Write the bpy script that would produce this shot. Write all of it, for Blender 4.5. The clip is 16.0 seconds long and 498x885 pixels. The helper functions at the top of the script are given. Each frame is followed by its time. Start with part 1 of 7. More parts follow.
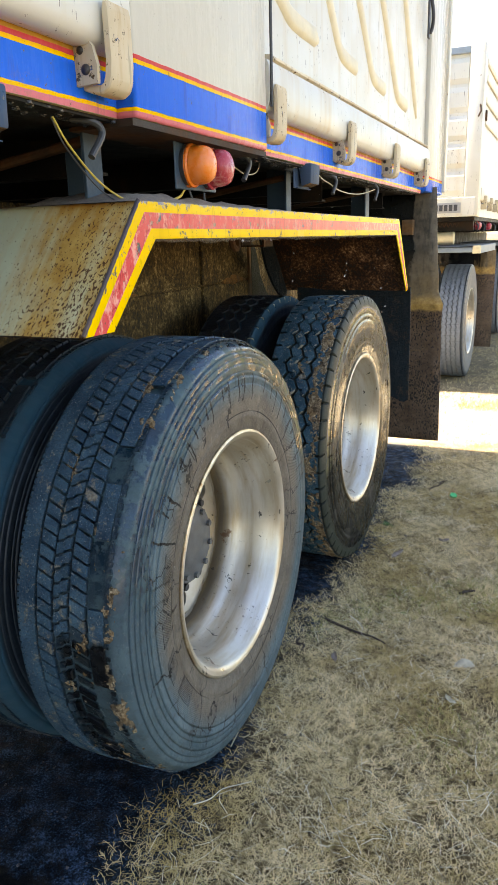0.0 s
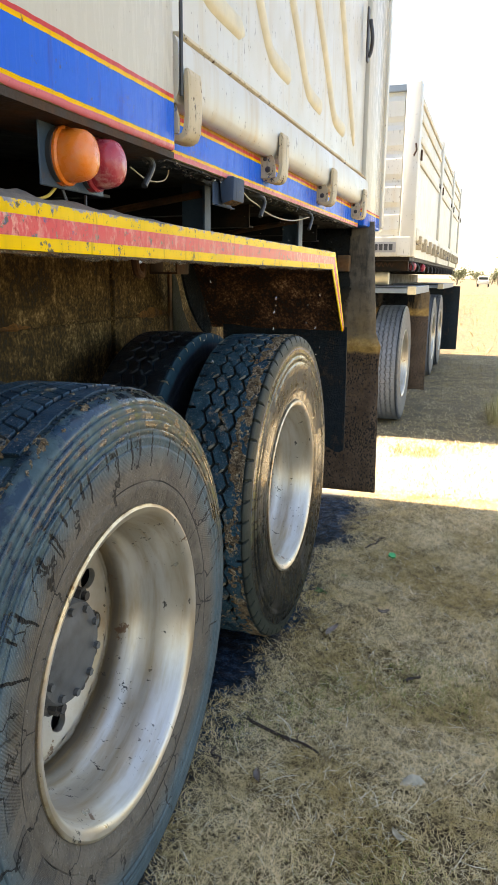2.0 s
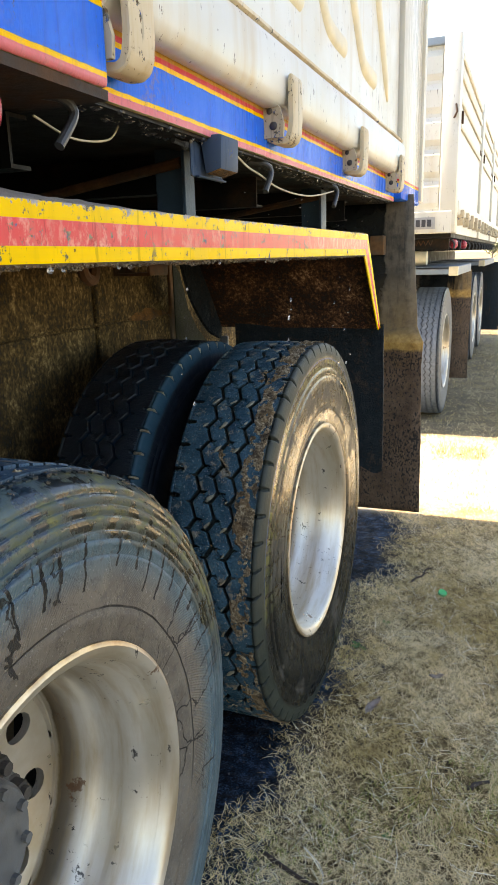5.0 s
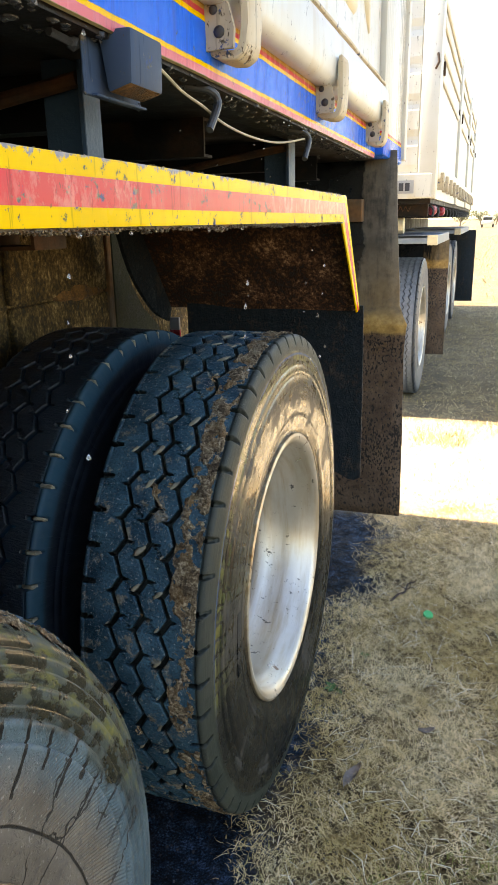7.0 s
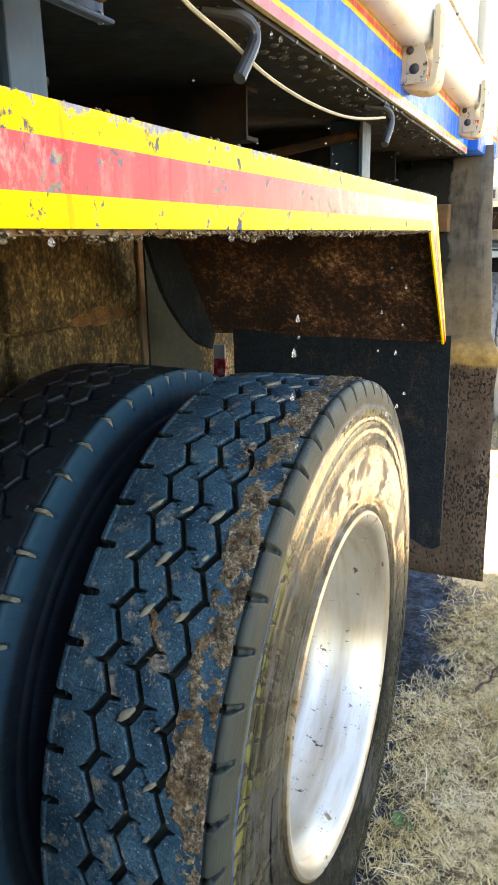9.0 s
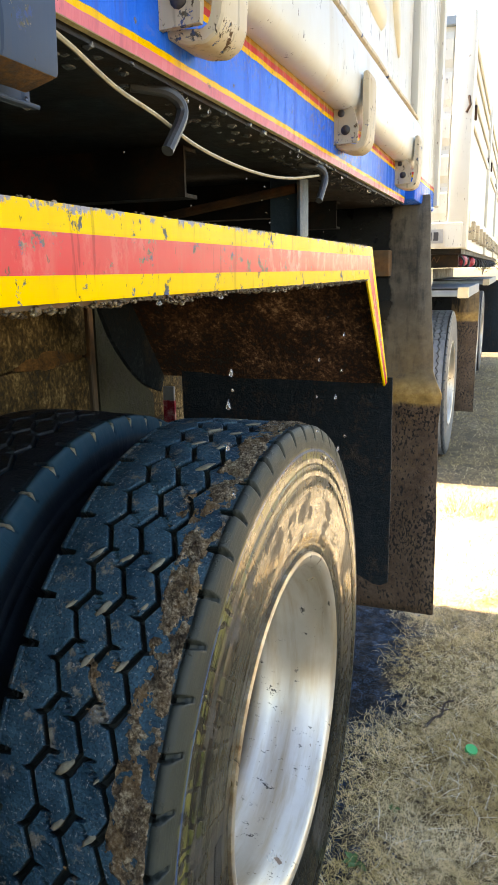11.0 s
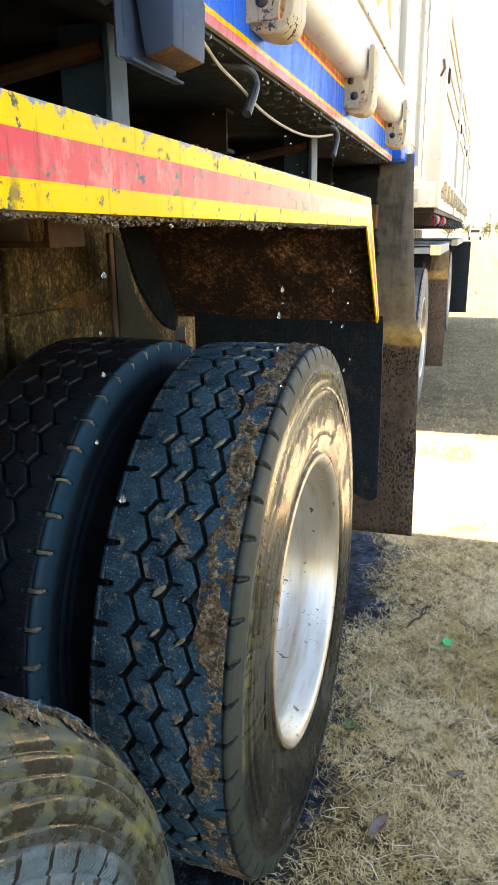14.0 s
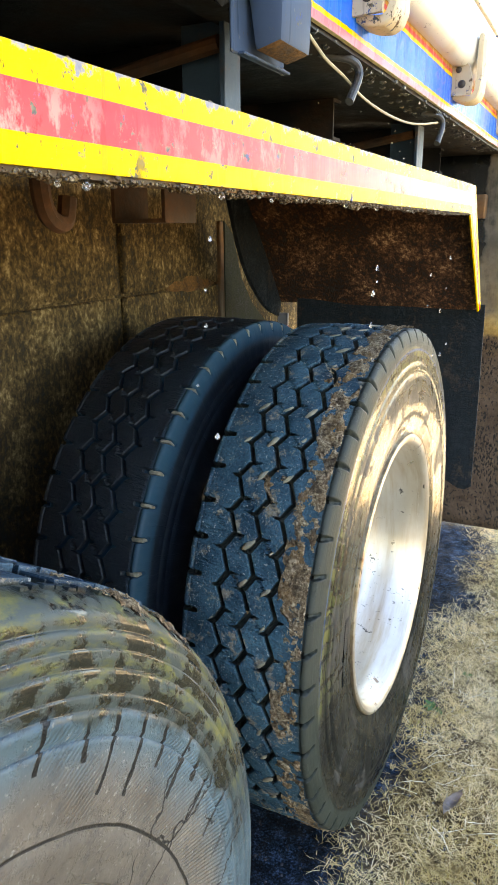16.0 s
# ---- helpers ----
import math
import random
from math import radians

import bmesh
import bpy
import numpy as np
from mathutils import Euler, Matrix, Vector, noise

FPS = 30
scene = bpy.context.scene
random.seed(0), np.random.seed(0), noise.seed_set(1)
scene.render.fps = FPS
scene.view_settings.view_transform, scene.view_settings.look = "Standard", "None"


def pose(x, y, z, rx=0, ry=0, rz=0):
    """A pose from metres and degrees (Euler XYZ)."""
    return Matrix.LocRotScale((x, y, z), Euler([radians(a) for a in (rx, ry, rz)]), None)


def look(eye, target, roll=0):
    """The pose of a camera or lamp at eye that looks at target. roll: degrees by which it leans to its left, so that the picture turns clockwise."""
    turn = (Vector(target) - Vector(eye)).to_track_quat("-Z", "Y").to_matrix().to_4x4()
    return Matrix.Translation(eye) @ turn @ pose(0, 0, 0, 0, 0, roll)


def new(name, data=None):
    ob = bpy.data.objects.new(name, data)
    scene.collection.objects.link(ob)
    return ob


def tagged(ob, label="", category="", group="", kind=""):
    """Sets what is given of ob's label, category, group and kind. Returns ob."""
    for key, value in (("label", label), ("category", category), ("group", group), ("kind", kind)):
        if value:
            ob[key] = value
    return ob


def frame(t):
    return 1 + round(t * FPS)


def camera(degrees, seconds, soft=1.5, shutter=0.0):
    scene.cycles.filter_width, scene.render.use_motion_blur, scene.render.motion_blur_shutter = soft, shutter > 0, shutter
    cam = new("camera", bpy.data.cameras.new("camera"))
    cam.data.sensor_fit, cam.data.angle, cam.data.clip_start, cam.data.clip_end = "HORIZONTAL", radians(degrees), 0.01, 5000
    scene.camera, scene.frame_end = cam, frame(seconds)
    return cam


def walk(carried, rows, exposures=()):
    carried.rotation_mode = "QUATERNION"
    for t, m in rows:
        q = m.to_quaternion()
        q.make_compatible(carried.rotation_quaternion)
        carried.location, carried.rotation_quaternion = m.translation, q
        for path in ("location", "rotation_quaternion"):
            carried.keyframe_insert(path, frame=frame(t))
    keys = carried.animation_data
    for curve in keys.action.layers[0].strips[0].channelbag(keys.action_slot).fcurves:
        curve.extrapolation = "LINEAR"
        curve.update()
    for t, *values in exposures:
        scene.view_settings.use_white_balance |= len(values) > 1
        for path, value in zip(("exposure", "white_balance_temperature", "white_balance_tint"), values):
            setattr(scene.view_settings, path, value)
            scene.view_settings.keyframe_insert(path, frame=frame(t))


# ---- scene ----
cam = camera(38.5, 16.0, 0.7)
PATH = [
    (0, (0.112, 0.092, 1.301), (-0.673, 1.85, 0.756), -1.7),
    (0.5, (0.156, 0.13, 1.295), (-0.609, 1.913, 0.808), -2.3),
    (1, (0.16, 0.18, 1.285), (-0.611, 1.949, 0.763), -2.1),
    (1.5, (0.097, 0.319, 1.288), (-0.59, 2.117, 0.747), -2.0),
    (2, (0.011, 0.487, 1.276), (-0.606, 2.334, 0.823), 0.4),
    (2.5, (-0.037, 0.643, 1.254), (-0.649, 2.498, 0.824), -1.0),
    (3, (-0.091, 0.854, 1.286), (-0.791, 2.68, 0.868), -1.4),
    (3.5, (-0.104, 0.962, 1.296), (-0.798, 2.77, 0.794), -1.7),
    (5.8, (-0.111, 1.076, 1.313), (-0.818, 2.879, 0.812), -1.6),
    (6, (-0.127, 1.126, 1.308), (-0.815, 2.93, 0.785), -2.0),
    (6.5, (-0.179, 1.299, 1.324), (-0.81, 3.127, 0.812), -0.3),
    (7, (-0.22, 1.439, 1.309), (-0.835, 3.249, 0.721), -1.2),
    (7.5, (-0.23, 1.676, 1.313), (-0.945, 3.448, 0.723), -0.5),
    (8, (-0.257, 1.833, 1.305), (-1.087, 3.54, 0.674), 1.0),
    (8.5, (-0.318, 1.864, 1.285), (-1.183, 3.534, 0.605), -0.3),
    (9, (-0.34, 1.85, 1.302), (-1.119, 3.607, 0.747), -1.1),
    (9.5, (-0.345, 1.843, 1.307), (-1.018, 3.651, 0.78), -0.6),
    (10, (-0.351, 1.841, 1.323), (-0.978, 3.678, 0.841), -0.9),
    (10.2, (-0.348, 1.84, 1.328), (-0.977, 3.68, 0.86), -0.6),
    (12.5, (-0.232, 1.849, 1.316), (-1.018, 3.624, 0.837), -3.2),
    (13, (-0.236, 1.771, 1.31), (-1.015, 3.543, 0.807), -2.8),
    (13.5, (-0.283, 1.66, 1.303), (-0.962, 3.472, 0.801), -2.6),
    (14, (-0.331, 1.549, 1.293), (-0.916, 3.377, 0.731), -0.7),
    (14.5, (-0.312, 1.49, 1.289), (-0.955, 3.291, 0.705), -0.0),
    (15, (-0.286, 1.466, 1.271), (-0.975, 3.238, 0.652), 0.8),
    (15.5, (-0.293, 1.483, 1.264), (-0.989, 3.253, 0.646), 0.0),
    (16, (-0.284, 1.47, 1.271), (-1.13, 3.19, 0.701), -0.4),
]
EXPO = [(t, e, 8500, 15) for t, e in ((0.0, 2.10), (0.5, 2.00), (1.5, 1.91), (2.5, 1.80), (3.5, 1.93), (6.0, 2.06), (7.0, 2.13), (8.0, 2.53), (9.0, 2.90), (9.5, 2.53), (10.0, 2.33), (12.5, 2.13), (14.0, 2.41), (15.0, 2.69), (16.0, 3.05))]
walk(cam, [(t, look(eye, target, roll)) for t, eye, target, roll in PATH], EXPO)

# ---- light ----
SUN_EL, SUN_AZ = 54.0, 267.0          # degrees; azimuth clockwise from +y
world = bpy.data.worlds.new("world")
scene.world = world
world.use_nodes = True
wn = world.node_tree
sky = wn.nodes.new("ShaderNodeTexSky")
sky.sky_type = "NISHITA"
sky.sun_disc = False
sky.sun_elevation, sky.sun_rotation = radians(SUN_EL), radians(SUN_AZ)
sky.dust_density, sky.ozone_density, sky.air_density = 0.5, 2.0, 1.0
wn.nodes["Background"].inputs["Strength"].default_value = 0.15
wn.links.new(sky.outputs[0], wn.nodes["Background"].inputs["Color"])

sun_data = bpy.data.lights.new("sun", "SUN")
sun_data.energy, sun_data.angle, sun_data.color = 5.0, radians(0.5), (1.0, 0.98, 0.95)
sun = new("sun", sun_data)
_az, _el = radians(SUN_AZ), radians(SUN_EL)
SUN_DIR = Vector((math.sin(_az) * math.cos(_el), math.cos(_az) * math.cos(_el), math.sin(_el)))
sun.matrix_world = look(SUN_DIR * 40, (0, 0, 0))


# ---- materials ----
class Nodes:
    """A short way to write a node material."""

    def __init__(self, name, rough=0.5, metal=0.0, color=(0.5, 0.5, 0.5), spec=0.5):
        self.mat = bpy.data.materials.new(name)
        self.mat.use_nodes = True
        self.t = self.mat.node_tree
        self.b = self.t.nodes["Principled BSDF"]
        self.b.inputs["Roughness"].default_value = rough
        self.b.inputs["Metallic"].default_value = metal
        self.b.inputs["Specular IOR Level"].default_value = spec
        self.b.inputs["Base Color"].default_value = (*color, 1)
        self.co = self.t.nodes.new("ShaderNodeTexCoord")

    def put(self, sock, value):
        if isinstance(value, bpy.types.NodeSocket):
            self.t.links.new(value, sock)
        elif isinstance(value, (tuple, list)) and len(value) == 3 and sock.type == "RGBA":
            sock.default_value = (*value, 1)
        else:
            sock.default_value = value

    def noise(self, scale, detail=4, rough=0.6, vec=None, kind="FBM"):
        n = self.t.nodes.new("ShaderNodeTexNoise")
        n.inputs["Scale"].default_value, n.inputs["Detail"].default_value, n.inputs["Roughness"].default_value = scale, detail, rough
        self.put(n.inputs["Vector"], vec if vec is not None else self.co.outputs["Object"])
        return n.outputs["Fac"]

    def voronoi(self, scale, feature="F1", vec=None, rnd=1.0):
        n = self.t.nodes.new("ShaderNodeTexVoronoi")
        n.feature = feature
        n.inputs["Scale"].default_value = scale
        n.inputs["Randomness"].default_value = rnd
        self.put(n.inputs["Vector"], vec if vec is not None else self.co.outputs["Object"])
        return n.outputs["Distance"]

    def ramp(self, fac, stops, constant=False):
        n = self.t.nodes.new("ShaderNodeValToRGB")
        n.color_ramp.interpolation = "CONSTANT" if constant else "LINEAR"
        while len(n.color_ramp.elements) < len(stops):
            n.color_ramp.elements.new(0.5)
        for e, (p, c) in zip(n.color_ramp.elements, stops):
            e.position = p
            e.color = (c, c, c, 1) if isinstance(c, (int, float)) else (*c, 1)
        self.put(n.inputs["Fac"], fac)
        return n.outputs["Color"]

    def mix(self, fac, a, b, kind="MIX"):
        n = self.t.nodes.new("ShaderNodeMix")
        n.data_type, n.blend_type = "RGBA", kind
        self.put(n.inputs[0], fac)
        self.put(n.inputs[6], a)
        self.put(n.inputs[7], b)
        return n.outputs[2]

    def math(self, op, a, b=0.0):
        n = self.t.nodes.new("ShaderNodeMath")
        n.operation = op
        self.put(n.inputs[0], a)
        self.put(n.inputs[1], b)
        return n.outputs[0]

    def xyz(self, vec=None):
        n = self.t.nodes.new("ShaderNodeSeparateXYZ")
        self.put(n.inputs[0], vec if vec is not None else self.co.outputs["Object"])
        return n.outputs

    def vec(self, x, y, z):
        n = self.t.nodes.new("ShaderNodeCombineXYZ")
        for s, v in zip(n.inputs, (x, y, z)):
            self.put(s, v)
        return n.outputs[0]

    def scaled(self, sx, sy, sz, vec=None):
        n = self.t.nodes.new("ShaderNodeMapping")
        n.inputs["Scale"].default_value = (sx, sy, sz)
        self.put(n.inputs["Vector"], vec if vec is not None else self.co.outputs["Object"])
        return n.outputs[0]

    def bump(self, height, strength=0.3, dist=0.01):
        n = self.t.nodes.new("ShaderNodeBump")
        n.inputs["Strength"].default_value, n.inputs["Distance"].default_value = strength, dist
        self.put(n.inputs["Height"], height)
        self.t.links.new(n.outputs[0], self.b.inputs["Normal"])

    def white(self, value, shift=0.0):
        """A fixed random number for each whole value."""
        n = self.t.nodes.new("ShaderNodeTexWhiteNoise")
        n.noise_dimensions = "1D"
        self.put(n.inputs["W"], self.math("ADD", value, shift))
        return n.outputs["Value"]

    def drips(self, a, r, per_turn, r_top, reach, half, some, wob):
        """Thin dark lines that run down a tyre wall from radius r_top, uneven in place, length and width."""
        t = self.math("ADD", self.math("MULTIPLY", a, per_turn / math.tau), self.math("MULTIPLY", self.math("SUBTRACT", self.noise(17, 3, 0.6), 0.5), wob))
        cell = self.math("FLOOR", t)
        d = self.math("ABSOLUTE", self.math("ADD", self.math("SUBTRACT", self.math("FRACT", t), 0.5), self.math("MULTIPLY", self.math("SUBTRACT", self.white(cell), 0.5), 0.55)))
        wide = self.math("MULTIPLY", self.math("ADD", 0.35, self.math("MULTIPLY", self.noise(95, 3, 0.7), 1.3)), half)
        line = self.ramp(self.math("DIVIDE", d, wide), [(0.75, 1.0), (1.0, 0.0)])
        end = self.math("SUBTRACT", r_top, self.math("MULTIPLY", self.math("ADD", 0.35, self.math("MULTIPLY", self.white(cell, 31.7), 0.65)), reach))
        inside = self.math("MULTIPLY", self.math("GREATER_THAN", r, end), self.math("LESS_THAN", r, r_top + 0.012))
        return self.math("MULTIPLY", self.math("MULTIPLY", line, inside), self.math("GREATER_THAN", self.white(cell, 77.3), 1.0 - some))

    def island(self):
        return self.t.nodes.new("ShaderNodeNewGeometry").outputs["Random Per Island"]

    def rand(self):
        return self.t.nodes.new("ShaderNodeObjectInfo").outputs["Random"]

    def done(self, color=None, rough=None):
        if color is not None:
            self.put(self.b.inputs["Base Color"], color)
        if rough is not None:
            self.put(self.b.inputs["Roughness"], rough)
        return self.mat


def plain(name, color, rough=0.6, metal=0.0, var=0.25, scale=30, bump=0.15, spec=0.5):
    """One colour with soft blotches and a fine grain."""
    m = Nodes(name, rough, metal, spec=spec)
    n = m.noise(scale, 6)
    dark = tuple(c * (1 - var) for c in color)
    lite = tuple(min(1, c * (1 + var)) for c in color)
    m.bump(m.noise(scale * 8, 3), bump, 0.003)
    return m.done(m.ramp(n, [(0.3, dark), (0.7, lite)]), m.ramp(n, [(0.3, rough * 0.8), (0.7, min(1, rough * 1.2))]))


def wear_paint(name, color, rough=0.35, chips=0.35, dirt=(0.16, 0.11, 0.06), under=(0.12, 0.07, 0.04), dirt_amount=0.35, seed=0.0, edge_z=0.0, rust_x=None, wet=0.0):
    """Gloss paint with dirt films, drip streaks and chips down to rust; wet: a film of water on it."""
    m = Nodes(name, rough, spec=0.05)
    big = m.noise(3.1 + seed, 5)
    streak = m.noise(1.0, 5, 0.65, m.scaled(38, 38, 3.0))
    c = m.mix(m.ramp(m.noise(11 + seed, 6, 0.65), [(0.40, 0.0), (0.66, 0.35)]), color, tuple(min(1.0, v * 1.15) for v in color))
    c = m.mix(m.ramp(big, [(0.35, 0.0), (0.75, dirt_amount)]), c, dirt)
    c = m.mix(m.ramp(streak, [(0.55, 0.0), (0.75, dirt_amount * 0.9)]), c, dirt)
    chip = m.ramp(m.noise(34 + seed, 8, 0.72), [(0.690 - 0.12 * chips, 0.0), (0.703 - 0.12 * chips, 1.0)])
    nick = m.ramp(m.noise(1.0, 6, 0.7, m.scaled(120, 120, 60)), [(0.665 - 0.04 * chips, 0.0), (0.68 - 0.04 * chips, 0.9)])
    if edge_z:
        worn = m.ramp(m.math("ADD", m.math("MULTIPLY", m.math("SUBTRACT", m.xyz()[2], edge_z), 17.0), m.noise(42, 7, 0.78)), [(0.44, 0.0), (0.47, 1.0)])
        c = m.mix(worn, c, m.mix(m.noise(90, 3), (0.07, 0.08, 0.14), (0.48, 0.46, 0.48)))
    if rust_x is not None:
        near = m.math("MULTIPLY", m.math("SUBTRACT", m.xyz()[0], rust_x), 3.2)
        stain = m.ramp(m.math("ADD", m.math("MULTIPLY", near, 0.42), m.noise(9, 6, 0.7)), [(0.56, 0.0), (0.86, 0.9)])
        c = m.mix(stain, c, m.ramp(m.noise(30, 5), [(0.3, (0.13, 0.05, 0.012)), (0.7, (0.36, 0.19, 0.05))]))
        fleck = m.ramp(m.math("ADD", m.math("MULTIPLY", near, 0.27), m.noise(165, 4, 0.65)), [(0.825, 0.0), (0.845, 1.0)])
        c = m.mix(fleck, c, (0.07, 0.03, 0.012))
    c = m.mix(nick, c, tuple(v * 0.35 for v in under))
    c = m.mix(chip, c, m.ramp(m.noise(70, 3), [(0.40, under), (0.50, (0.10, 0.10, 0.075)), (0.60, (0.06, 0.095, 0.21))]))
    line = m.ramp(m.noise(1.0, 3, 0.6, m.scaled(70, 70, 7)), [(0.62, 0.0), (0.645, 0.6)])
    c = m.mix(line, c, tuple(v * 0.5 for v in color))
    if wet:
        rubbed = m.ramp(m.math("ADD", m.noise(1.9, 4, 0.6), m.math("MULTIPLY", m.noise(9, 4), 0.2)), [(0.52, 0.0), (0.68, 1.0)])
        scuff = m.ramp(m.noise(1.0, 7, 0.75, m.scaled(48, 48, 26)), [(0.50, 0.0), (0.60, 0.75)])
        c = m.mix(m.math("MULTIPLY", scuff, rubbed), c, (0.78, 0.40, 0.33))
        c = m.mix(m.math("MULTIPLY", m.ramp(m.noise(1.0, 6, 0.7, m.scaled(75, 75, 50)), [(0.57, 0.0), (0.62, 0.8)]), rubbed), c, tuple(v * 0.55 for v in color))
    m.bump(m.math("SUBTRACT", m.math("ADD", m.noise(9, 4), m.math("MULTIPLY", m.noise(1.0, 3, 0.5, m.scaled(60, 60, 9)), 0.25 + 0.5 * wet)), m.math("MULTIPLY", m.math("ADD", chip, nick), 0.6)), 0.12, 0.01)
    r = m.math("ADD", m.math("MULTIPLY", chip, 0.4), m.ramp(big, [(0.3, rough * 0.7), (0.8, min(1, rough * 1.7))]))
    if wet:
        m.b.inputs["Coat Weight"].default_value = wet
        m.b.inputs["Coat Roughness"].default_value = 0.05
    return m.done(c, r)


def rusty_cheek(name):
    """Pale green-cream paint on the sloping end of the mudguard: ochre rust runs down it near the outer edge, dark flecks gather low down."""
    m = Nodes(name, 0.45, spec=0.2)
    x, y, z = m.xyz()
    e = m.math("ADD", m.ramp(m.math("ADD", x, 1.3), [(0.36, 0.0), (0.66, 1.0)]), m.math("MULTIPLY", m.math("SUBTRACT", m.noise(5, 4), 0.5), 0.35))
    low = m.ramp(m.math("ADD", z, -0.9), [(0.25, 1.0), (0.475, 0.0)])
    c = m.ramp(m.noise(4, 5), [(0.3, (0.42, 0.51, 0.40)), (0.7, (0.54, 0.61, 0.48))])
    c = m.mix(m.ramp(e, [(0.20, 0.0), (0.75, 0.85)]), c, m.ramp(m.noise(12, 5), [(0.3, (0.54, 0.46, 0.22)), (0.7, (0.64, 0.60, 0.37))]))
    run = m.noise(1.0, 4, 0.6, m.scaled(16, 2.5, 2.5))
    stain = m.math("MULTIPLY", m.ramp(m.math("ADD", run, m.math("MULTIPLY", m.noise(14, 6, 0.7), 0.35)), [(0.54, 0.0), (0.74, 1.0)]), m.ramp(e, [(0.15, 0.0), (0.60, 0.95)]))
    c = m.mix(stain, c, m.ramp(m.noise(26, 5), [(0.3, (0.42, 0.20, 0.03)), (0.7, (0.60, 0.37, 0.10))]))
    push = m.math("ADD", m.math("MULTIPLY", e, 0.10), m.math("MULTIPLY", m.math("MULTIPLY", low, e), 0.10))
    fleck = m.ramp(m.math("ADD", m.noise(1.0, 3, 0.6, m.scaled(230, 120, 120)), push), [(0.700, 0.0), (0.72, 0.95)])
    c = m.mix(fleck, c, m.mix(m.noise(60, 2), (0.045, 0.018, 0.008), (0.12, 0.04, 0.012)))
    m.bump(m.math("SUBTRACT", m.noise(12, 4), m.math("MULTIPLY", fleck, 0.7)), 0.15, 0.006)
    return m.done(c, m.ramp(stain, [(0.0, 0.35), (1.0, 0.7)]))


def white_body(name, stain=0.5):
    """Off-white truck paint: fine scratches, specks, run-down stains."""
    m = Nodes(name, 0.38)
    base = m.ramp(m.noise(1.7, 4), [(0.3, (0.55, 0.53, 0.45)), (0.7, (0.63, 0.62, 0.57))])
    streak = m.noise(1.0, 4, 0.6, m.scaled(16, 16, 1.6))
    base = m.mix(m.ramp(streak, [(0.52, 0.0), (0.78, stain)]), base, (0.50, 0.36, 0.17))
    base = m.mix(m.ramp(m.noise(5, 6), [(0.58, 0.0), (0.8, 0.5 * stain)]), base, (0.46, 0.40, 0.30))
    speck = m.ramp(m.noise(1.0, 5, 0.7, m.scaled(75, 75, 26)), [(0.655, 0.0), (0.67, 1.0)])
    base = m.mix(speck, base, (0.10, 0.075, 0.055))
    scratch = m.ramp(m.noise(1.0, 5, 0.7, m.scaled(60, 60, 9)), [(0.66, 0.0), (0.675, 0.9)])
    base = m.mix(scratch, base, (0.05, 0.045, 0.045))
    base = m.mix(m.ramp(m.noise(2.3, 6, 0.7), [(0.55, 0.0), (0.75, 0.4 * stain)]), base, (0.62, 0.47, 0.22))
    m.bump(m.noise(22, 4), 0.08, 0.004)
    return m.done(base, m.ramp(m.noise(8, 4), [(0.3, 0.28), (0.8, 0.6)]))


def striped_body(name, top, wide, low=True):
    """The painted sill: red, yellow and blue lines that run along it, scuffed."""
    m = Nodes(name, 0.3, spec=0.06)
    z = m.math("ADD", m.xyz()[2], m.math("MULTIPLY", m.math("SUBTRACT", m.noise(30, 3), 0.5), 0.003))
    h = m.math("MULTIPLY", m.math("SUBTRACT", z, 1.485), 1 / 0.2)
    red, pink, yel, blu, wht = (0.60, 0.06, 0.07), (0.66, 0.17, 0.20), (0.84, 0.47, 0.0), (0.0, 0.130, 0.70), top
    c = m.ramp(h, [(0.0, (0.26, 0.21, 0.10)), (0.130, pink if low else blu), (0.182, yel if low else blu), (0.212, blu), (0.510 - wide, yel), (0.545 - wide, red), (0.582 - wide, wht)], True)
    streak = m.noise(1.0, 5, 0.7, m.scaled(55, 55, 5))
    c = m.mix(m.math("MULTIPLY", m.ramp(streak, [(0.56, 0.0), (0.74, 0.55)]), m.ramp(h, [(0.56, 1.0), (0.62, 0.25)])), c, m.mix(0.75, c, (0.10, 0.045, 0.10)))
    rub = m.math("MULTIPLY", m.ramp(m.noise(2.6, 3), [(0.50, 0.0), (0.60, 1.0)]), m.ramp(m.noise(120, 5, 0.75), [(0.50, 0.0), (0.58, 0.75)]))
    rub = m.math("MULTIPLY", rub, m.ramp(h, [(0.56, 1.0), (0.60, 0.0)]))
    c = m.mix(rub, c, (0.30, 0.20, 0.14))
    chip = m.ramp(m.noise(70, 8, 0.75), [(0.635, 0.0), (0.65, 1.0)])
    c = m.mix(m.math("MULTIPLY", chip, m.ramp(h, [(0.56, 1.0), (0.62, 0.35)])), c, (0.17, 0.11, 0.07))
    m.bump(m.math("ADD", m.noise(40, 4), m.math("MULTIPLY", streak, 0.8)), 0.2, 0.004)
    return m.done(c, m.ramp(streak, [(0.4, 0.16), (0.75, 0.5)]))


def rust_steel(name, paint=(0.03, 0.04, 0.05), rust=(0.16, 0.075, 0.03), amount=0.5, rough=0.6):
    m = Nodes(name, rough, spec=0.25)
    n = m.noise(7, 8, 0.7)
    c = m.mix(m.ramp(n, [(0.62 - amount * 0.3, 0.0), (0.72 - amount * 0.2, 1.0)]), paint, m.ramp(m.noise(40, 5), [(0.3, tuple(v * 0.5 for v in rust)), (0.7, rust)]))
    m.bump(m.noise(60, 6), 0.4, 0.004)
    return m.done(c, m.ramp(n, [(0.3, rough * 0.6), (0.7, min(1, rough * 1.4))]))


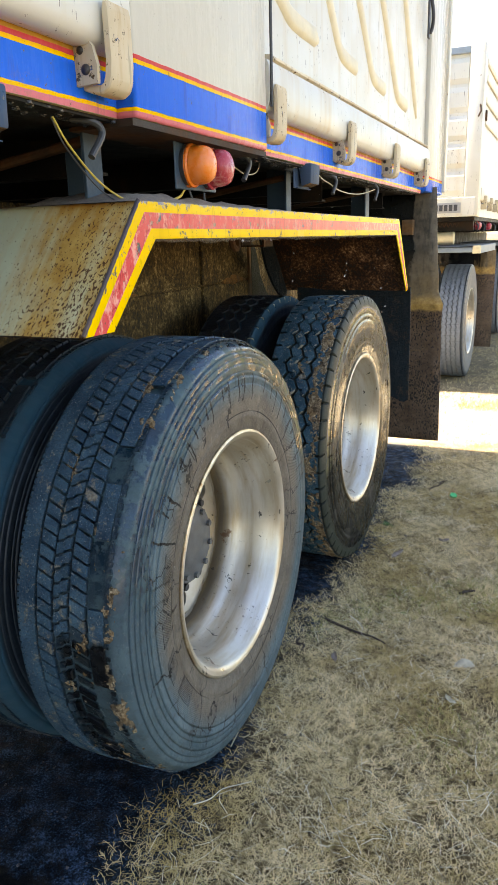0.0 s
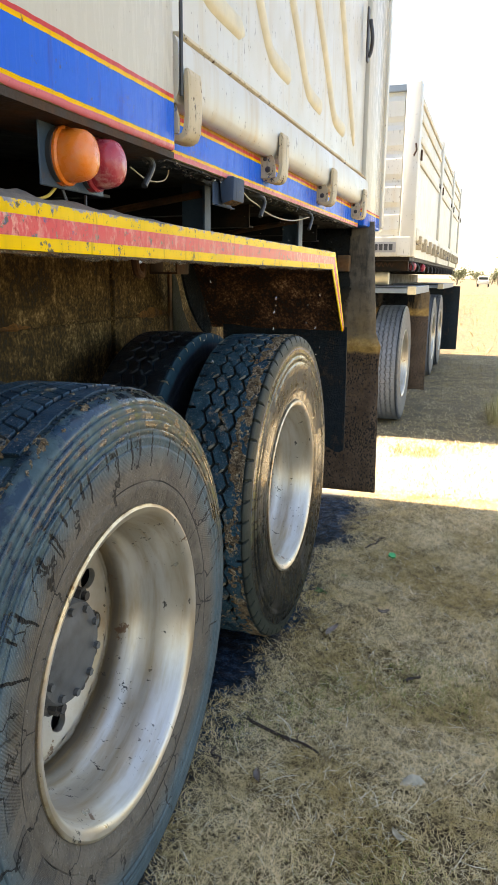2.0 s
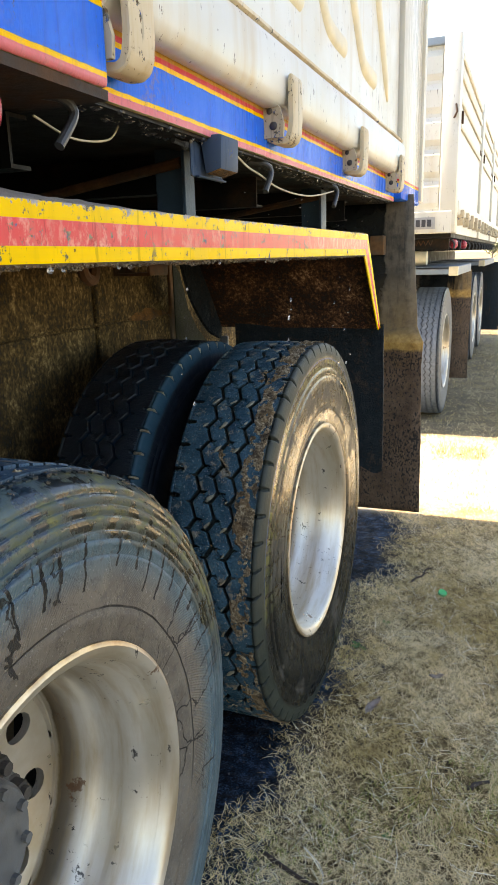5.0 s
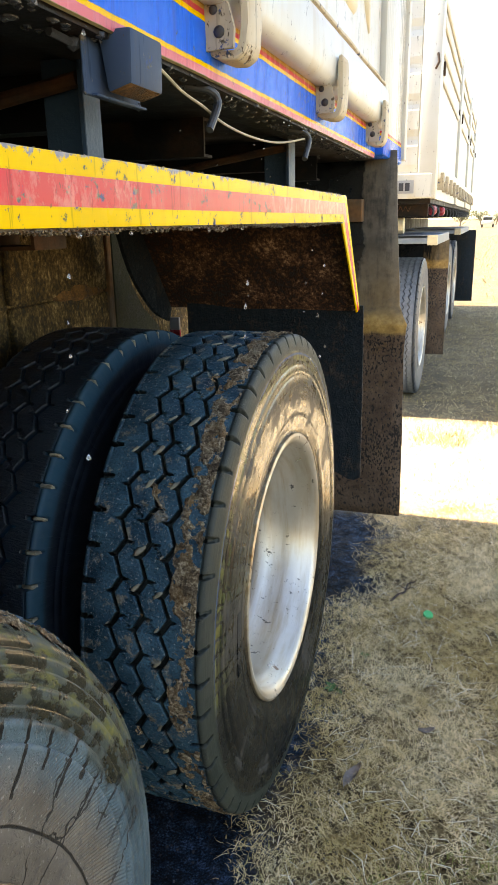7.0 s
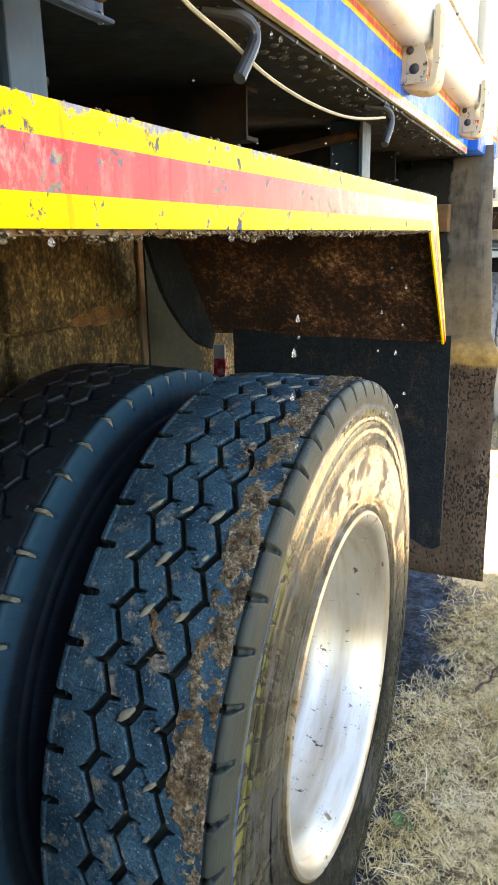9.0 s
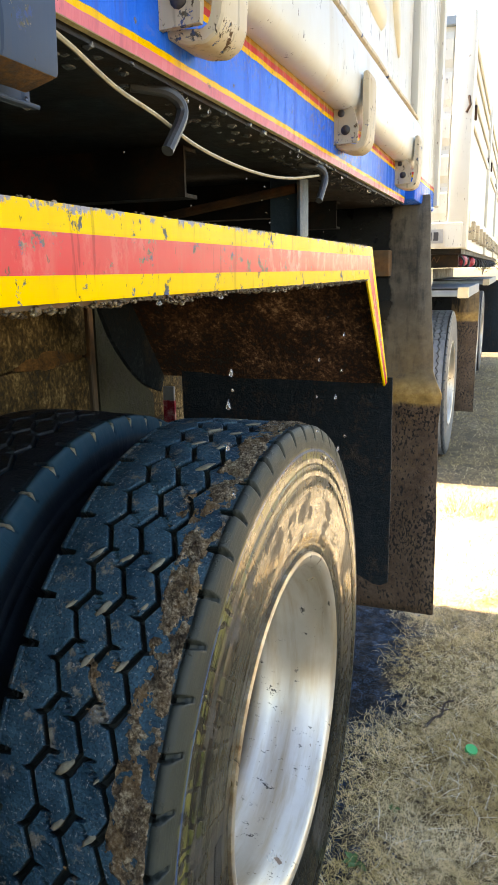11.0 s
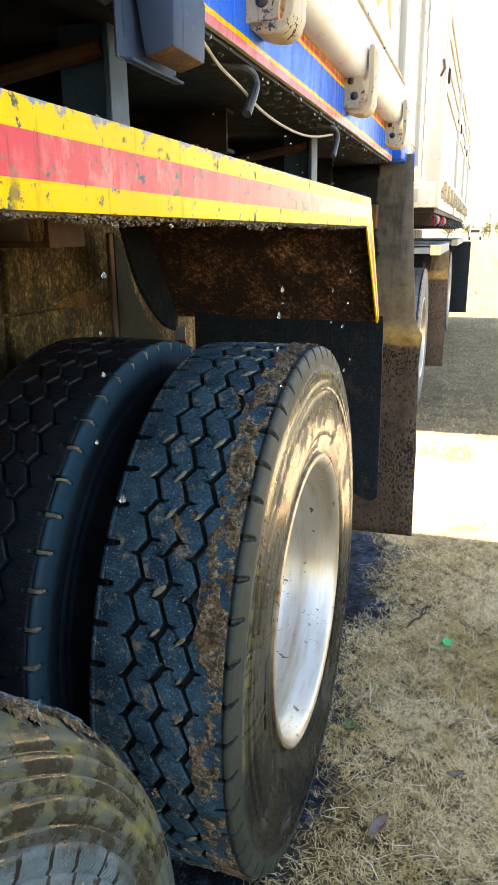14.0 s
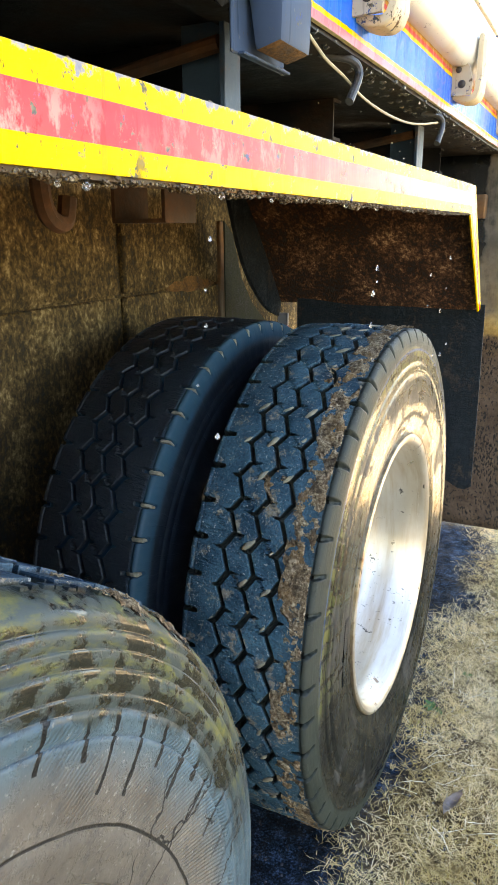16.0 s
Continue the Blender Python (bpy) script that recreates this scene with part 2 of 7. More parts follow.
def caked_mud(name, dry=(0.20, 0.13, 0.075), wet=(0.035, 0.024, 0.016), dark=0.5, scale=9.0):
    """Splashed and half-washed road mud."""
    m = Nodes(name, 0.7, spec=0.35)
    n = m.noise(scale, 9, 0.7)
    grain = m.noise(max(70.0, scale * 7), 7, 0.8)
    run = m.noise(1.0, 5, 0.6, m.scaled(26, 26, 3))
    f = m.math("ADD", m.math("ADD", m.math("MULTIPLY", n, 0.60), m.math("MULTIPLY", run, 0.30)), m.math("MULTIPLY", m.math("SUBTRACT", grain, 0.33), 0.62))
    c = m.ramp(f, [(dark - 0.12, wet), (dark + 0.02, tuple(0.45 * a + 0.55 * b for a, b in zip(dry, wet))), (dark + 0.16, dry)])
    m.bump(m.math("ADD", m.noise(scale * 9, 8, 0.75), grain), 0.9, 0.014)
    return m.done(c, m.ramp(f, [(0.35, 0.22), (0.6, 0.85)]))


def grit_mat(name):
    """Loose grains, each of its own shade, from black to pale sand, and wet."""
    m = Nodes(name, 0.35, spec=0.4)
    c = m.ramp(m.island(), [(0.0, (0.012, 0.009, 0.007)), (0.3, (0.060, 0.036, 0.014)), (0.55, (0.17, 0.105, 0.035)), (0.75, (0.030, 0.026, 0.024)), (0.9, (0.30, 0.24, 0.13)), (1.0, (0.05, 0.055, 0.06))])
    m.bump(m.noise(300, 3), 0.5, 0.002)
    return m.done(c)


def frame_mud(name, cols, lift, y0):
    """Mud on steel: dark grain everywhere, run down by water; rearwards of y0 the dried splash is lightened to carry
    the brighter light there.
    """
    m = Nodes(name, 0.7, spec=0.35)
    x, y, z = m.xyz()
    n = m.noise(9, 9, 0.7)
    grain = m.noise(1.0, 6, 0.8, m.scaled(90, 90, 70))
    run = m.noise(1.0, 5, 0.6, m.scaled(40, 40, 4))
    f = m.math("ADD", m.math("ADD", m.math("MULTIPLY", n, 0.70), m.math("MULTIPLY", run, 0.20)), m.math("MULTIPLY", m.math("SUBTRACT", grain, 0.36), 0.95))
    # brighter light on the rear end, put into the mud's colour
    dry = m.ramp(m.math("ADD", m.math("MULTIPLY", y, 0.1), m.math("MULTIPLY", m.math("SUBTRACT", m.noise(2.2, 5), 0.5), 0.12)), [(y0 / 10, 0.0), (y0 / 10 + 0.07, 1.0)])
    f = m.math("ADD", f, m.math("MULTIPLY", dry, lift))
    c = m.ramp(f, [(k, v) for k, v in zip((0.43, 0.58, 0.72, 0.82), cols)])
    m.bump(m.math("ADD", grain, n), 0.9, 0.012)
    return m.done(c, m.ramp(f, [(0.4, 0.3), (0.6, 0.85)]))


def sandy_mud():
    """Grainy dried mud: pale sand grains in brown earth."""
    m = Nodes("tread_mud", 0.92, spec=0.2)
    g = m.noise(170, 6, 0.8)
    c = m.ramp(g, [(0.36, (0.050, 0.034, 0.020)), (0.50, (0.27, 0.195, 0.120)), (0.64, (0.66, 0.54, 0.37))])
    c = m.mix(m.ramp(m.noise(20, 5), [(0.47, 0.0), (0.64, 0.65)]), c, (0.24, 0.135, 0.055))
    c = m.mix(m.ramp(m.noise(45, 4), [(0.38, 0.7), (0.48, 0.0)]), c, (0.04, 0.026, 0.018))
    m.bump(m.math("ADD", g, m.noise(90, 4)), 1.0, 0.008)
    return m.done(c)


def flap_mat():
    """Black rubber flap: black and glossy inboard, grey-brown along the outer edge, a golden mud belt on the bulge,
    pitted brown mud below.
    """
    m = Nodes("muddy_rubber_flap", 0.4, spec=0.3)
    x, y, z = m.xyz()
    wob = m.math("MULTIPLY", m.math("SUBTRACT", m.noise(6, 5, 0.6), 0.5), 0.12)
    c = m.ramp(m.noise(9, 5), [(0.3, (0.003, 0.005, 0.007)), (0.7, (0.010, 0.012, 0.014))])
    run = m.noise(1.0, 5, 0.65, m.scaled(34, 34, 4))
    # grey-brown along the outer edge, broken by darker vertical runs
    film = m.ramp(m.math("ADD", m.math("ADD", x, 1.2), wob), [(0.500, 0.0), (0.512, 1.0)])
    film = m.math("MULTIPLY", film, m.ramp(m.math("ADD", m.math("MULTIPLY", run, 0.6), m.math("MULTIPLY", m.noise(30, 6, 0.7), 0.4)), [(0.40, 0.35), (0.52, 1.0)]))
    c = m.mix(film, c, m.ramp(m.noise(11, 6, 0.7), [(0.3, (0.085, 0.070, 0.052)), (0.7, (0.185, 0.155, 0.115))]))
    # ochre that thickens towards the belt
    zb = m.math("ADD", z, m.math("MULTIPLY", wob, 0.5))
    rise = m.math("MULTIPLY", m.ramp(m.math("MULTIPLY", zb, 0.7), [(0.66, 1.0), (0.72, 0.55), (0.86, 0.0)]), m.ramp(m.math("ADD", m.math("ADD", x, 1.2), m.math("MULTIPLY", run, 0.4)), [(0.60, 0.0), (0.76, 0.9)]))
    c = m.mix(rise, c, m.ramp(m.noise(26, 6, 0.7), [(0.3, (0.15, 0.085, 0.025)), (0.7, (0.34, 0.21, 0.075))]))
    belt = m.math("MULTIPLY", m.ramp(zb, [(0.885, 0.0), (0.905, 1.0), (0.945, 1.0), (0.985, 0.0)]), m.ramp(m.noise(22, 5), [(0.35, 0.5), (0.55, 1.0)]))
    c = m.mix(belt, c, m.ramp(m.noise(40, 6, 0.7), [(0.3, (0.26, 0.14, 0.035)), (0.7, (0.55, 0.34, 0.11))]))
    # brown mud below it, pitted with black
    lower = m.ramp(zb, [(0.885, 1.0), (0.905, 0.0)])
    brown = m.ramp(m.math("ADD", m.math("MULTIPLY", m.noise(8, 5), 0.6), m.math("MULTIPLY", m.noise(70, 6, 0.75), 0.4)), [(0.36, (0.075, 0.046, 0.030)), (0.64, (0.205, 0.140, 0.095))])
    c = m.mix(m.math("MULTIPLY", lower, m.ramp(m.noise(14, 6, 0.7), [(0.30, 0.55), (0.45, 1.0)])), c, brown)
    pit = m.math("MULTIPLY", m.ramp(m.math("ADD", m.noise(1.0, 4, 0.65, m.scaled(130, 130, 70)), m.math("MULTIPLY", m.math("SUBTRACT", m.noise(4, 3), 0.5), 0.35)), [(0.53, 0.0), (0.57, 0.95)]), lower)
    c = m.mix(pit, c, (0.012, 0.010, 0.010))
    mud = m.math("MAXIMUM", m.math("MAXIMUM", film, belt), m.math("MAXIMUM", lower, rise))
    m.bump(m.math("SUBTRACT", m.math("MULTIPLY", m.noise(85, 7, 0.8), m.math("ADD", 0.2, lower)), pit), 0.8, 0.008)
    return m.done(c, m.ramp(m.math("SUBTRACT", mud, m.math("MULTIPLY", pit, 0.6)), [(0.0, 0.20), (1.0, 0.72)]))


def rubber(name, dust, dust_amount, tread_mud, wet_rough, streaks, hoop_r=0.42, tread=1.0, ribbed=0.0, cracks=0.5, wet=1.0, drip_z=0.0, warm=(1.0, 1.0, 1.0), dull=0.0, water=0.2, dull_c=(0.068, 0.075, 0.052)):
    """Tyre rubber: wet bluish tread with pale grit, and a wall with a dust film below wet glossy hoops."""
    m = Nodes(name, 0.4)
    x, y, z = m.xyz()
    r = m.math("POWER", m.math("ADD", m.math("MULTIPLY", y, y), m.math("MULTIPLY", z, z)), 0.5)
    a = m.math("ARCTAN2", z, y)
    polar = m.vec(m.math("MULTIPLY", a, 9.0), m.math("MULTIPLY", r, 7.0), x)
    fine = m.noise(170, 4)
    wall = m.ramp(r, [(0.5185, 1.0), (0.5225, 0.0)])
    out = m.math("MULTIPLY", m.math("SUBTRACT", 1.0, wall), m.ramp(m.math("ADD", x, 0.25), [(0.236, 1.0), (0.243, 0.0)]))
    dark = m.ramp(m.noise(12, 5), [(0.3, (0.008, 0.013, 0.020)), (0.7, (0.024, 0.038, 0.054))])
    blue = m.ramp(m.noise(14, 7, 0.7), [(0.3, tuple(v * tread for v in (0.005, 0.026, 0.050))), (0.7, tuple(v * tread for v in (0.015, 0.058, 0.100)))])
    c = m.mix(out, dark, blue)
    # dust film, thin over the wet hoops, washed away by drips in ragged radial lines
    film = m.noise(2.2, 5, 0.65, polar)
    ragged = m.math("ADD", r, m.math("MULTIPLY", m.math("SUBTRACT", m.noise(13, 5, 0.65), 0.5), 0.030))
    dry = m.ramp(ragged, [(hoop_r, 1.0), (hoop_r + 0.012, 0.0)])
    run = m.noise(1.0, 2, 0.5, m.vec(m.math("ADD", m.math("MULTIPLY", a, 58.0), m.math("MULTIPLY", m.noise(45, 4), 1.1)), m.math("MULTIPLY", r, 4.5), 0.0))
    run_f = m.math("MULTIPLY", m.ramp(m.math("ADD", run, m.math("MULTIPLY", m.math("SUBTRACT", r, 0.41), 0.9)), [(0.612, 0.0), (0.628, streaks)]), m.math("MULTIPLY", m.math("MULTIPLY", wall, m.ramp(r, [(0.335, 0.0), (0.36, 1.0)])), m.ramp(m.math("ADD", z, 0.5 - drip_z), [(0.50, 0.0), (0.68, 1.0)])))
    film_f = m.math("MULTIPLY", m.math("MULTIPLY", m.ramp(film, [(0.30, 0.30), (0.56, 1.0)]), m.math("MULTIPLY", wall, dust_amount)), m.math("ADD", m.math("MULTIPLY", dry, 0.92), 0.08))
    film_f = m.math("MULTIPLY", film_f, m.math("SUBTRACT", 1.0, run_f))
    c = m.mix(film_f, c, m.mix(m.noise(40, 6, 0.7), m.mix(m.ramp(m.math("ADD", r, m.math("MULTIPLY", m.noise(5, 4), 0.06)), [(0.40, 1.0), (0.45, 0.0)]), dust, tuple(v * k for v, k in zip(dust, warm))), tuple(v * 0.6 for v in dust)))
    crack = m.voronoi(1.0, "DISTANCE_TO_EDGE", m.vec(m.math("MULTIPLY", a, 5.0), m.math("ADD", m.math("MULTIPLY", r, 11.0), m.math("MULTIPLY", m.noise(14, 4), 1.1)), 0.0))
    crack_f = m.math("MULTIPLY", m.ramp(crack, [(0.009, 1.0), (0.016, 0.0)]), m.math("MULTIPLY", m.ramp(m.noise(6, 2), [(0.48, 0.0), (0.54, cracks)]), m.math("MULTIPLY", wall, dry)))
    c = m.mix(crack_f, c, (0.008, 0.008, 0.008))
    # dried mud smears and pale grit on the tread
    smear = m.math("MULTIPLY", m.ramp(m.noise(26, 7, 0.72), [(0.565, 0.0), (0.63, 1.0)]), m.math("MULTIPLY", out, tread_mud))
    c = m.mix(smear, c, m.ramp(m.noise(120, 5), [(0.3, (0.07, 0.062, 0.05)), (0.7, (0.26, 0.225, 0.175))]))
    grit = m.math("MULTIPLY", m.ramp(m.noise(190, 5, 0.8), [(0.555, 0.0), (0.63, 0.8)]), m.math("MULTIPLY", out, tread_mud))
    c = m.mix(grit, c, (0.26, 0.275, 0.27))
    rough = m.ramp(m.noise(9, 5), [(0.3, wet_rough), (0.75, min(1.0, wet_rough + 0.10))])
    rough = m.math("ADD", rough, m.math("MULTIPLY", film_f, 0.38))
    rough = m.math("ADD", rough, m.math("MULTIPLY", out, 0.12))
    rough = m.math("ADD", rough, m.math("MULTIPLY", smear, 0.4))
    # a matt film on the rounded shoulder; dull_c carries the sky's blue on inner tyres
    mat_f = m.math("MULTIPLY", m.math("MULTIPLY", m.ramp(m.math("ADD", r, m.math("MULTIPLY", m.noise(9, 5), 0.01)), [(0.489, 0.0), (0.500, 1.0)]), m.math("SUBTRACT", 1.0, out)), m.math("MULTIPLY", m.ramp(m.noise(14, 5, 0.7), [(0.3, 0.7), (0.6, 1.0)]), dull))
    c = m.mix(m.math("MULTIPLY", mat_f, 0.75), c, dull_c)
    rough = m.math("ADD", rough, m.math("MULTIPLY", mat_f, 0.42))
    film_f = m.math("MAXIMUM", film_f, mat_f)
    m.put(m.b.inputs["Coat Weight"], m.math("MULTIPLY", m.math("SUBTRACT", 1.0, m.math("MULTIPLY", film_f, 0.85)), m.math("MULTIPLY", m.math("SUBTRACT", 1.0, m.math("MULTIPLY", out, 0.20)), wet)))
    m.b.inputs["Coat Roughness"].default_value = wet_rough
    m.b.inputs["Coat IOR"].default_value = 1.4
    h = m.math("ADD", m.math("MULTIPLY", fine, m.math("ADD", 0.10, m.math("MULTIPLY", out, 0.9))), m.math("ADD", m.math("MULTIPLY", smear, 1.4), m.math("MULTIPLY", m.math("ADD", crack_f, run_f), -0.8)))
    h = m.math("ADD", h, m.math("MULTIPLY", m.math("MULTIPLY", m.noise(60, 6, 0.7), out), 3.0))
    # water lies on the wall in soft runs
    h = m.math("ADD", h, m.math("MULTIPLY", m.noise(1.0, 3, 0.5, m.vec(m.math("MULTIPLY", a, 26.0), m.math("MULTIPLY", r, 14.0), 0.0)), m.math("MULTIPLY", wall, water)))
    band = m.math("MULTIPLY", m.ramp(r, [(0.345, 0.0), (0.350, 1.0), (0.404, 1.0), (0.416, 0.0)]), m.ramp(m.noise(5, 4), [(0.36, 0.0), (0.60, 1.0)]))
    comb = m.math("MULTIPLY", m.math("SINE", m.math("ADD", m.math("MULTIPLY", a, 420.0), m.math("MULTIPLY", r, 420.0))), m.math("MULTIPLY", band, ribbed))
    m.bump(m.math("ADD", h, comb), 0.55, 0.003)
    return m.done(c, rough)


def tyre_coords(m):
    x, y, z = m.xyz()
    r = m.math("POWER", m.math("ADD", m.math("MULTIPLY", y, y), m.math("MULTIPLY", z, z)), 0.5)
    return x, y, z, r, m.math("ARCTAN2", z, y)


def tread_colour(m, x, r, deep, mid, lite, grit_f, smear_f, smear_at):
    """Wet blue-black tread rubber with pale grit and dried smears; returns colour, smear and the mask of the tread."""
    wall = m.ramp(r, [(0.5185, 1.0), (0.5225, 0.0)])
    out = m.math("MULTIPLY", m.math("SUBTRACT", 1.0, wall), m.ramp(m.math("ADD", x, 0.25), [(0.236, 1.0), (0.243, 0.0)]))
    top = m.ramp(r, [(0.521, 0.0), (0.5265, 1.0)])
    # shade in the grooves put into the colour: near black below the block tops
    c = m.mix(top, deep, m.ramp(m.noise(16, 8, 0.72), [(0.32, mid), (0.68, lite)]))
    c = m.mix(m.ramp(m.noise(320, 3, 0.6), [(0.40, 0.55), (0.50, 0.0)]), c, tuple(v * 0.45 for v in mid))
    smear = m.math("MULTIPLY", m.ramp(m.noise(24, 8, 0.75), [(smear_at, 0.0), (smear_at + 0.05, 1.0)]), m.math("MULTIPLY", top, smear_f))
    c = m.mix(smear, c, m.ramp(m.noise(140, 5), [(0.3, (0.10, 0.088, 0.068)), (0.7, (0.34, 0.30, 0.235))]))
    grit = m.math("MULTIPLY", m.ramp(m.noise(210, 5, 0.8), [(0.59, 0.0), (0.635, 0.9)]), m.math("MULTIPLY", out, grit_f))
    c = m.mix(grit, c, (0.30, 0.31, 0.30))
    return c, m.math("MAXIMUM", smear, grit), out, wall


def front_tyre(name):
    """Worn tyre: blue tread, wet stepped shoulder, grey wall with drip lines, fine hatching and cracks."""
    m = Nodes(name, 0.4)
    x, y, z, r, a = tyre_coords(m)
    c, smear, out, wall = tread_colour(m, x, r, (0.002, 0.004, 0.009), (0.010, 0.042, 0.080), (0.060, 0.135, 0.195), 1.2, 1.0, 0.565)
    # black oil over part of the tread
    hollow = m.math("ADD", m.math("MULTIPLY", m.math("SUBTRACT", m.noise(9, 5, 0.65), 0.5), 0.9), m.ramp(m.math("ADD", 0.5, m.math("MULTIPLY", m.math("ARCTAN2", m.math("MULTIPLY", z, -1.0), m.math("MULTIPLY", y, -1.0)), 1 / math.tau)), [(0.475, 0.0), (0.50, 1.0), (0.61, 1.0), (0.67, 0.0)]))
    oil = m.math("MULTIPLY", m.math("MULTIPLY", m.ramp(hollow, [(0.62, 0.0), (0.74, 0.97)]), m.ramp(m.math("ADD", x, 0.25), [(0.095, 0.0), (0.120, 1.0), (0.222, 1.0), (0.240, 0.0)])), m.ramp(r, [(0.50, 0.0), (0.515, 1.0)]))
    c = m.mix(oil, c, (0.003, 0.003, 0.004))
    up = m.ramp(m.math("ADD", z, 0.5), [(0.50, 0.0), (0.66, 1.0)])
    # the wall: brown-grey towards the rim, above it the sky's blue reflection painted in
    edge = m.math("ADD", r, m.math("MULTIPLY", m.math("SUBTRACT", m.noise(7, 5, 0.6), 0.5), 0.07))
    grey = m.mix(m.ramp(edge, [(0.375, 0.0), (0.420, 1.0)]), m.ramp(m.noise(13, 6, 0.7), [(0.3, (0.085, 0.072, 0.058)), (0.7, (0.160, 0.138, 0.112))]), m.ramp(m.noise(6, 6, 0.65), [(0.3, (0.040, 0.075, 0.094)), (0.7, (0.105, 0.158, 0.180))]))
    grey = m.mix(m.ramp(m.noise(60, 6, 0.75), [(0.36, 0.55), (0.47, 0.0)]), grey, (0.055, 0.055, 0.052))
    grey = m.mix(m.ramp(m.noise(170, 3, 0.7), [(0.62, 0.0), (0.70, 0.6)]), grey, (0.30, 0.29, 0.26))
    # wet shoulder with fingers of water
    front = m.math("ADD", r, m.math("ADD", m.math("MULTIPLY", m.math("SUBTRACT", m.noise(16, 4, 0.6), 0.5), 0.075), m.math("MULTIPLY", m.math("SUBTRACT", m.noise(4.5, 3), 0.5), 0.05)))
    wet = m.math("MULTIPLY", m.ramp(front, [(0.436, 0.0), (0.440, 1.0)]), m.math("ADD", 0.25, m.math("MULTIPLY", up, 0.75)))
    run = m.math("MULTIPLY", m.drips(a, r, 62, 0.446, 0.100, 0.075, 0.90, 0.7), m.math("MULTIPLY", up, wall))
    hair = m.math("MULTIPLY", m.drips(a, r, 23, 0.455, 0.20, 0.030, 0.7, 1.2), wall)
    # reflected sky painted as blue in the wet rubber, less towards the top rear
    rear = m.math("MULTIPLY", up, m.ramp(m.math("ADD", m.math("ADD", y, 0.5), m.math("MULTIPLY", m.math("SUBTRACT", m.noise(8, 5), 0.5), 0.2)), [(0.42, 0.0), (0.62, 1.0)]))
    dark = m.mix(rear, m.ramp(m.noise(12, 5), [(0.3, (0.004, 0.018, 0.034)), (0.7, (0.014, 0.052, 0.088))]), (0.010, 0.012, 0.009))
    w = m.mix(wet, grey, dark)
    w = m.mix(m.math("MULTIPLY", run, 0.97), w, (0.005, 0.005, 0.005))
    w = m.mix(m.math("MULTIPLY", hair, 0.9), w, (0.008, 0.008, 0.008))
    # a moulded line round the rim, and cracks
    ring = m.math("ABSOLUTE", m.math("SUBTRACT", m.math("ADD", r, m.math("MULTIPLY", m.math("SUBTRACT", m.noise(8, 4), 0.5), 0.010)), 0.352))
    ring_f = m.math("MULTIPLY", m.ramp(m.math("MULTIPLY", ring, 100.0), [(0.10, 0.95), (0.20, 0.0)]), m.ramp(m.noise(3.2, 3), [(0.42, 0.0), (0.48, 1.0)]))
    crack = m.voronoi(1.0, "DISTANCE_TO_EDGE", m.vec(m.math("MULTIPLY", a, 4.0), m.math("ADD", m.math("MULTIPLY", r, 10.0), m.math("MULTIPLY", m.noise(14, 4), 1.3)), 0.0))
    crack_f = m.math("MULTIPLY", m.ramp(crack, [(0.007, 1.0), (0.014, 0.0)]), m.ramp(m.noise(5, 2), [(0.52, 0.0), (0.56, 0.95)]))
    line = m.math("MULTIPLY", m.math("MAXIMUM", ring_f, crack_f), m.ramp(r, [(0.435, 1.0), (0.45, 0.0)]))
    w = m.mix(line, w, (0.010, 0.009, 0.008))
    c = m.mix(wall, c, w)
    # dull film where the water has run off, tinted by the painted sky reflection
    dull = m.ramp(m.math("ADD", m.math("MULTIPLY", m.noise(1.0, 5, 0.65, m.vec(m.math("MULTIPLY", a, 9.0), m.math("MULTIPLY", r, 34.0), 0.0)), 0.65), m.math("MULTIPLY", m.noise(48, 5, 0.7), 0.35)), [(0.475, 0.0), (0.525, 1.0)])
    # olive-yellow patches: the yellow stripe's reflection put into the film's colour
    mirrored_stripe = m.math("MULTIPLY", m.math("MULTIPLY", m.ramp(r, [(0.450, 0.0), (0.465, 1.0)]), m.math("MULTIPLY", up, m.ramp(m.math("ADD", y, 0.5), [(0.36, 0.0), (0.56, 1.0)]))), m.ramp(m.math("ADD", m.math("MULTIPLY", m.noise(1.0, 5, 0.7, m.vec(m.math("MULTIPLY", a, 11.0), m.math("MULTIPLY", r, 85.0), 1.0)), 0.7), m.math("MULTIPLY", m.noise(5, 3), 0.3)), [(0.47, 0.0), (0.58, 0.75)]))
    gloss = m.math("MULTIPLY", m.math("MULTIPLY", wet, wall), m.math("SUBTRACT", 1.0, m.math("MULTIPLY", dull, 0.9)))
    c = m.mix(m.math("MULTIPLY", m.math("MULTIPLY", dull, wall), wet), c, m.mix(mirrored_stripe, m.mix(m.math("MULTIPLY", rear, 0.8), m.ramp(m.noise(30, 5, 0.7), [(0.3, (0.024, 0.054, 0.066)), (0.7, (0.075, 0.128, 0.142))]), (0.048, 0.056, 0.046)), m.ramp(m.noise(40, 5, 0.7), [(0.3, (0.060, 0.062, 0.010)), (0.7, (0.20, 0.185, 0.040))])))
    m.put(m.b.inputs["Coat Weight"], m.math("MAXIMUM", m.math("MULTIPLY", gloss, 0.7), m.math("MULTIPLY", out, 0.10)))
    m.b.inputs["Coat Roughness"].default_value = 0.05
    m.b.inputs["Coat IOR"].default_value = 1.4
    rough = m.math("SUBTRACT", m.ramp(m.noise(20, 5), [(0.3, 0.50), (0.7, 0.72)]), m.math("MULTIPLY", m.math("MAXIMUM", gloss, oil), 0.36))
    # relief: slanted hatching in patches on the wall, grain on the tread
    comb = m.math("SINE", m.math("ADD", m.math("MULTIPLY", a, 430.0), m.math("MULTIPLY", r, 900.0)))
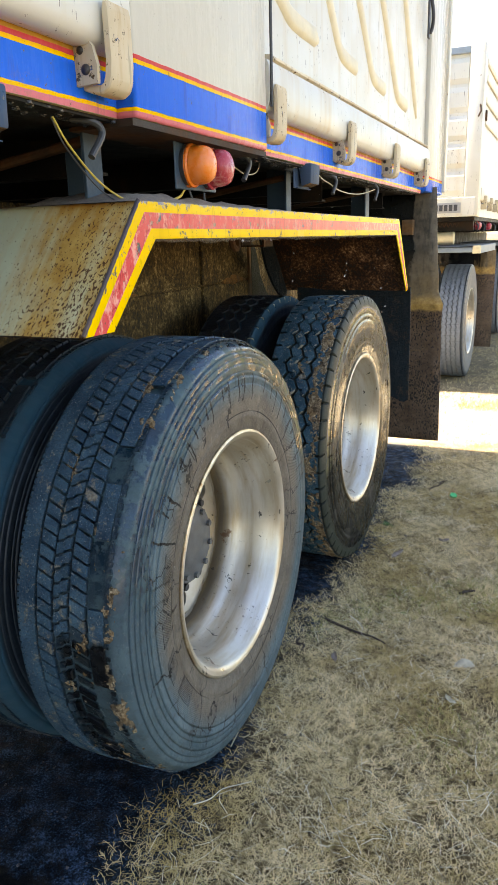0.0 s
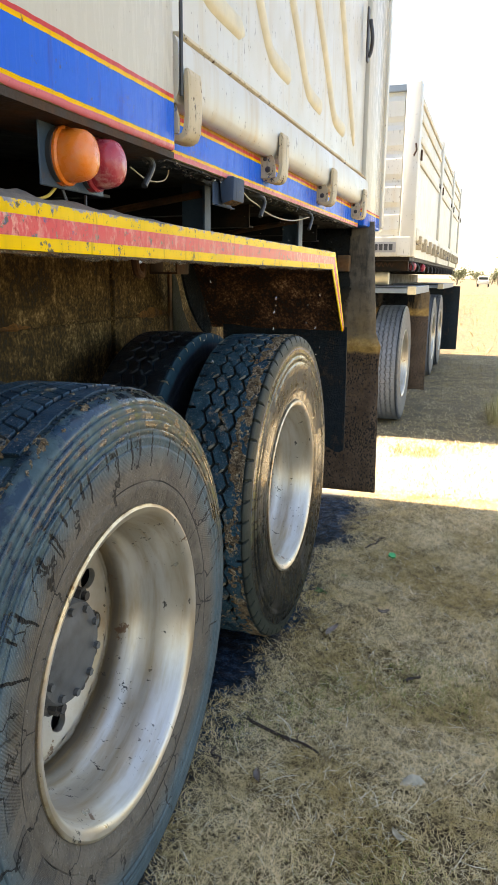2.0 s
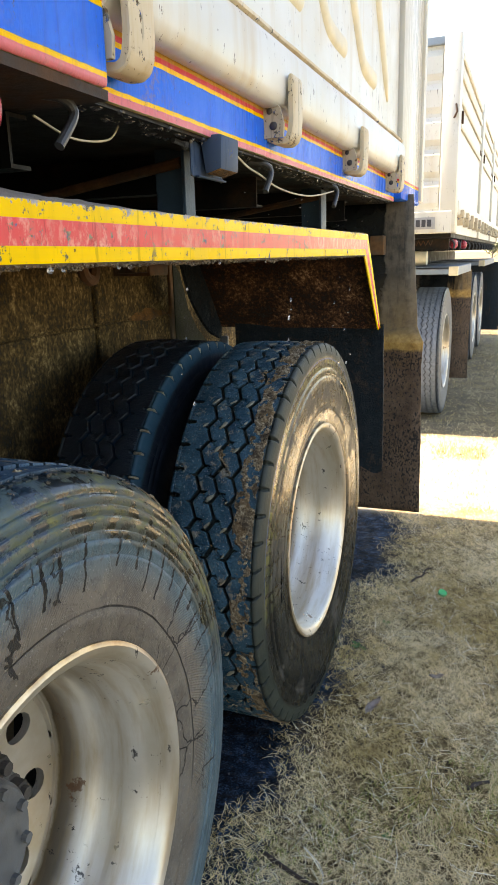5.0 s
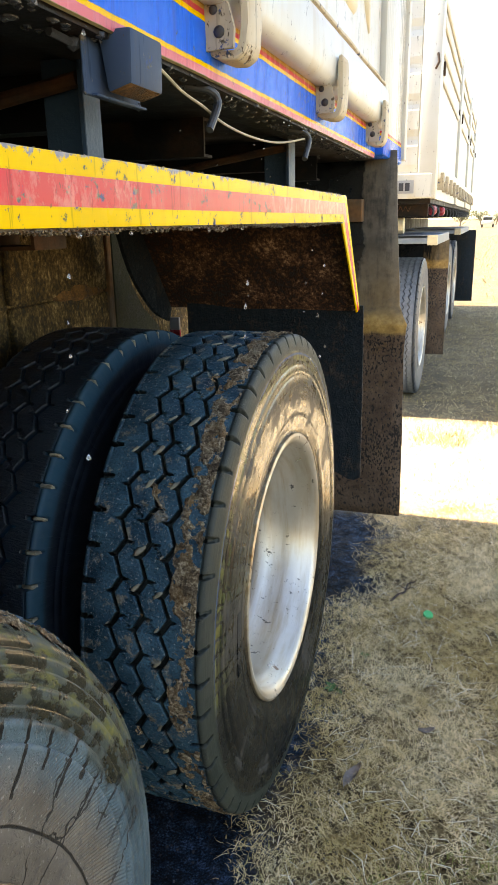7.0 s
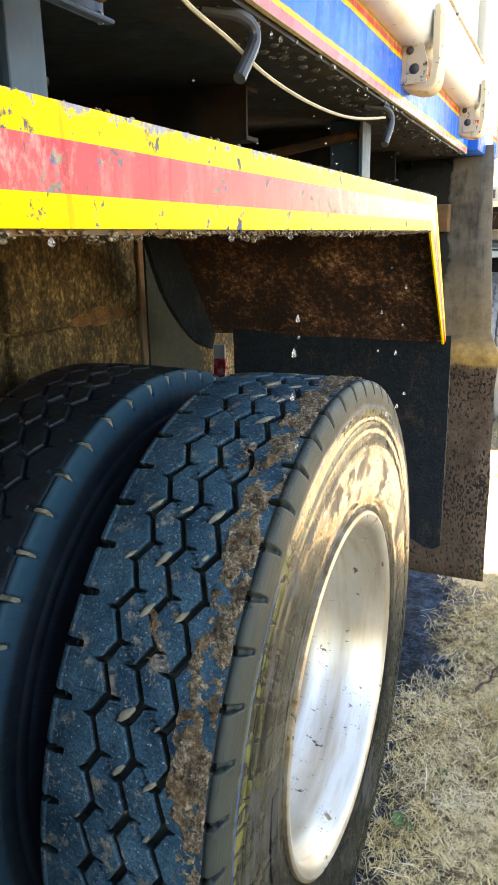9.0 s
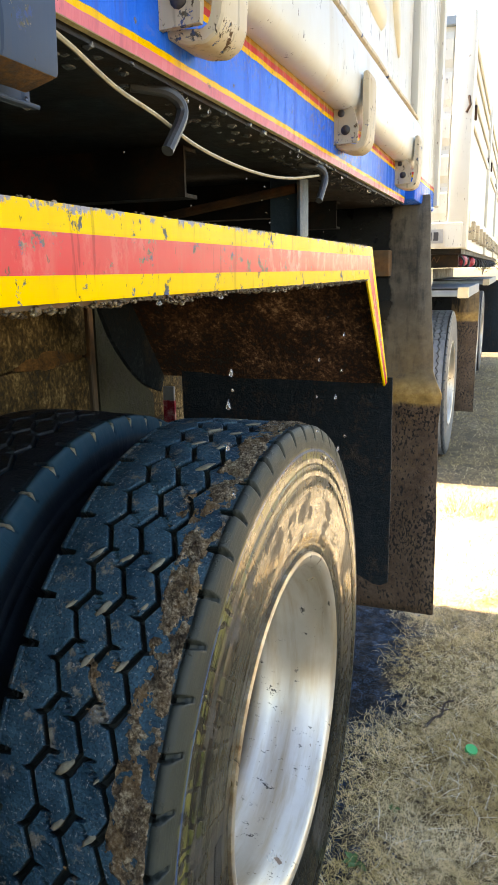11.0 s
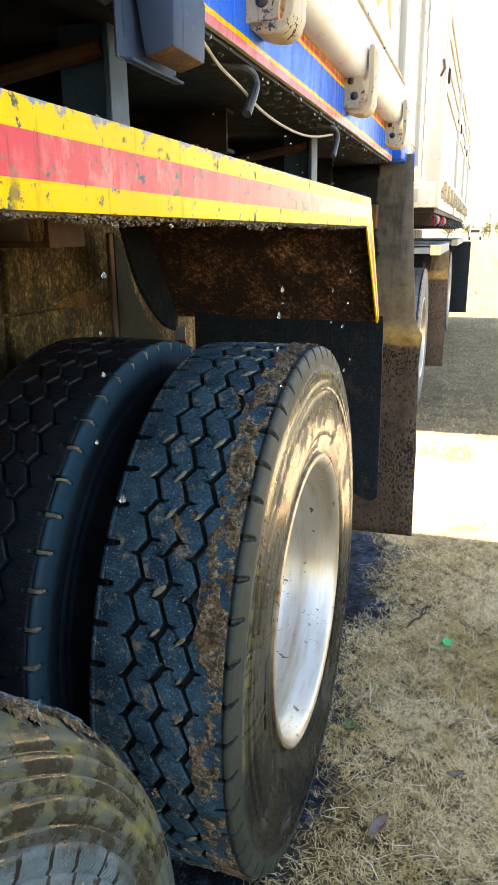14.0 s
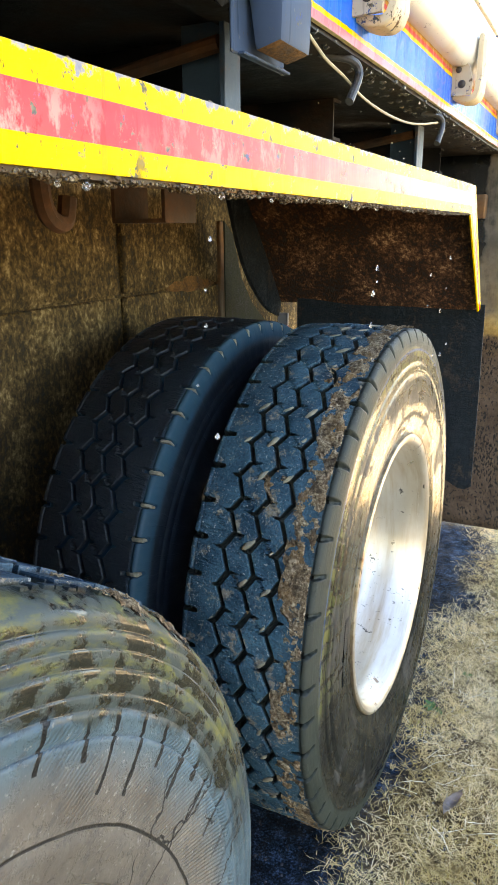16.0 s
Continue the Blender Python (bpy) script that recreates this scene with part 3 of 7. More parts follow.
    patch = m.math("MULTIPLY", m.ramp(r, [(0.354, 0.0), (0.360, 1.0), (0.426, 1.0), (0.436, 0.0)]), m.math("MULTIPLY", m.ramp(m.noise(4.5, 3), [(0.40, 0.0), (0.50, 1.0)]), m.math("SUBTRACT", 1.0, wet)))
    h = m.math("ADD", m.math("MULTIPLY", comb, m.math("MULTIPLY", patch, 0.28)), m.math("MULTIPLY", m.math("ADD", line, m.math("ADD", run, hair)), -0.9))
    h = m.math("ADD", h, m.math("MULTIPLY", m.math("ADD", m.noise(160, 4), m.math("MULTIPLY", m.noise(55, 6, 0.7), 2.0)), m.math("ADD", 0.22, m.math("MULTIPLY", out, 1.2))))
    h = m.math("ADD", h, m.math("MULTIPLY", dull, 0.5))
    m.bump(m.math("ADD", h, m.math("MULTIPLY", smear, 1.0)), 0.6, 0.003)
    m.put(m.b.inputs["Specular IOR Level"], m.math("SUBTRACT", 0.28, m.math("MULTIPLY", out, 0.06)))
    return m.done(c, rough)


def rear_tyre(name):
    """Block tyre: blue tread, matt olive shoulder, wet olive and brown wall with washed streaks."""
    m = Nodes(name, 0.4)
    x, y, z, r, a = tyre_coords(m)
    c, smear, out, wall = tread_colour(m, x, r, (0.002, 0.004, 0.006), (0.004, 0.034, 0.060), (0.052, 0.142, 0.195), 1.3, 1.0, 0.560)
    up = m.ramp(m.math("ADD", z, 0.5), [(0.40, 0.0), (0.62, 1.0)])
    # wall film: brown-grey below, half washed off; olive above carries the stripe's reflection
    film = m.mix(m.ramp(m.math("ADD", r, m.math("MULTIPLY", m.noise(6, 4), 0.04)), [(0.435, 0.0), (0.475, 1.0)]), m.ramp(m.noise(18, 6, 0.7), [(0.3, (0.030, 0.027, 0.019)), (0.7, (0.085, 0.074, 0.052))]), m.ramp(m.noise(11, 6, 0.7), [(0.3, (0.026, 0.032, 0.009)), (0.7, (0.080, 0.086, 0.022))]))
    streak = m.noise(1.0, 4, 0.65, m.vec(m.math("MULTIPLY", a, 4.0), m.math("MULTIPLY", r, 110.0), 0.0))
    cover = m.math("MULTIPLY", m.ramp(m.math("ADD", m.math("MULTIPLY", streak, 0.7), m.math("MULTIPLY", m.noise(34, 5, 0.7), 0.3)), [(0.475, 0.0), (0.525, 1.0)]), m.ramp(m.noise(8, 5, 0.65), [(0.38, 0.15), (0.50, 1.0)]))
    run = m.math("MULTIPLY", m.math("MAXIMUM", m.drips(a, r, 90, 0.47, 0.16, 0.110, 0.85, 0.9), m.drips(a, r, 47, 0.48, 0.16, 0.060, 0.85, 1.3)), m.ramp(r, [(0.33, 0.0), (0.345, 1.0)]))
    cover = m.math("MULTIPLY", m.math("MULTIPLY", cover, m.math("SUBTRACT", 1.0, run)), m.ramp(m.math("ADD", m.math("MULTIPLY", m.noise(7, 5, 0.65), 0.6), m.math("MULTIPLY", up, 0.5)), [(0.35, 0.05), (0.48, 1.0)]))
    # yellow-olive ring near the top: reflection of the yellow stripe, put into the colour
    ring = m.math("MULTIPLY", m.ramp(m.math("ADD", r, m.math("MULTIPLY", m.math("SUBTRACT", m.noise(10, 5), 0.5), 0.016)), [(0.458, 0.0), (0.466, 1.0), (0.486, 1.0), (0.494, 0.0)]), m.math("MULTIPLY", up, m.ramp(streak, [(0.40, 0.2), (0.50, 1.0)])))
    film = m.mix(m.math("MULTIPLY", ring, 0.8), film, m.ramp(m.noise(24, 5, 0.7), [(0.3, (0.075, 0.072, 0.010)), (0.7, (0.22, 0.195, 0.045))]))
    soak = m.math("MULTIPLY", m.math("SUBTRACT", 1.0, cover), m.math("SUBTRACT", 1.0, up))
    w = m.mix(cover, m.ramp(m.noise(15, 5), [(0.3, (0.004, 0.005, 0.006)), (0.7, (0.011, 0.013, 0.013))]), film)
    # dried edges where the water drew back
    back = m.math("ADD", m.math("MULTIPLY", m.noise(9, 7, 0.62), 0.75), m.math("MULTIPLY", m.noise(1.0, 4, 0.6, m.vec(m.math("MULTIPLY", a, 5.0), m.math("MULTIPLY", r, 55.0), 2.0)), 0.25))
    drawn = m.math("MULTIPLY", m.ramp(back, [(0.545, 0.0), (0.555, 1.0)]), m.ramp(r, [(0.325, 0.0), (0.335, 1.0), (0.450, 1.0), (0.462, 0.0)]))
    w = m.mix(m.math("MULTIPLY", drawn, 0.85), w, m.ramp(m.noise(40, 5, 0.7), [(0.3, (0.030, 0.029, 0.026)), (0.7, (0.075, 0.070, 0.062))]))
    rim_edge = m.math("MULTIPLY", m.ramp(m.math("ABSOLUTE", m.math("SUBTRACT", back, 0.550)), [(0.003, 0.9), (0.008, 0.0)]), m.ramp(r, [(0.325, 0.0), (0.335, 1.0), (0.450, 1.0), (0.462, 0.0)]))
    w = m.mix(rim_edge, w, (0.006, 0.006, 0.006))
    # thin blue line that paints in the reflected blue sill
    blue_line = m.math("MULTIPLY", m.ramp(m.math("ABSOLUTE", m.math("SUBTRACT", r, 0.4835)), [(0.0009, 1.0), (0.0017, 0.0)]), m.math("MULTIPLY", up, m.ramp(m.noise(6, 4), [(0.36, 0.0), (0.44, 0.9)])))
    w = m.mix(blue_line, w, (0.012, 0.085, 0.26))
    # matt shoulder above the hoops
    matt = m.math("MULTIPLY", m.ramp(m.math("ADD", r, m.math("MULTIPLY", m.noise(9, 5), 0.012)), [(0.490, 0.0), (0.498, 1.0)]), m.math("SUBTRACT", 1.0, out))
    s = m.ramp(m.noise(20, 6, 0.7), [(0.3, (0.020, 0.026, 0.022)), (0.7, (0.044, 0.049, 0.038))])
    s = m.mix(m.ramp(m.noise(110, 5, 0.75), [(0.57, 0.0), (0.64, 0.8)]), s, (0.030, 0.034, 0.030))
    w = m.mix(matt, w, s)
    mask = m.math("MAXIMUM", wall, matt)
    c = m.mix(mask, c, w)
    wetness = m.math("MULTIPLY", m.math("MULTIPLY", wall, m.math("SUBTRACT", 1.0, matt)), m.math("SUBTRACT", 1.0, m.math("MULTIPLY", cover, m.math("SUBTRACT", 0.75, m.math("MULTIPLY", up, 0.45)))))
    wetness = m.math("MULTIPLY", wetness, m.math("SUBTRACT", 1.0, m.math("MULTIPLY", drawn, 0.85)))
    m.put(m.b.inputs["Coat Weight"], m.math("MAXIMUM", m.math("MULTIPLY", wetness, m.math("SUBTRACT", 0.65, m.math("MULTIPLY", soak, 0.55))), m.math("MULTIPLY", out, 0.10)))
    m.b.inputs["Coat Roughness"].default_value = 0.05
    m.b.inputs["Coat IOR"].default_value = 1.4
    rough = m.math("SUBTRACT", m.ramp(m.noise(20, 5), [(0.3, 0.45), (0.7, 0.68)]), m.math("MULTIPLY", wetness, 0.30))
    h = m.math("MULTIPLY", m.math("ADD", m.noise(160, 4), m.math("MULTIPLY", m.noise(55, 6, 0.7), 2.0)), m.math("ADD", 0.12, m.math("MULTIPLY", out, 1.3)))
    h = m.math("ADD", h, m.math("MULTIPLY", wall, m.math("ADD", m.math("MULTIPLY", run, -0.7), m.math("MULTIPLY", streak, 0.9))))
    m.bump(m.math("ADD", h, smear), 0.6, 0.003)
    m.put(m.b.inputs["Specular IOR Level"], m.math("SUBTRACT", 0.28, m.math("ADD", m.math("MULTIPLY", out, 0.06), m.math("MULTIPLY", m.math("MULTIPLY", soak, wall), 0.20))))
    return m.done(c, rough)


def rim_paint(name):
    m = Nodes(name, 0.3, 0.72)
    x, y, z = m.xyz()
    a = m.math("ARCTAN2", z, y)
    base = m.ramp(m.noise(5, 5), [(0.3, (0.50, 0.45, 0.36)), (0.7, (0.66, 0.63, 0.58))])
    # dark ring: rust, and the shade of the gap before the disc painted in
    step = m.ramp(m.math("ADD", m.math("MULTIPLY", x, -1.0), m.math("MULTIPLY", m.noise(12, 4), 0.02)), [(0.150, 0.0), (0.170, 0.75), (0.1915, 0.9), (0.1935, 0.0)])
    step = m.math("MULTIPLY", step, m.ramp(m.math("ADD", m.math("MULTIPLY", y, y), m.math("MULTIPLY", z, z)), [(0.0555, 0.0), (0.0565, 1.0)]))
    base = m.mix(step, base, (0.10, 0.065, 0.035))
    # rust and dirt film, in rings and smears
    ring = m.noise(1.0, 4, 0.6, m.vec(m.math("MULTIPLY", a, 1.6), m.math("MULTIPLY", x, 45.0), 0.0))
    base = m.mix(m.ramp(ring, [(0.45, 0.0), (0.70, 0.6)]), base, (0.40, 0.29, 0.15))
    spot = m.ramp(m.noise(16, 7, 0.7), [(0.635, 0.0), (0.665, 0.9)])
    base = m.mix(spot, base, (0.17, 0.09, 0.05))
    r = m.math("POWER", m.math("ADD", m.math("MULTIPLY", y, y), m.math("MULTIPLY", z, z)), 0.5)
    bead = m.ramp(m.math("ADD", r, m.math("MULTIPLY", m.noise(25, 5), 0.006)), [(0.3105, 0.0), (0.3145, 0.9)])
    base = m.mix(bead, base, m.ramp(m.noise(14, 5, 0.7), [(0.40, (0.16, 0.085, 0.030)), (0.50, (0.36, 0.26, 0.13)), (0.60, (0.58, 0.52, 0.40))]))
    mark = m.math("MULTIPLY", m.ramp(m.noise(1.0, 6, 0.75, m.scaled(40, 70, 18)), [(0.61, 0.0), (0.625, 0.9)]), m.ramp(m.noise(7, 2), [(0.52, 0.0), (0.56, 1.0)]))
    base = m.mix(mark, base, (0.03, 0.028, 0.03))
    m.bump(m.noise(30, 5), 0.1, 0.004)
    return m.done(base, m.ramp(m.noise(10, 4), [(0.3, 0.25), (0.7, 0.5)]))


def lens(name, color, scuffed=0.3):
    m = Nodes(name, 0.25)
    n = m.noise(45, 6, 0.7)
    c = m.mix(m.ramp(n, [(0.52, 0.0), (0.68, scuffed)]), color, (0.75, 0.55, 0.5))
    m.b.inputs["Subsurface Weight"].default_value = 0.25
    m.b.inputs["Subsurface Radius"].default_value = (0.02, 0.008, 0.004)
    m.bump(m.noise(90, 3), 0.15, 0.003)
    return m.done(c, m.ramp(n, [(0.4, 0.18), (0.7, 0.5)]))


def ground_mat():
    m = Nodes("dry_turf_soil", 0.95, spec=0.25)
    x, y, z = m.xyz()
    big, mid, fine = m.noise(0.8, 5), m.noise(6, 7, 0.7), m.noise(55, 8, 0.75)
    c = m.ramp(mid, [(0.32, (0.075, 0.046, 0.018)), (0.48, (0.20, 0.128, 0.050)), (0.66, (0.40, 0.29, 0.13))])
    c = m.mix(m.ramp(big, [(0.4, 0.0), (0.65, 0.4)]), c, (0.27, 0.20, 0.12))
    c = m.mix(m.ramp(fine, [(0.42, 0.9), (0.55, 0.0)]), c, (0.024, 0.014, 0.006))
    # sunlight in the gap between the vehicles put into the soil's colour, faint beyond
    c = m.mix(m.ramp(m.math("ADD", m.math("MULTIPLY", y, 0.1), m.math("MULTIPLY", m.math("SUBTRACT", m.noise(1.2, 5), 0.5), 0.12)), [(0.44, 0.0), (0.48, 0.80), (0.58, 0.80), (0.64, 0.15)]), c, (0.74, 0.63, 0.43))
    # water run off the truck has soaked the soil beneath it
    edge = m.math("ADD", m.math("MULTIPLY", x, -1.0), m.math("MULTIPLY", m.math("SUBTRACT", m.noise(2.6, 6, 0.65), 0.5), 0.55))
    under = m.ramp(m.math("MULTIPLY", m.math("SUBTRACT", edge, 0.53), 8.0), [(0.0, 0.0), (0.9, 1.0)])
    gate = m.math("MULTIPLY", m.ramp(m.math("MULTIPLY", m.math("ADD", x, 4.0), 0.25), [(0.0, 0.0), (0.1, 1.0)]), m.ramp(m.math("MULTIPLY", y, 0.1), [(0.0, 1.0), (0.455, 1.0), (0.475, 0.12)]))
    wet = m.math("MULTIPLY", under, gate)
    # blue specks put the sky's reflection into the wet soil's colour
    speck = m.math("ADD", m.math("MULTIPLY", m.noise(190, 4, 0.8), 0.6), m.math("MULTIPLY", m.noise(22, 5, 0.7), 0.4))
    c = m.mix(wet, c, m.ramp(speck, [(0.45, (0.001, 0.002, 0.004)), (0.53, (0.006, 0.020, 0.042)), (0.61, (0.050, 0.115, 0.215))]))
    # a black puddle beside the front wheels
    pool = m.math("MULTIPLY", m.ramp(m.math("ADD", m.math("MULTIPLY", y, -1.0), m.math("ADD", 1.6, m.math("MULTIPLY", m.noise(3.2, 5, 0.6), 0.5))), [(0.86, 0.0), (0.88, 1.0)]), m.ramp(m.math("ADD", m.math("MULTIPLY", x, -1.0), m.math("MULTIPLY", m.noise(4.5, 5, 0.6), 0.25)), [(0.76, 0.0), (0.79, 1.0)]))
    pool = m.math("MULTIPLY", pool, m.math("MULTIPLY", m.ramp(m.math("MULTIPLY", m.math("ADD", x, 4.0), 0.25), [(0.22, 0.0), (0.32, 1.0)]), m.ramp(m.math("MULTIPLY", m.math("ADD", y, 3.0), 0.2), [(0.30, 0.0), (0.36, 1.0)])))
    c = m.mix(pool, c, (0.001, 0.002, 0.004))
    m.put(m.b.inputs["Specular IOR Level"], m.math("SUBTRACT", 0.22, m.math("MULTIPLY", wet, 0.12)))
    m.bump(m.math("ADD", m.math("MULTIPLY", mid, 0.6), fine), 0.9, 0.02)
    return m.done(c, m.math("SUBTRACT", 0.95, m.math("MULTIPLY", wet, m.ramp(m.noise(24, 5), [(0.42, 0.20), (0.62, 0.45)]))))


def grass_mat(name, cols, tint=False):
    m = Nodes(name, 0.8, spec=0.2)
    c = m.ramp(m.island(), [(i / (len(cols) - 1), k) for i, k in enumerate(cols)])
    # golden-olive patches, bleached greyish ones, and brown hollows
    c = m.mix(m.ramp(m.noise(1.9, 4, 0.6), [(0.46, 0.0), (0.58, 0.62)]), c, (0.42, 0.27, 0.07)) if tint else c
    c = m.mix(m.ramp(m.noise(2.1, 4, 0.6, m.scaled(1.4, 0.8, 1)), [(0.46, 0.0), (0.62, 0.55)]), c, (0.92, 0.73, 0.43)) if tint else c
    c = m.mix(m.ramp(m.math("ADD", m.math("MULTIPLY", m.noise(40, 6, 0.75), 0.65), m.math("MULTIPLY", m.noise(11, 4), 0.35)), [(0.40, 0.7), (0.47, 0.0)]), c, (0.12, 0.068, 0.022))
    c = m.mix(m.ramp(m.noise(5, 8, 0.75), [(0.52, 0.0), (0.72, 0.4)]), c, (0.46, 0.30, 0.095)) if tint else c
    return m.done(c)


M = {
    "white": white_body("white_body_paint", 0.6),
    "white_far": white_body("white_trailer_paint", 0.35),
    "sill": striped_body("striped_sill_paint", (0.50, 0.27, 0.05), 0.035),
    "post": striped_body("striped_post_paint", (0.57, 0.55, 0.48), -0.045),
    "post_end": striped_body("striped_end_post_paint", (0.57, 0.55, 0.48), 0.03, False),
    "cream": rusty_cheek("rust_stained_fender_paint"),
    "yellow": wear_paint("yellow_stripe", (0.88, 0.55, 0.0), 0.20, 0.80, (0.45, 0.26, 0.01), (0.12, 0.10, 0.06), 0.30, 0.3, 1.376, None, 0.0),
    "red": wear_paint("faded_red_stripe", (0.64, 0.034, 0.050), 0.16, 0.85, (0.58, 0.15, 0.13), (0.20, 0.19, 0.13), 0.55, 0.7, 0.0, None, 0.16),
    "dark_edge": rust_steel("chipped_edge", (0.05, 0.045, 0.06), (0.16, 0.12, 0.10), 0.5, 0.6),
    "rib": plain("stained_cream_rib", (0.64, 0.56, 0.38), 0.5, 0, 0.14, 12),
    "rib_far": plain("pale_trailer_rib", (0.62, 0.58, 0.47), 0.5, 0, 0.12, 12),
    "dark_rust": rust_steel("dark_rusty_steel", (0.03, 0.02, 0.014), (0.11, 0.05, 0.022), 0.7, 0.8),
    "rusty_edge": rust_steel("rusty_lip", (0.10, 0.075, 0.05), (0.24, 0.12, 0.05), 0.7, 0.75),
    "black_steel": rust_steel("black_chassis_steel", (0.004, 0.0045, 0.005), (0.034, 0.019, 0.010), 0.40, 0.6),
    "grey_steel": rust_steel("grey_blue_bracket", (0.034, 0.062, 0.092), (0.12, 0.07, 0.04), 0.15, 0.45),
    "box_blue": wear_paint("junction_box_paint", (0.030, 0.070, 0.135), 0.35, 0.7, (0.12, 0.10, 0.08), (0.2, 0.18, 0.16), 0.4),
    "rod": plain("black_rod", (0.035, 0.037, 0.04), 0.4),
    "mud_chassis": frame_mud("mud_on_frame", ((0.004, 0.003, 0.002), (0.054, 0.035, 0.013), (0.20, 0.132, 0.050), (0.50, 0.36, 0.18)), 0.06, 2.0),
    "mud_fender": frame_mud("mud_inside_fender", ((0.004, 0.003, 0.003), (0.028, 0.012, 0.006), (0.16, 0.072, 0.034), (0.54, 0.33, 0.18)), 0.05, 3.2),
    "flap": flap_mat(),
    "flap_mud": caked_mud("dried_flap_mud", (0.42, 0.21, 0.07), (0.030, 0.018, 0.008), 0.52, 24),
    "flap_black": caked_mud("black_rubber_flap", (0.12, 0.08, 0.048), (0.004, 0.012, 0.018), 0.70, 8),
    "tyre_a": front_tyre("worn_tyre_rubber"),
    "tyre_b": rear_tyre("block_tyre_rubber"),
    # shaded copy of the rubber: near-black tread, sky's blue in dust and shoulder colours
    "tyre_in": rubber("tyre_rubber_shaded", (0.004, 0.016, 0.030), 0.55, 0.06, 0.36, 0.2, 0.52, 0.20, 0.0, 0.0, 0.10, 0.0, (1.0, 1.0, 1.0), 1.0, 0.2, (0.004, 0.060, 0.100)),
    "tyre_far": rubber("tyre_rubber_grey", (0.30, 0.28, 0.25), 1.0, 0.2, 0.40, 0.2, 0.48, 0.3, 0.0, 0.2, 0.1),
    "rim": rim_paint("pale_rim_paint"),
    "hub": plain("grey_hub_paint", (0.085, 0.088, 0.09), 0.5, 0, 0.35, 40),
    "nut": plain("dirty_nut_steel", (0.055, 0.05, 0.048), 0.5, 0.3, 0.4, 60),
    "orange": lens("orange_lens", (0.80, 0.20, 0.025), 0.12),
    "red_lens": lens("scuffed_red_lens", (0.42, 0.04, 0.06), 0.6),
    "wire_y": plain("yellow_wire", (0.50, 0.36, 0.06), 0.5, 0, 0.2, 80),
    "wire_w": plain("pale_wire", (0.42, 0.36, 0.23), 0.5, 0, 0.25, 80),
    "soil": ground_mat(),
    "grass": grass_mat("dry_grass", [(0.12, 0.070, 0.025), (0.78, 0.55, 0.26), (0.95, 0.74, 0.40), (0.42, 0.26, 0.10), (1, 0.80, 0.47), (0.46, 0.36, 0.10), (0.80, 0.57, 0.26), (0.97, 0.74, 0.40), (0.24, 0.15, 0.06), (0.90, 0.67, 0.35)], True),
    # pale straw, whitened to carry the sun on the turf between the vehicles
    "pale_turf": grass_mat("straw_and_sunlit_turf", [(0.48, 0.38, 0.22), (0.86, 0.74, 0.50), (0.94, 0.84, 0.62), (0.62, 0.51, 0.31), (0.96, 0.88, 0.70), (0.76, 0.65, 0.43)]),
    "straw": grass_mat("loose_straw", [(0.728, 0.51, 0.252), (0.988, 0.744, 0.42), (0.894, 0.637, 0.315), (1, 0.834, 0.567)], True),
    "tall": grass_mat("tall_dry_grass", [(0.42, 0.34, 0.17), (0.55, 0.46, 0.25), (0.30, 0.30, 0.10)]),
    "sprout": grass_mat("olive_blades", [(0.22, 0.26, 0.05), (0.36, 0.36, 0.09), (0.16, 0.20, 0.04), (0.44, 0.40, 0.13)]),
    "green": plain("green_leaf", (0.07, 0.16, 0.04), 0.6, 0, 0.3, 60),
    "cap": plain("green_plastic", (0.02, 0.42, 0.13), 0.35, 0, 0.1, 60),
    "bark": plain("dark_twig_bark", (0.055, 0.035, 0.025), 0.85, 0, 0.5, 70),
    "dead_leaf": plain("dry_leaf", (0.42, 0.35, 0.31), 0.8, 0, 0.4, 50),
    "pale_leaf": plain("bleached_leaf", (0.74, 0.68, 0.56), 0.7, 0, 0.2, 50),
    "grit": grit_mat("wet_grit"),
    "wet_stone": plain("wet_stone", (0.05, 0.055, 0.065), 0.25, 0, 0.6, 60),
    "dust_mud": plain("grey_dried_mud", (0.21, 0.17, 0.14), 0.95, 0, 0.3, 60, 0.6),
    "grey_beam": plain("grey_painted_beam", (0.19, 0.24, 0.29), 0.45, 0, 0.15, 10),
    "leafage": grass_mat("tree_leaves", [(0.07, 0.09, 0.045), (0.10, 0.12, 0.06), (0.13, 0.14, 0.08)]),
    "bush": grass_mat("bush_leaves", [(0.16, 0.20, 0.03), (0.26, 0.27, 0.05), (0.20, 0.22, 0.06)]),
    "trunk": plain("tree_bark", (0.10, 0.08, 0.06), 0.9),
    "tread_mud": sandy_mud(),
    "pale_clay": plain("pale_clay", (0.27, 0.245, 0.175), 0.9, 0, 0.35, 90, 0.6),
    "far_tread": plain("dusty_blue_tread", (0.155, 0.18, 0.215), 0.8, 0, 0.3, 40, 0.3),
    "plate": plain("number_plate_grey", (0.33, 0.33, 0.32), 0.5, 0, 0.1),
    "bars": plain("plate_bars", (0.04, 0.04, 0.045), 0.5, 0, 0.1),
}
_w = Nodes("water", 0.05)
_w.b.inputs["Transmission Weight"].default_value = 0.85
_w.b.inputs["IOR"].default_value = 1.33
M["water"] = _w.done((0.95, 0.97, 1.0))
M["car_glass"] = plain("dark_car_glass", (0.02, 0.025, 0.03), 0.1)


# ---- mesh helpers ----
def thing(name, at=(0, 0, 0), label="", category="", group="", kind=""):
    ob = new(name)
    ob.location = at
    ob.empty_display_size = 0.2
    return tagged(ob, label, category, group, kind)


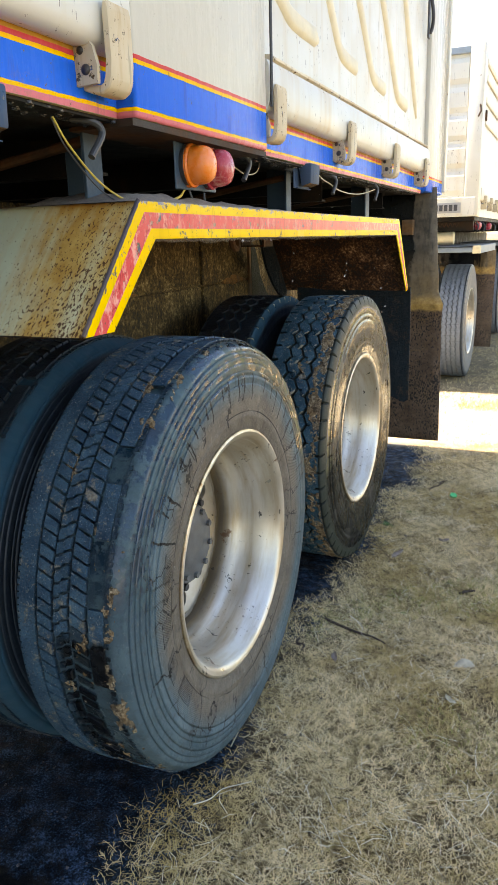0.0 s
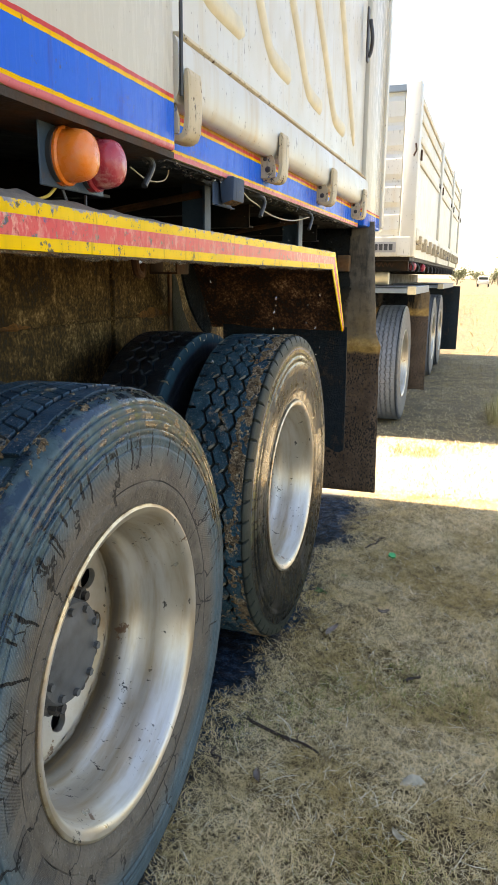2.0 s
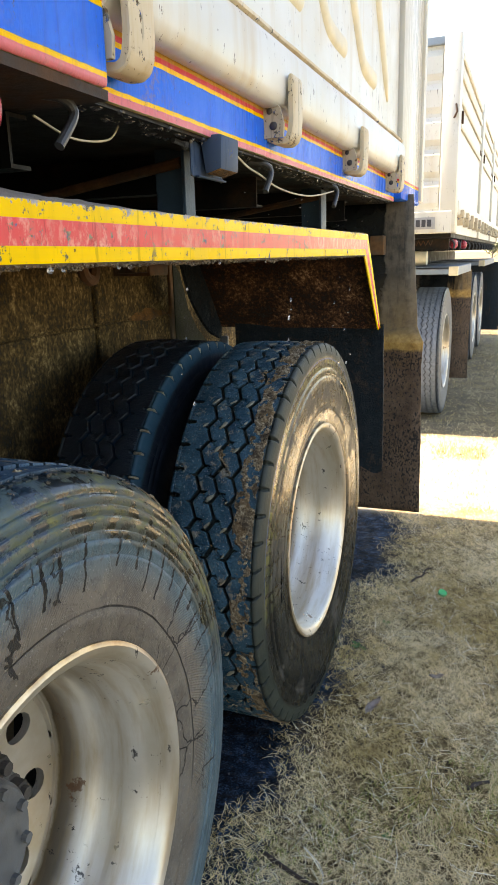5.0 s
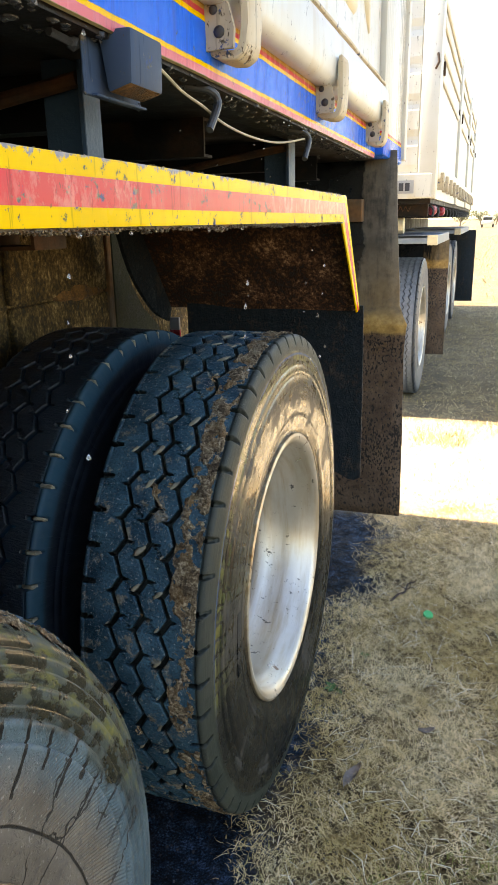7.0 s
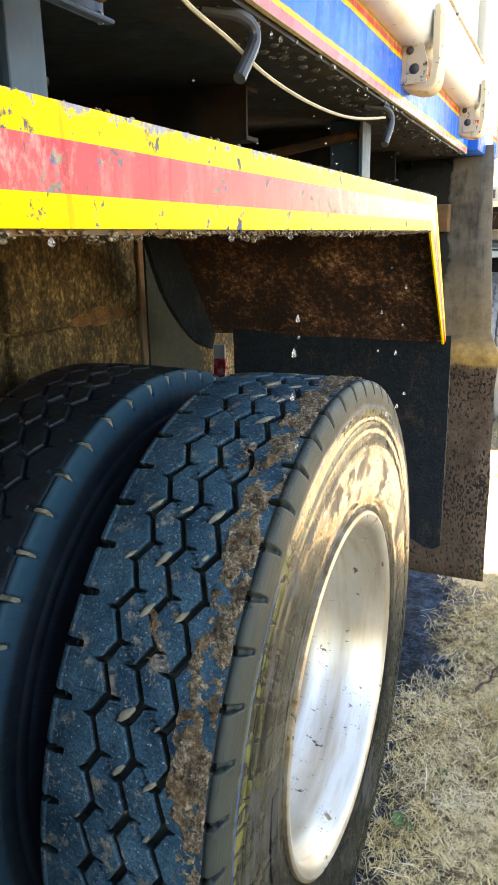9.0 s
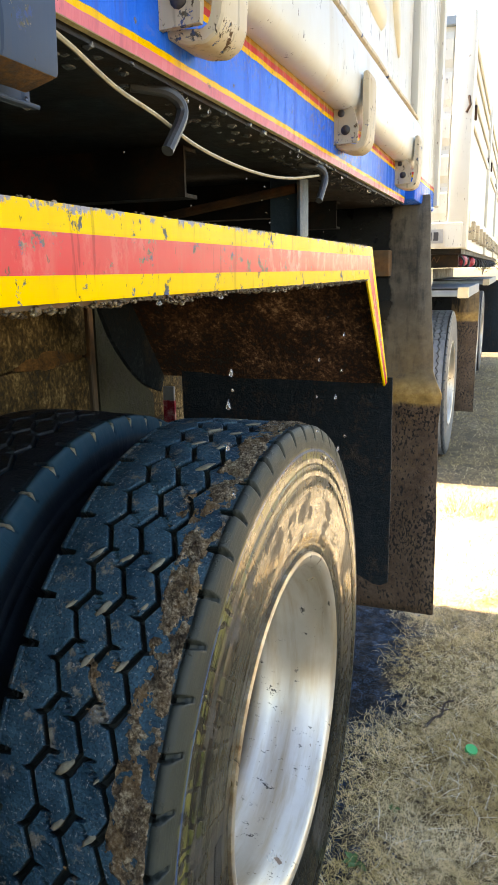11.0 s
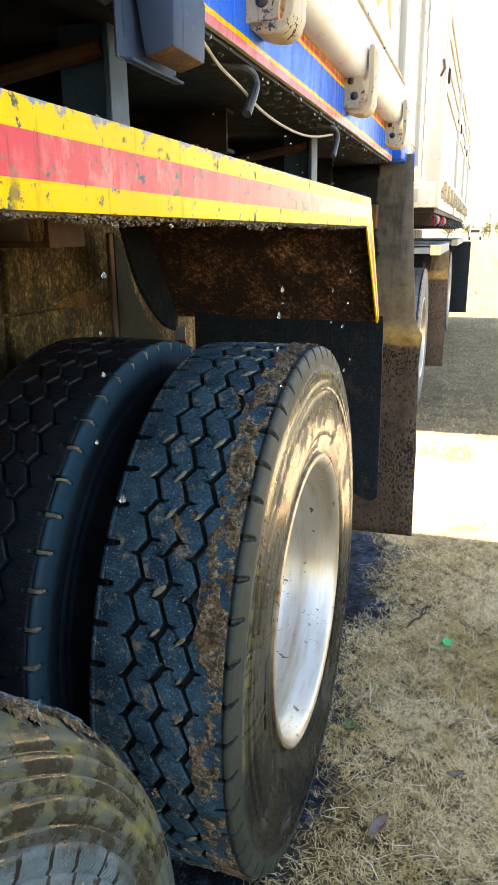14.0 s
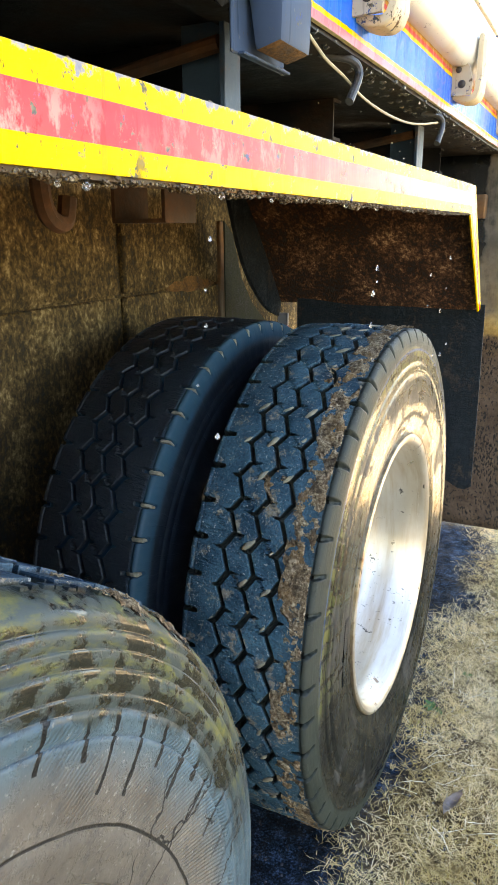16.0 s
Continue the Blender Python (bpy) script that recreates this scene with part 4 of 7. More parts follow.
def finish(name, bm, material, smooth=False):
    me = bpy.data.meshes.new(name)
    bmesh.ops.recalc_face_normals(bm, faces=bm.faces)
    bm.to_mesh(me)
    bm.free()
    for mat in material if isinstance(material, (list, tuple)) else [material]:
        me.materials.append(mat)
    if smooth:
        me.polygons.foreach_set("use_smooth", [True] * len(me.polygons))
        if smooth != "all":
            me.set_sharp_from_angle(angle=radians(35))
    return me


def part(name, bm, material, parent, label="", smooth=False, kind="", local=False):
    """One mesh under a thing or part. local: the mesh is in its parent's own coordinates, else in the world's."""
    me = bm if isinstance(bm, bpy.types.Mesh) else finish(name, bm, material, smooth)
    ob = new(name, me)
    ob.parent = parent
    if not local:
        if parent.parent is None:
            ob.matrix_parent_inverse = Matrix.Translation(-parent.location)
    return tagged(ob, label, kind=kind)


def solo(name, bm, material, label, category, smooth=False, kind="", group=""):
    return tagged(new(name, finish(name, bm, material, smooth)), label, category, group, kind)


def add_box(bm, x0, x1, y0, y1, z0, z1, bevel=0.0, m=None, seg=1):
    vs = [bm.verts.new((x, y, z)) for x in (x0, x1) for y in (y0, y1) for z in (z0, z1)]
    fs = [bm.faces.new([vs[i] for i in f]) for f in ((0, 1, 3, 2), (4, 6, 7, 5), (0, 4, 5, 1), (2, 3, 7, 6), (0, 2, 6, 4), (1, 5, 7, 3))]
    if bevel:
        es = list({e for f in fs for e in f.edges})
        out = bmesh.ops.bevel(bm, geom=es, offset=bevel, segments=seg, affect="EDGES", profile=0.5)
        vs = list({v for f in out["faces"] for v in f.verts} | {v for v in vs if v.is_valid})
    if m is not None:
        bmesh.ops.transform(bm, matrix=m, verts=[v for v in vs if v.is_valid])
    return vs


def box_bm(*a, **k):
    bm = bmesh.new()
    add_box(bm, *a, **k)
    return bm


def add_tube(bm, pts, r, n=8, taper=None, caps=True):
    """A round bar along points."""
    pts = [Vector(p) for p in pts]
    rings = []
    for i, p in enumerate(pts):
        d = (pts[min(i + 1, len(pts) - 1)] - pts[max(i - 1, 0)]).normalized()
        u = d.orthogonal().normalized() if i == 0 else (u - d * u.dot(d)).normalized()
        v = d.cross(u)
        rr = r if taper is None else r * (1 + (taper - 1) * i / (len(pts) - 1))
        rings.append([bm.verts.new(p + rr * (math.cos(k * math.tau / n) * u + math.sin(k * math.tau / n) * v)) for k in range(n)])
    for a, b in zip(rings, rings[1:]):
        for k in range(n):
            bm.faces.new((a[k], a[(k + 1) % n], b[(k + 1) % n], b[k]))
    if caps:
        bm.faces.new(rings[0][::-1])
        bm.faces.new(rings[-1])
    return bm


def curve_pts(ctrl, steps=8):
    """A smooth line through points (Catmull-Rom)."""
    c = [Vector(p) for p in ctrl]
    c = [2 * c[0] - c[1]] + c + [2 * c[-1] - c[-2]]
    out = []
    for i in range(1, len(c) - 2):
        for s in range(steps):
            t = s / steps
            a, b, d, e = c[i - 1], c[i], c[i + 1], c[i + 2]
            out.append(0.5 * ((2 * b) + (d - a) * t + (2 * a - 5 * b + 4 * d - e) * t * t + (3 * b - a - 3 * d + e) * t ** 3))
    return out + [c[-2]]


def sweep(bm, outline, y0, y1, closed=True, steps=1, mi=0):
    """An outline of (x, z) drawn along y."""
    rings = []
    for s in range(steps + 1):
        y = y0 + (y1 - y0) * s / steps
        rings.append([bm.verts.new((x, y, z)) for x, z in outline])
    n = len(outline)
    for a, b in zip(rings, rings[1:]):
        for k in range(n if closed else n - 1):
            bm.faces.new((a[k], a[(k + 1) % n], b[(k + 1) % n], b[k])).material_index = mi
    if closed:
        bm.faces.new(rings[0][::-1]).material_index = mi
        bm.faces.new(rings[-1]).material_index = mi


def thick(line, t):
    """A closed outline round an open line of 2D points."""
    pts = [Vector(p) for p in line]
    left, right = [], []
    for i, p in enumerate(pts):
        d = (pts[min(i + 1, len(pts) - 1)] - pts[max(i - 1, 0)]).normalized()
        nrm = Vector((-d.y, d.x))
        left.append(p + nrm * t / 2)
        right.append(p - nrm * t / 2)
    return [tuple(p) for p in left + right[::-1]]


def lathe(bm, prof, n=96, flat=None, a0=0.0, a1=math.tau):
    """Turns (x, r) round the x axis; flat: the lowest z that is allowed."""
    full = abs(a1 - a0 - math.tau) < 1e-6
    rings = []
    for k in range(n if full else n + 1):
        a = a0 + (a1 - a0) * k / n
        rings.append([bm.verts.new((x, r * math.cos(a), r * math.sin(a) if flat is None else max(flat, r * math.sin(a)))) for x, r in prof])
    for k in range(n):
        p, q = rings[k], rings[(k + 1) % len(rings)]
        for i in range(len(prof) - 1):
            bm.faces.new((p[i], p[i + 1], q[i + 1], q[i]))


def ball(bm, at, r, sub=1, squash=(1, 1, 1)):
    m = Matrix.Translation(at) @ Matrix.Diagonal((r * squash[0], r * squash[1], r * squash[2], 1))
    return bmesh.ops.create_icosphere(bm, subdivisions=sub, radius=1, matrix=m)["verts"]


rng = random.Random(7)

# ---- ground ----
def gz(y):
    """Height of the ground: it falls a little along the truck."""
    return 0.026 - 0.0125 * min(max(y, -1.0), 4.2)


def ground():
    """One sheet, finer near the truck, that reaches the horizon."""
    bm = bmesh.new()
    xs = sorted({-900, -300, -80, -20, *[round(-6 + 0.25 * i, 3) for i in range(41)], 12, 40, 120, 400, 1500})
    ys = sorted({-300, -60, -15, *[round(-3 + 0.25 * i, 3) for i in range(73)], 22, 35, 60, 120, 300, 900, 2500})
    grid = [[bm.verts.new((x, y, gz(y) + (0.0022 * noise.noise((x * 0.9, y * 0.9, 0)) + 0.0015 * noise.noise((x * 3, y * 3, 4)) if abs(x) < 9 and -3 < y < 15 else 0.0))) for x in xs] for y in ys]
    for a, b in zip(grid, grid[1:]):
        for i in range(len(xs) - 1):
            bm.faces.new((a[i], a[i + 1], b[i + 1], b[i]))
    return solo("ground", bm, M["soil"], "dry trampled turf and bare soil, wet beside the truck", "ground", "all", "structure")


ground()


# ---- wheels ----
R = 0.53
FLAT = -(R - 0.004)
WALL = 0.42                     # how far the wall bulges past the rim
PITCHES = 54


def tyre_profile(drop, stepped=False):
    """Half-open tyre section (x, r) from the outer bead over the tread to the inner bead. x = 0 is the rim's outer edge."""
    half = [(-0.020, 0.290), (-0.004, 0.297), (0.004, 0.306), (0.009, 0.315), (0.0105, 0.3165), (0.0105, 0.320), (0.0125, 0.322), (0.019, 0.338), (0.0225, 0.3445),
            (0.0205, 0.3465), (0.0245, 0.358), (0.0285, 0.380), (0.0300, 0.400), (0.0295, 0.420), (0.0278, 0.4345), (0.0255, 0.4355), (0.0250, 0.4410),
            (0.0268, 0.4420), (0.0245, 0.4560), (0.0220, 0.4570), (0.0212, 0.4620), (0.0222, 0.4630), (0.0190, 0.4780), (0.0150, 0.4920), (0.0080, 0.5050), (-0.004, R - drop - 0.003), (-0.020, R - drop)]
    mid = -0.115
    if stepped:
        # hoops that step down from the shoulder to the flat wall
        base = [(0.0300, 0.415), (0.0290, 0.432), (0.0265, 0.449), (0.0225, 0.465), (0.0160, 0.481), (0.0060, 0.497), (-0.006, 0.509), (-0.022, 0.518), (-0.036, 0.5215)]
        rr, xx = [p[1] for p in base], [p[0] for p in base]
        lines = (0.4220, 0.4420, 0.4530, 0.4715, 0.4850, 0.4990)
        radii = sorted([(r, 0.0) for r in rr] + [(0.5 * (a + b), 0.0004) for a, b in zip(lines, lines[1:])] + [(l + d, o) for l in lines for d, o in ((-0.0022, 0.0006), (-0.0009, -0.0040), (0.0010, -0.0040), (0.0024, 0.0002))])
        half = half[:13] + [(float(np.interp(r, rr, xx)) + o, r + o * 0.5) for r, o in radii] + [(-0.05, R - drop)]
    half = [(x if x < 0 else x * WALL, r) for x, r in half]
    return half + [(mid, R - drop + 0.003)] + [(2 * mid - x, r) for x, r in half[::-1]]


def block(bm, poly, top, base, lean=0.002):
    """A tread block: poly of (angle, x), from radius base up to radius top, its walls leaning in."""
    ca = sum(p[0] for p in poly) / len(poly)
    cx = sum(p[1] for p in poly) / len(poly)

    def at(a, x, r):
        return (x, r * math.cos(a), max(FLAT - 0.001, r * math.sin(a)))

    low = [bm.verts.new(at(a, x, base - 0.004)) for a, x in poly]
    edge = [bm.verts.new(at(a, x, top - 0.0015)) for a, x in poly]
    k = 1 - lean / 0.09
    high = [bm.verts.new(at(ca + (a - ca) * k, cx + (x - cx) * k, top)) for a, x in poly]
    n = len(poly)
    for lo, hi in ((low, edge), (edge, high)):
        for i in range(n):
            bm.faces.new((lo[i], lo[(i + 1) % n], hi[(i + 1) % n], hi[i]))
    bm.faces.new(high)


def zigzag(u):
    """Sideways place of a tread groove at the part u of a pitch, -1 to 1: a short slanting run and a long one back."""
    return 1 - 2 * u / 0.40 if u < 0.40 else -1 + 2 * (u - 0.40) / 0.60


def hex_tread(seed, pitches=54, per=26):
    """Four ribs parted by three zigzag grooves in step, with short cuts at the bends and open slots at both shoulders."""
    rg = random.Random(seed)
    bm = bmesh.new()
    mid, amp = -0.115, 0.0082
    n = pitches * per
    grooves = [mid - 0.047, mid, mid + 0.047]
    borders = [None] + grooves + [None]
    jit = [[rg.uniform(-0.0016, 0.0016) for _ in range(pitches)] for _ in range(5)]
    low = [[rg.uniform(0.0, 0.0016) for _ in range(pitches)] for _ in range(4)]

    def edge(b, k, side):
        """x of a rib's edge at groove b; side: -1 for the rib left of it."""
        p, u = divmod(k / per, 1.0)
        p = int(p) % pitches
        if borders[b] is None:
            s = -1 if b == 0 else 1
            d = abs(((u + (0.5 if b == 0 else 0.0)) % 1.0) - 0.70)
            return mid + s * (0.1065 - (0.018 if d < 0.075 else 0.0))
        x = borders[b] + amp * zigzag(u) + jit[b][p]
        half = 0.0062 if u < 0.40 else 0.0040
        x += side * (half + 0.0007 * noise.noise((k * 0.9, b * 7.0, side)))
        if side > 0 and (u < 0.055 or u > 0.985):
            x += 0.0075
        if side < 0 and 0.375 < u < 0.445:
            x -= 0.0075
        return x

    for rib in range(4):
        rings = []
        for k in range(n):
            a = (k / per - 0.2) * math.tau / pitches
            x0, x1 = edge(rib, k, 1), edge(rib + 1, k, -1)
            p, u = divmod(k / per, 1.0)
            top = R - low[rib][int(p) % pitches]
            w = x1 - x0
            row = []
            for f, x, d in ((0, x0 - 0.0012, 0.022), (1, x0, 0.0024), (2, x0 + 0.0018, 0.0003), (3, x0 + w * 0.28, 0.0), (3, x0 + w * 0.50, 0.0), (3, x0 + w * 0.72, 0.0), (2, x1 - 0.0018, 0.0003), (1, x1, 0.0024), (0, x1 + 0.0012, 0.022)):
                across = (x - x0) / w
                crown = 0.0030 * min(1.0, abs(x - mid) / 0.10) ** 2
                wear = 0.0008 * noise.noise((a * 60, x * 160, rib)) + 0.0007 * noise.noise((a * 190, x * 420, rib + 5)) if f else 0.0
                if f and rib in (1, 2) and abs((u - 0.41 * across + 0.5) % 1.0 - 0.5) < 0.026:
                    wear -= 0.0030 + 0.0050 * abs(across - 0.5)
                rr = top - d - crown + wear - (0.0022 * max(0.0, noise.noise((a * 110, x * 90, 3))) if f == 1 else 0.0)
                row.append(bm.verts.new((x, rr * math.cos(a), max(FLAT - 0.001, rr * math.sin(a)))))
            rings.append(row)
        for i in range(n):
            p, q = rings[i], rings[(i + 1) % n]
            for j in range(8):
                bm.faces.new((p[j], p[j + 1], q[j + 1], q[j]))
    return bm


def edge_mud(seed, pitches=54):
    """Pale lumps of mud left on the slanting edges of the blocks."""
    rg = random.Random(seed)
    bm = bmesh.new()
    step = math.tau / pitches
    for g, chance, size in ((-0.162, 0.25, 0.7), (-0.115, 0.65, 0.9), (-0.068, 0.80, 1.15)):
        for p in range(pitches):
            if rg.random() > chance:
                continue
            u = rg.uniform(0.16, 0.34)
            a = (p + u - 0.2) * step
            x = g + 0.0082 * zigzag(u) - 0.0085
            s = size * rg.uniform(0.35, 1.35)
            tilt = Matrix.Rotation(radians(40 + rg.uniform(-12, 12)), 3, "Z")
            for v in ball(bm, (0, 0, 0), 1.0, 2):
                q = v.co * (1 + 0.55 * noise.noise(v.co * 1.6 + Vector((p * 1.7, g * 90, 0))) + 0.35 * noise.noise(v.co * 4.5 + Vector((p, 3, 0))))
                q = tilt @ Vector((q.x * 0.0042 * s, q.y * 0.0125 * s, q.z * 0.0015))
                rr = R - 0.0012 + q.z - 0.0030 * min(1.0, abs(x + 0.115) / 0.10) ** 2
                aa = a + q.y / R
                v.co = Vector((x + q.x, rr * math.cos(aa), max(FLAT, rr * math.sin(aa))))
    return bm


def shoulder_mesh(side, pitches=54, per=48, slot=0.085):
    """Smooth rounded tyre shoulder with one short slot to a pitch."""
    prof = [(-0.0090, R - 0.016), (-0.0088, R - 0.0035), (-0.003, R - 0.0040), (0.0012, R - 0.0062), (0.0048, R - 0.0096), (0.0082, R - 0.0134), (0.0114, R - 0.0175), (0.0142, R - 0.0220), (0.0164, R - 0.0268),
            (0.0184, R - 0.0325), (0.0201, R - 0.0390), (0.0213, R - 0.0450), (0.0204, R - 0.0560)]
    verts, faces = [], []
    n, m = pitches * per, len(prof)
    for k in range(n):
        a = k * math.tau / n
        for i, (x, r) in enumerate(prof):
            u = ((k + (per // 2 if side < 0 else 0)) % per) / per - 0.5 + 0.012 * (i - 3)
            w = slot * (1.0 if i < 5 else 0.8)
            depth = (0.015 if i < 6 else 0.009) * max(0.0, 1 - (u / w) ** 6) if 1 <= i <= 7 and abs(u) < w else 0.0
            dx, dr = depth * (0.55 if i > 2 else 0.25), depth * 0.9
            xx = x - dx + 0.0006 * noise.noise((a * 30, i, 0))
            rr = r - dr
            xx = xx if xx < 0 else xx * WALL
            if side < 0:
                xx = -0.230 - xx
            verts.append((xx, rr * math.cos(a), max(FLAT, rr * math.sin(a))))
    for k in range(n):
        for i in range(m - 1):
            f = (k * m + i, k * m + i + 1, ((k + 1) % n) * m + i + 1, ((k + 1) % n) * m + i)
            faces.append(f if side > 0 else f[::-1])
    me = bpy.data.meshes.new("shoulder")
    me.from_pydata(verts, [], faces)
    me.polygons.foreach_set("use_smooth", [True] * len(faces))
    return me


def mud_crust(w, kind, turn, seed, x0, x1, thr, lift, pitch_bias=0.0, fall=0.0):
    """A crust of grainy mud pressed onto the tread: only its patches are kept."""
    na, nx = 1500, max(6, int((x1 - x0) / 0.0021))
    verts, faces, keep = [], [], {}

    def height(k, i):
        a, x = k * math.tau / na, x0 + (x1 - x0) * i / nx
        ca, sa = math.cos(a), math.sin(a)
        u = i / nx
        v = 0.75 * noise.noise((ca * 4.3, sa * 4.3, x * 20 + seed)) + 0.65 * noise.noise((ca * 16, sa * 16, x * 45)) + 0.5 * noise.noise((ca * 48, sa * 48, x * 90 + seed))
        v -= 1.3 * max(0.0, abs(u - 0.55) - 0.30)
        if pitch_bias:
            ph = (a * PITCHES / math.tau - 0.5) % 1.0
            v += pitch_bias * (1.7 * math.exp(-((ph - 0.30 - 0.25 * u) / 0.10) ** 2) - 0.6)
        v -= thr
        if v <= -0.03 or sa < -0.93:
            return None
        g = noise.noise((ca * 210, sa * 210, x * 400)) + 0.8 * noise.noise((ca * 420, sa * 420, x * 800))
        return lift + min(0.0042, 0.008 * v) + 0.0021 * g + 0.0018 * noise.noise((ca * 60, sa * 60, x * 120))
    for k in range(na):
        for i in range(nx + 1):
            h = height(k, i)
            if h is not None:
                a = k * math.tau / na
                keep[(k, i)] = len(verts)
                r = R + h
                if fall:
                    x = x0 + (x1 - x0) * i / nx
                    r -= fall * float(np.interp(x, [-0.075, -0.036, -0.022, -0.006, 0.006], [0.0, 0.0065, 0.0105, 0.0195, 0.0315]))
                verts.append((x0 + (x1 - x0) * i / nx, r * math.cos(a), max(FLAT, r * math.sin(a))))
    for k in range(na):
        for i in range(nx):
            q = [(k, i), (k, i + 1), ((k + 1) % na, i + 1), ((k + 1) % na, i)]
            if all(c in keep for c in q):
                faces.append([keep[c] for c in q])
    me = bpy.data.meshes.new("tread_mud")
    me.from_pydata(verts, [], faces)
    me.materials.append(M["tread_mud"])
    o = new("tread_mud", me)
    o.parent = w
    o.matrix_parent_inverse = Matrix.Rotation(radians(-turn), 4, "X") @ GROW[kind]
    tagged(o, "grainy brown mud crusted on the tread", kind="stuff")


def zig_tread(seed, pitches=64):
    """Five ribs parted by narrow zigzag grooves."""
    rg = random.Random(seed)
    bm = bmesh.new()
    step = math.tau / pitches
    edges = [-0.222, -0.179, -0.136, -0.094, -0.051, -0.008]
    for n, (e0, e1) in enumerate(zip(edges, edges[1:])):
        z0, z1 = (0.0 if n == 0 else 0.0085), (0.0 if n == 4 else 0.0085)
        for k in range(pitches):
            c = k * step
            L = step * 0.5 * 0.985
            g = 0.0048
            block(bm, [(c - L, e0 + g - z0), (c, e0 + g + z0), (c + L, e0 + g - z0), (c + L, e1 - g - z1), (c, e1 - g + z1), (c - L, e1 - g - z1)], R - rg.uniform(0, 0.001), R - 0.016, 0.002)
    return bm


def rib_tread(seed, pitches=124):
    """Worn tread: a plain outer rib, three rows of low blocks parted by thin cuts, a torn rib and a toothed edge."""
    rg = random.Random(seed)
    bm = bmesh.new()
    step = math.tau / pitches
    rows = [(-0.191, -0.158), (-0.1515, -0.119), (-0.1125, -0.078)]
    for n, (x0, x1) in enumerate(rows):
        for k in range(pitches):
            c = (k + 0.33 * n) * step
            L = step * 0.5 * rg.uniform(0.76, 0.85)
            skew = step * (-0.55 if n == 1 else 0.50)
            top = R - rg.uniform(0, 0.0016)
            deg = math.degrees(c) % 360
            if n >= 1 and 176 < deg < 236 and rg.random() < 0.8:
                top -= rg.uniform(0.003, 0.007)
                L *= rg.uniform(0.6, 1.0)
            j = [rg.uniform(-0.0012, 0.0012) for _ in range(4)]
            xm = (x0 + x1) / 2
            if n == 1:
                block(bm, [(c - L - skew / 2, x0 + j[0]), (c + L - skew / 2, x0 + j[1]), (c + L - skew * 0.2, xm - 0.002), (c + L + skew * 0.2, xm + 0.002), (c + L + skew / 2, x1 + j[2]), (c - L + skew / 2, x1 + j[3]), (c - L + skew * 0.2, xm + 0.002), (c - L - skew * 0.2, xm - 0.002)], top, R - 0.014, 0.003)
            else:
                block(bm, [(c - L - skew / 2, x0 + j[0]), (c + L - skew / 2, x0 + j[1]), (c + L + skew / 2, x1 + j[2]), (c - L + skew / 2, x1 + j[3])], top, R - 0.014, 0.003)
    # plain rib on the far side with a finely toothed edge
    fine = pitches * 2
    for k in range(fine):
        c = k * math.tau / fine
        L = math.tau / fine * 0.5
        block(bm, [(c - L, -0.234), (c + L, -0.234), (c + L, -0.197), (c - L, -0.197)], R - 0.001 - rg.uniform(0, 0.0006), R - 0.012, 0.0006)
        block(bm, [(c - L * 0.8, -0.241), (c + L * 0.8, -0.241), (c + L * 0.8, -0.2345), (c - L * 0.8, -0.2345)], R - 0.003 - rg.uniform(0, 0.001), R - 0.014, 0.001)
    # torn rib: chunks are missing from it
    for k in range(pitches):
        c = k * step
        deg = math.degrees(c) % 360
        gone = noise.noise((math.cos(c) * 3.6, math.sin(c) * 3.6, seed)) > (0.12 if 75 < deg < 170 else 0.36) or 186 < deg < 232
        if gone and rg.random() < 0.9:
            continue
        L = step * 0.5 * 1.0
        j = [rg.uniform(-0.002, 0.002) for _ in range(4)]
        block(bm, [(c - L, -0.070 + j[0] * 0.4), (c + L, -0.070 + j[1] * 0.4), (c + L, -0.037 + j[2]), (c - L, -0.037 + j[3])], R - 0.0025 - rg.uniform(0, 0.0018), R - 0.016, 0.0012)
    # toothed edge beside it
    for k in range(fine):
        c = (k + 0.2) * math.tau / fine
        L = math.tau / fine * 0.5 * rg.uniform(0.65, 0.85)
        if rg.random() < 0.12:
            continue
        block(bm, [(c - L, -0.036 + rg.uniform(-0.002, 0.001)), (c + L, -0.036), (c + L * 0.95, -0.027 + rg.uniform(-0.002, 0.002)), (c - L * 0.9, -0.027 + rg.uniform(-0.003, 0.002))], R - 0.0066 - rg.uniform(0, 0.002), R - 0.018, 0.004)
    return bm


def hatch(bm, a0, a1, r0, r1, n, x_at, slant=0.0):
    """A patch of raised fine bars on the tyre wall."""
    for i in range(n):
        a = a0 + (a1 - a0) * (i + 0.5) / n
        w = (a1 - a0) / n * 0.30
        for s in (0,):
            q = [(a - w, r0), (a + w, r0), (a + w + slant, r1), (a - w + slant, r1)]
            lo = [bm.verts.new((x_at(r) - 0.001, r * math.cos(t), r * math.sin(t))) for t, r in q]
            hi = [bm.verts.new((x_at(r) + 0.0016, r * math.cos(t), r * math.sin(t))) for t, r in q]
            bm.faces.new(hi)
            for k in range(4):
                bm.faces.new((lo[k], lo[(k + 1) % 4], hi[(k + 1) % 4], hi[k]))


def wall_x(prof):
    pts = [(r, x) for x, r in prof[:22]]

    def at(r):
        return float(np.interp(r, [p[0] for p in pts], [p[1] for p in pts]))
    return at


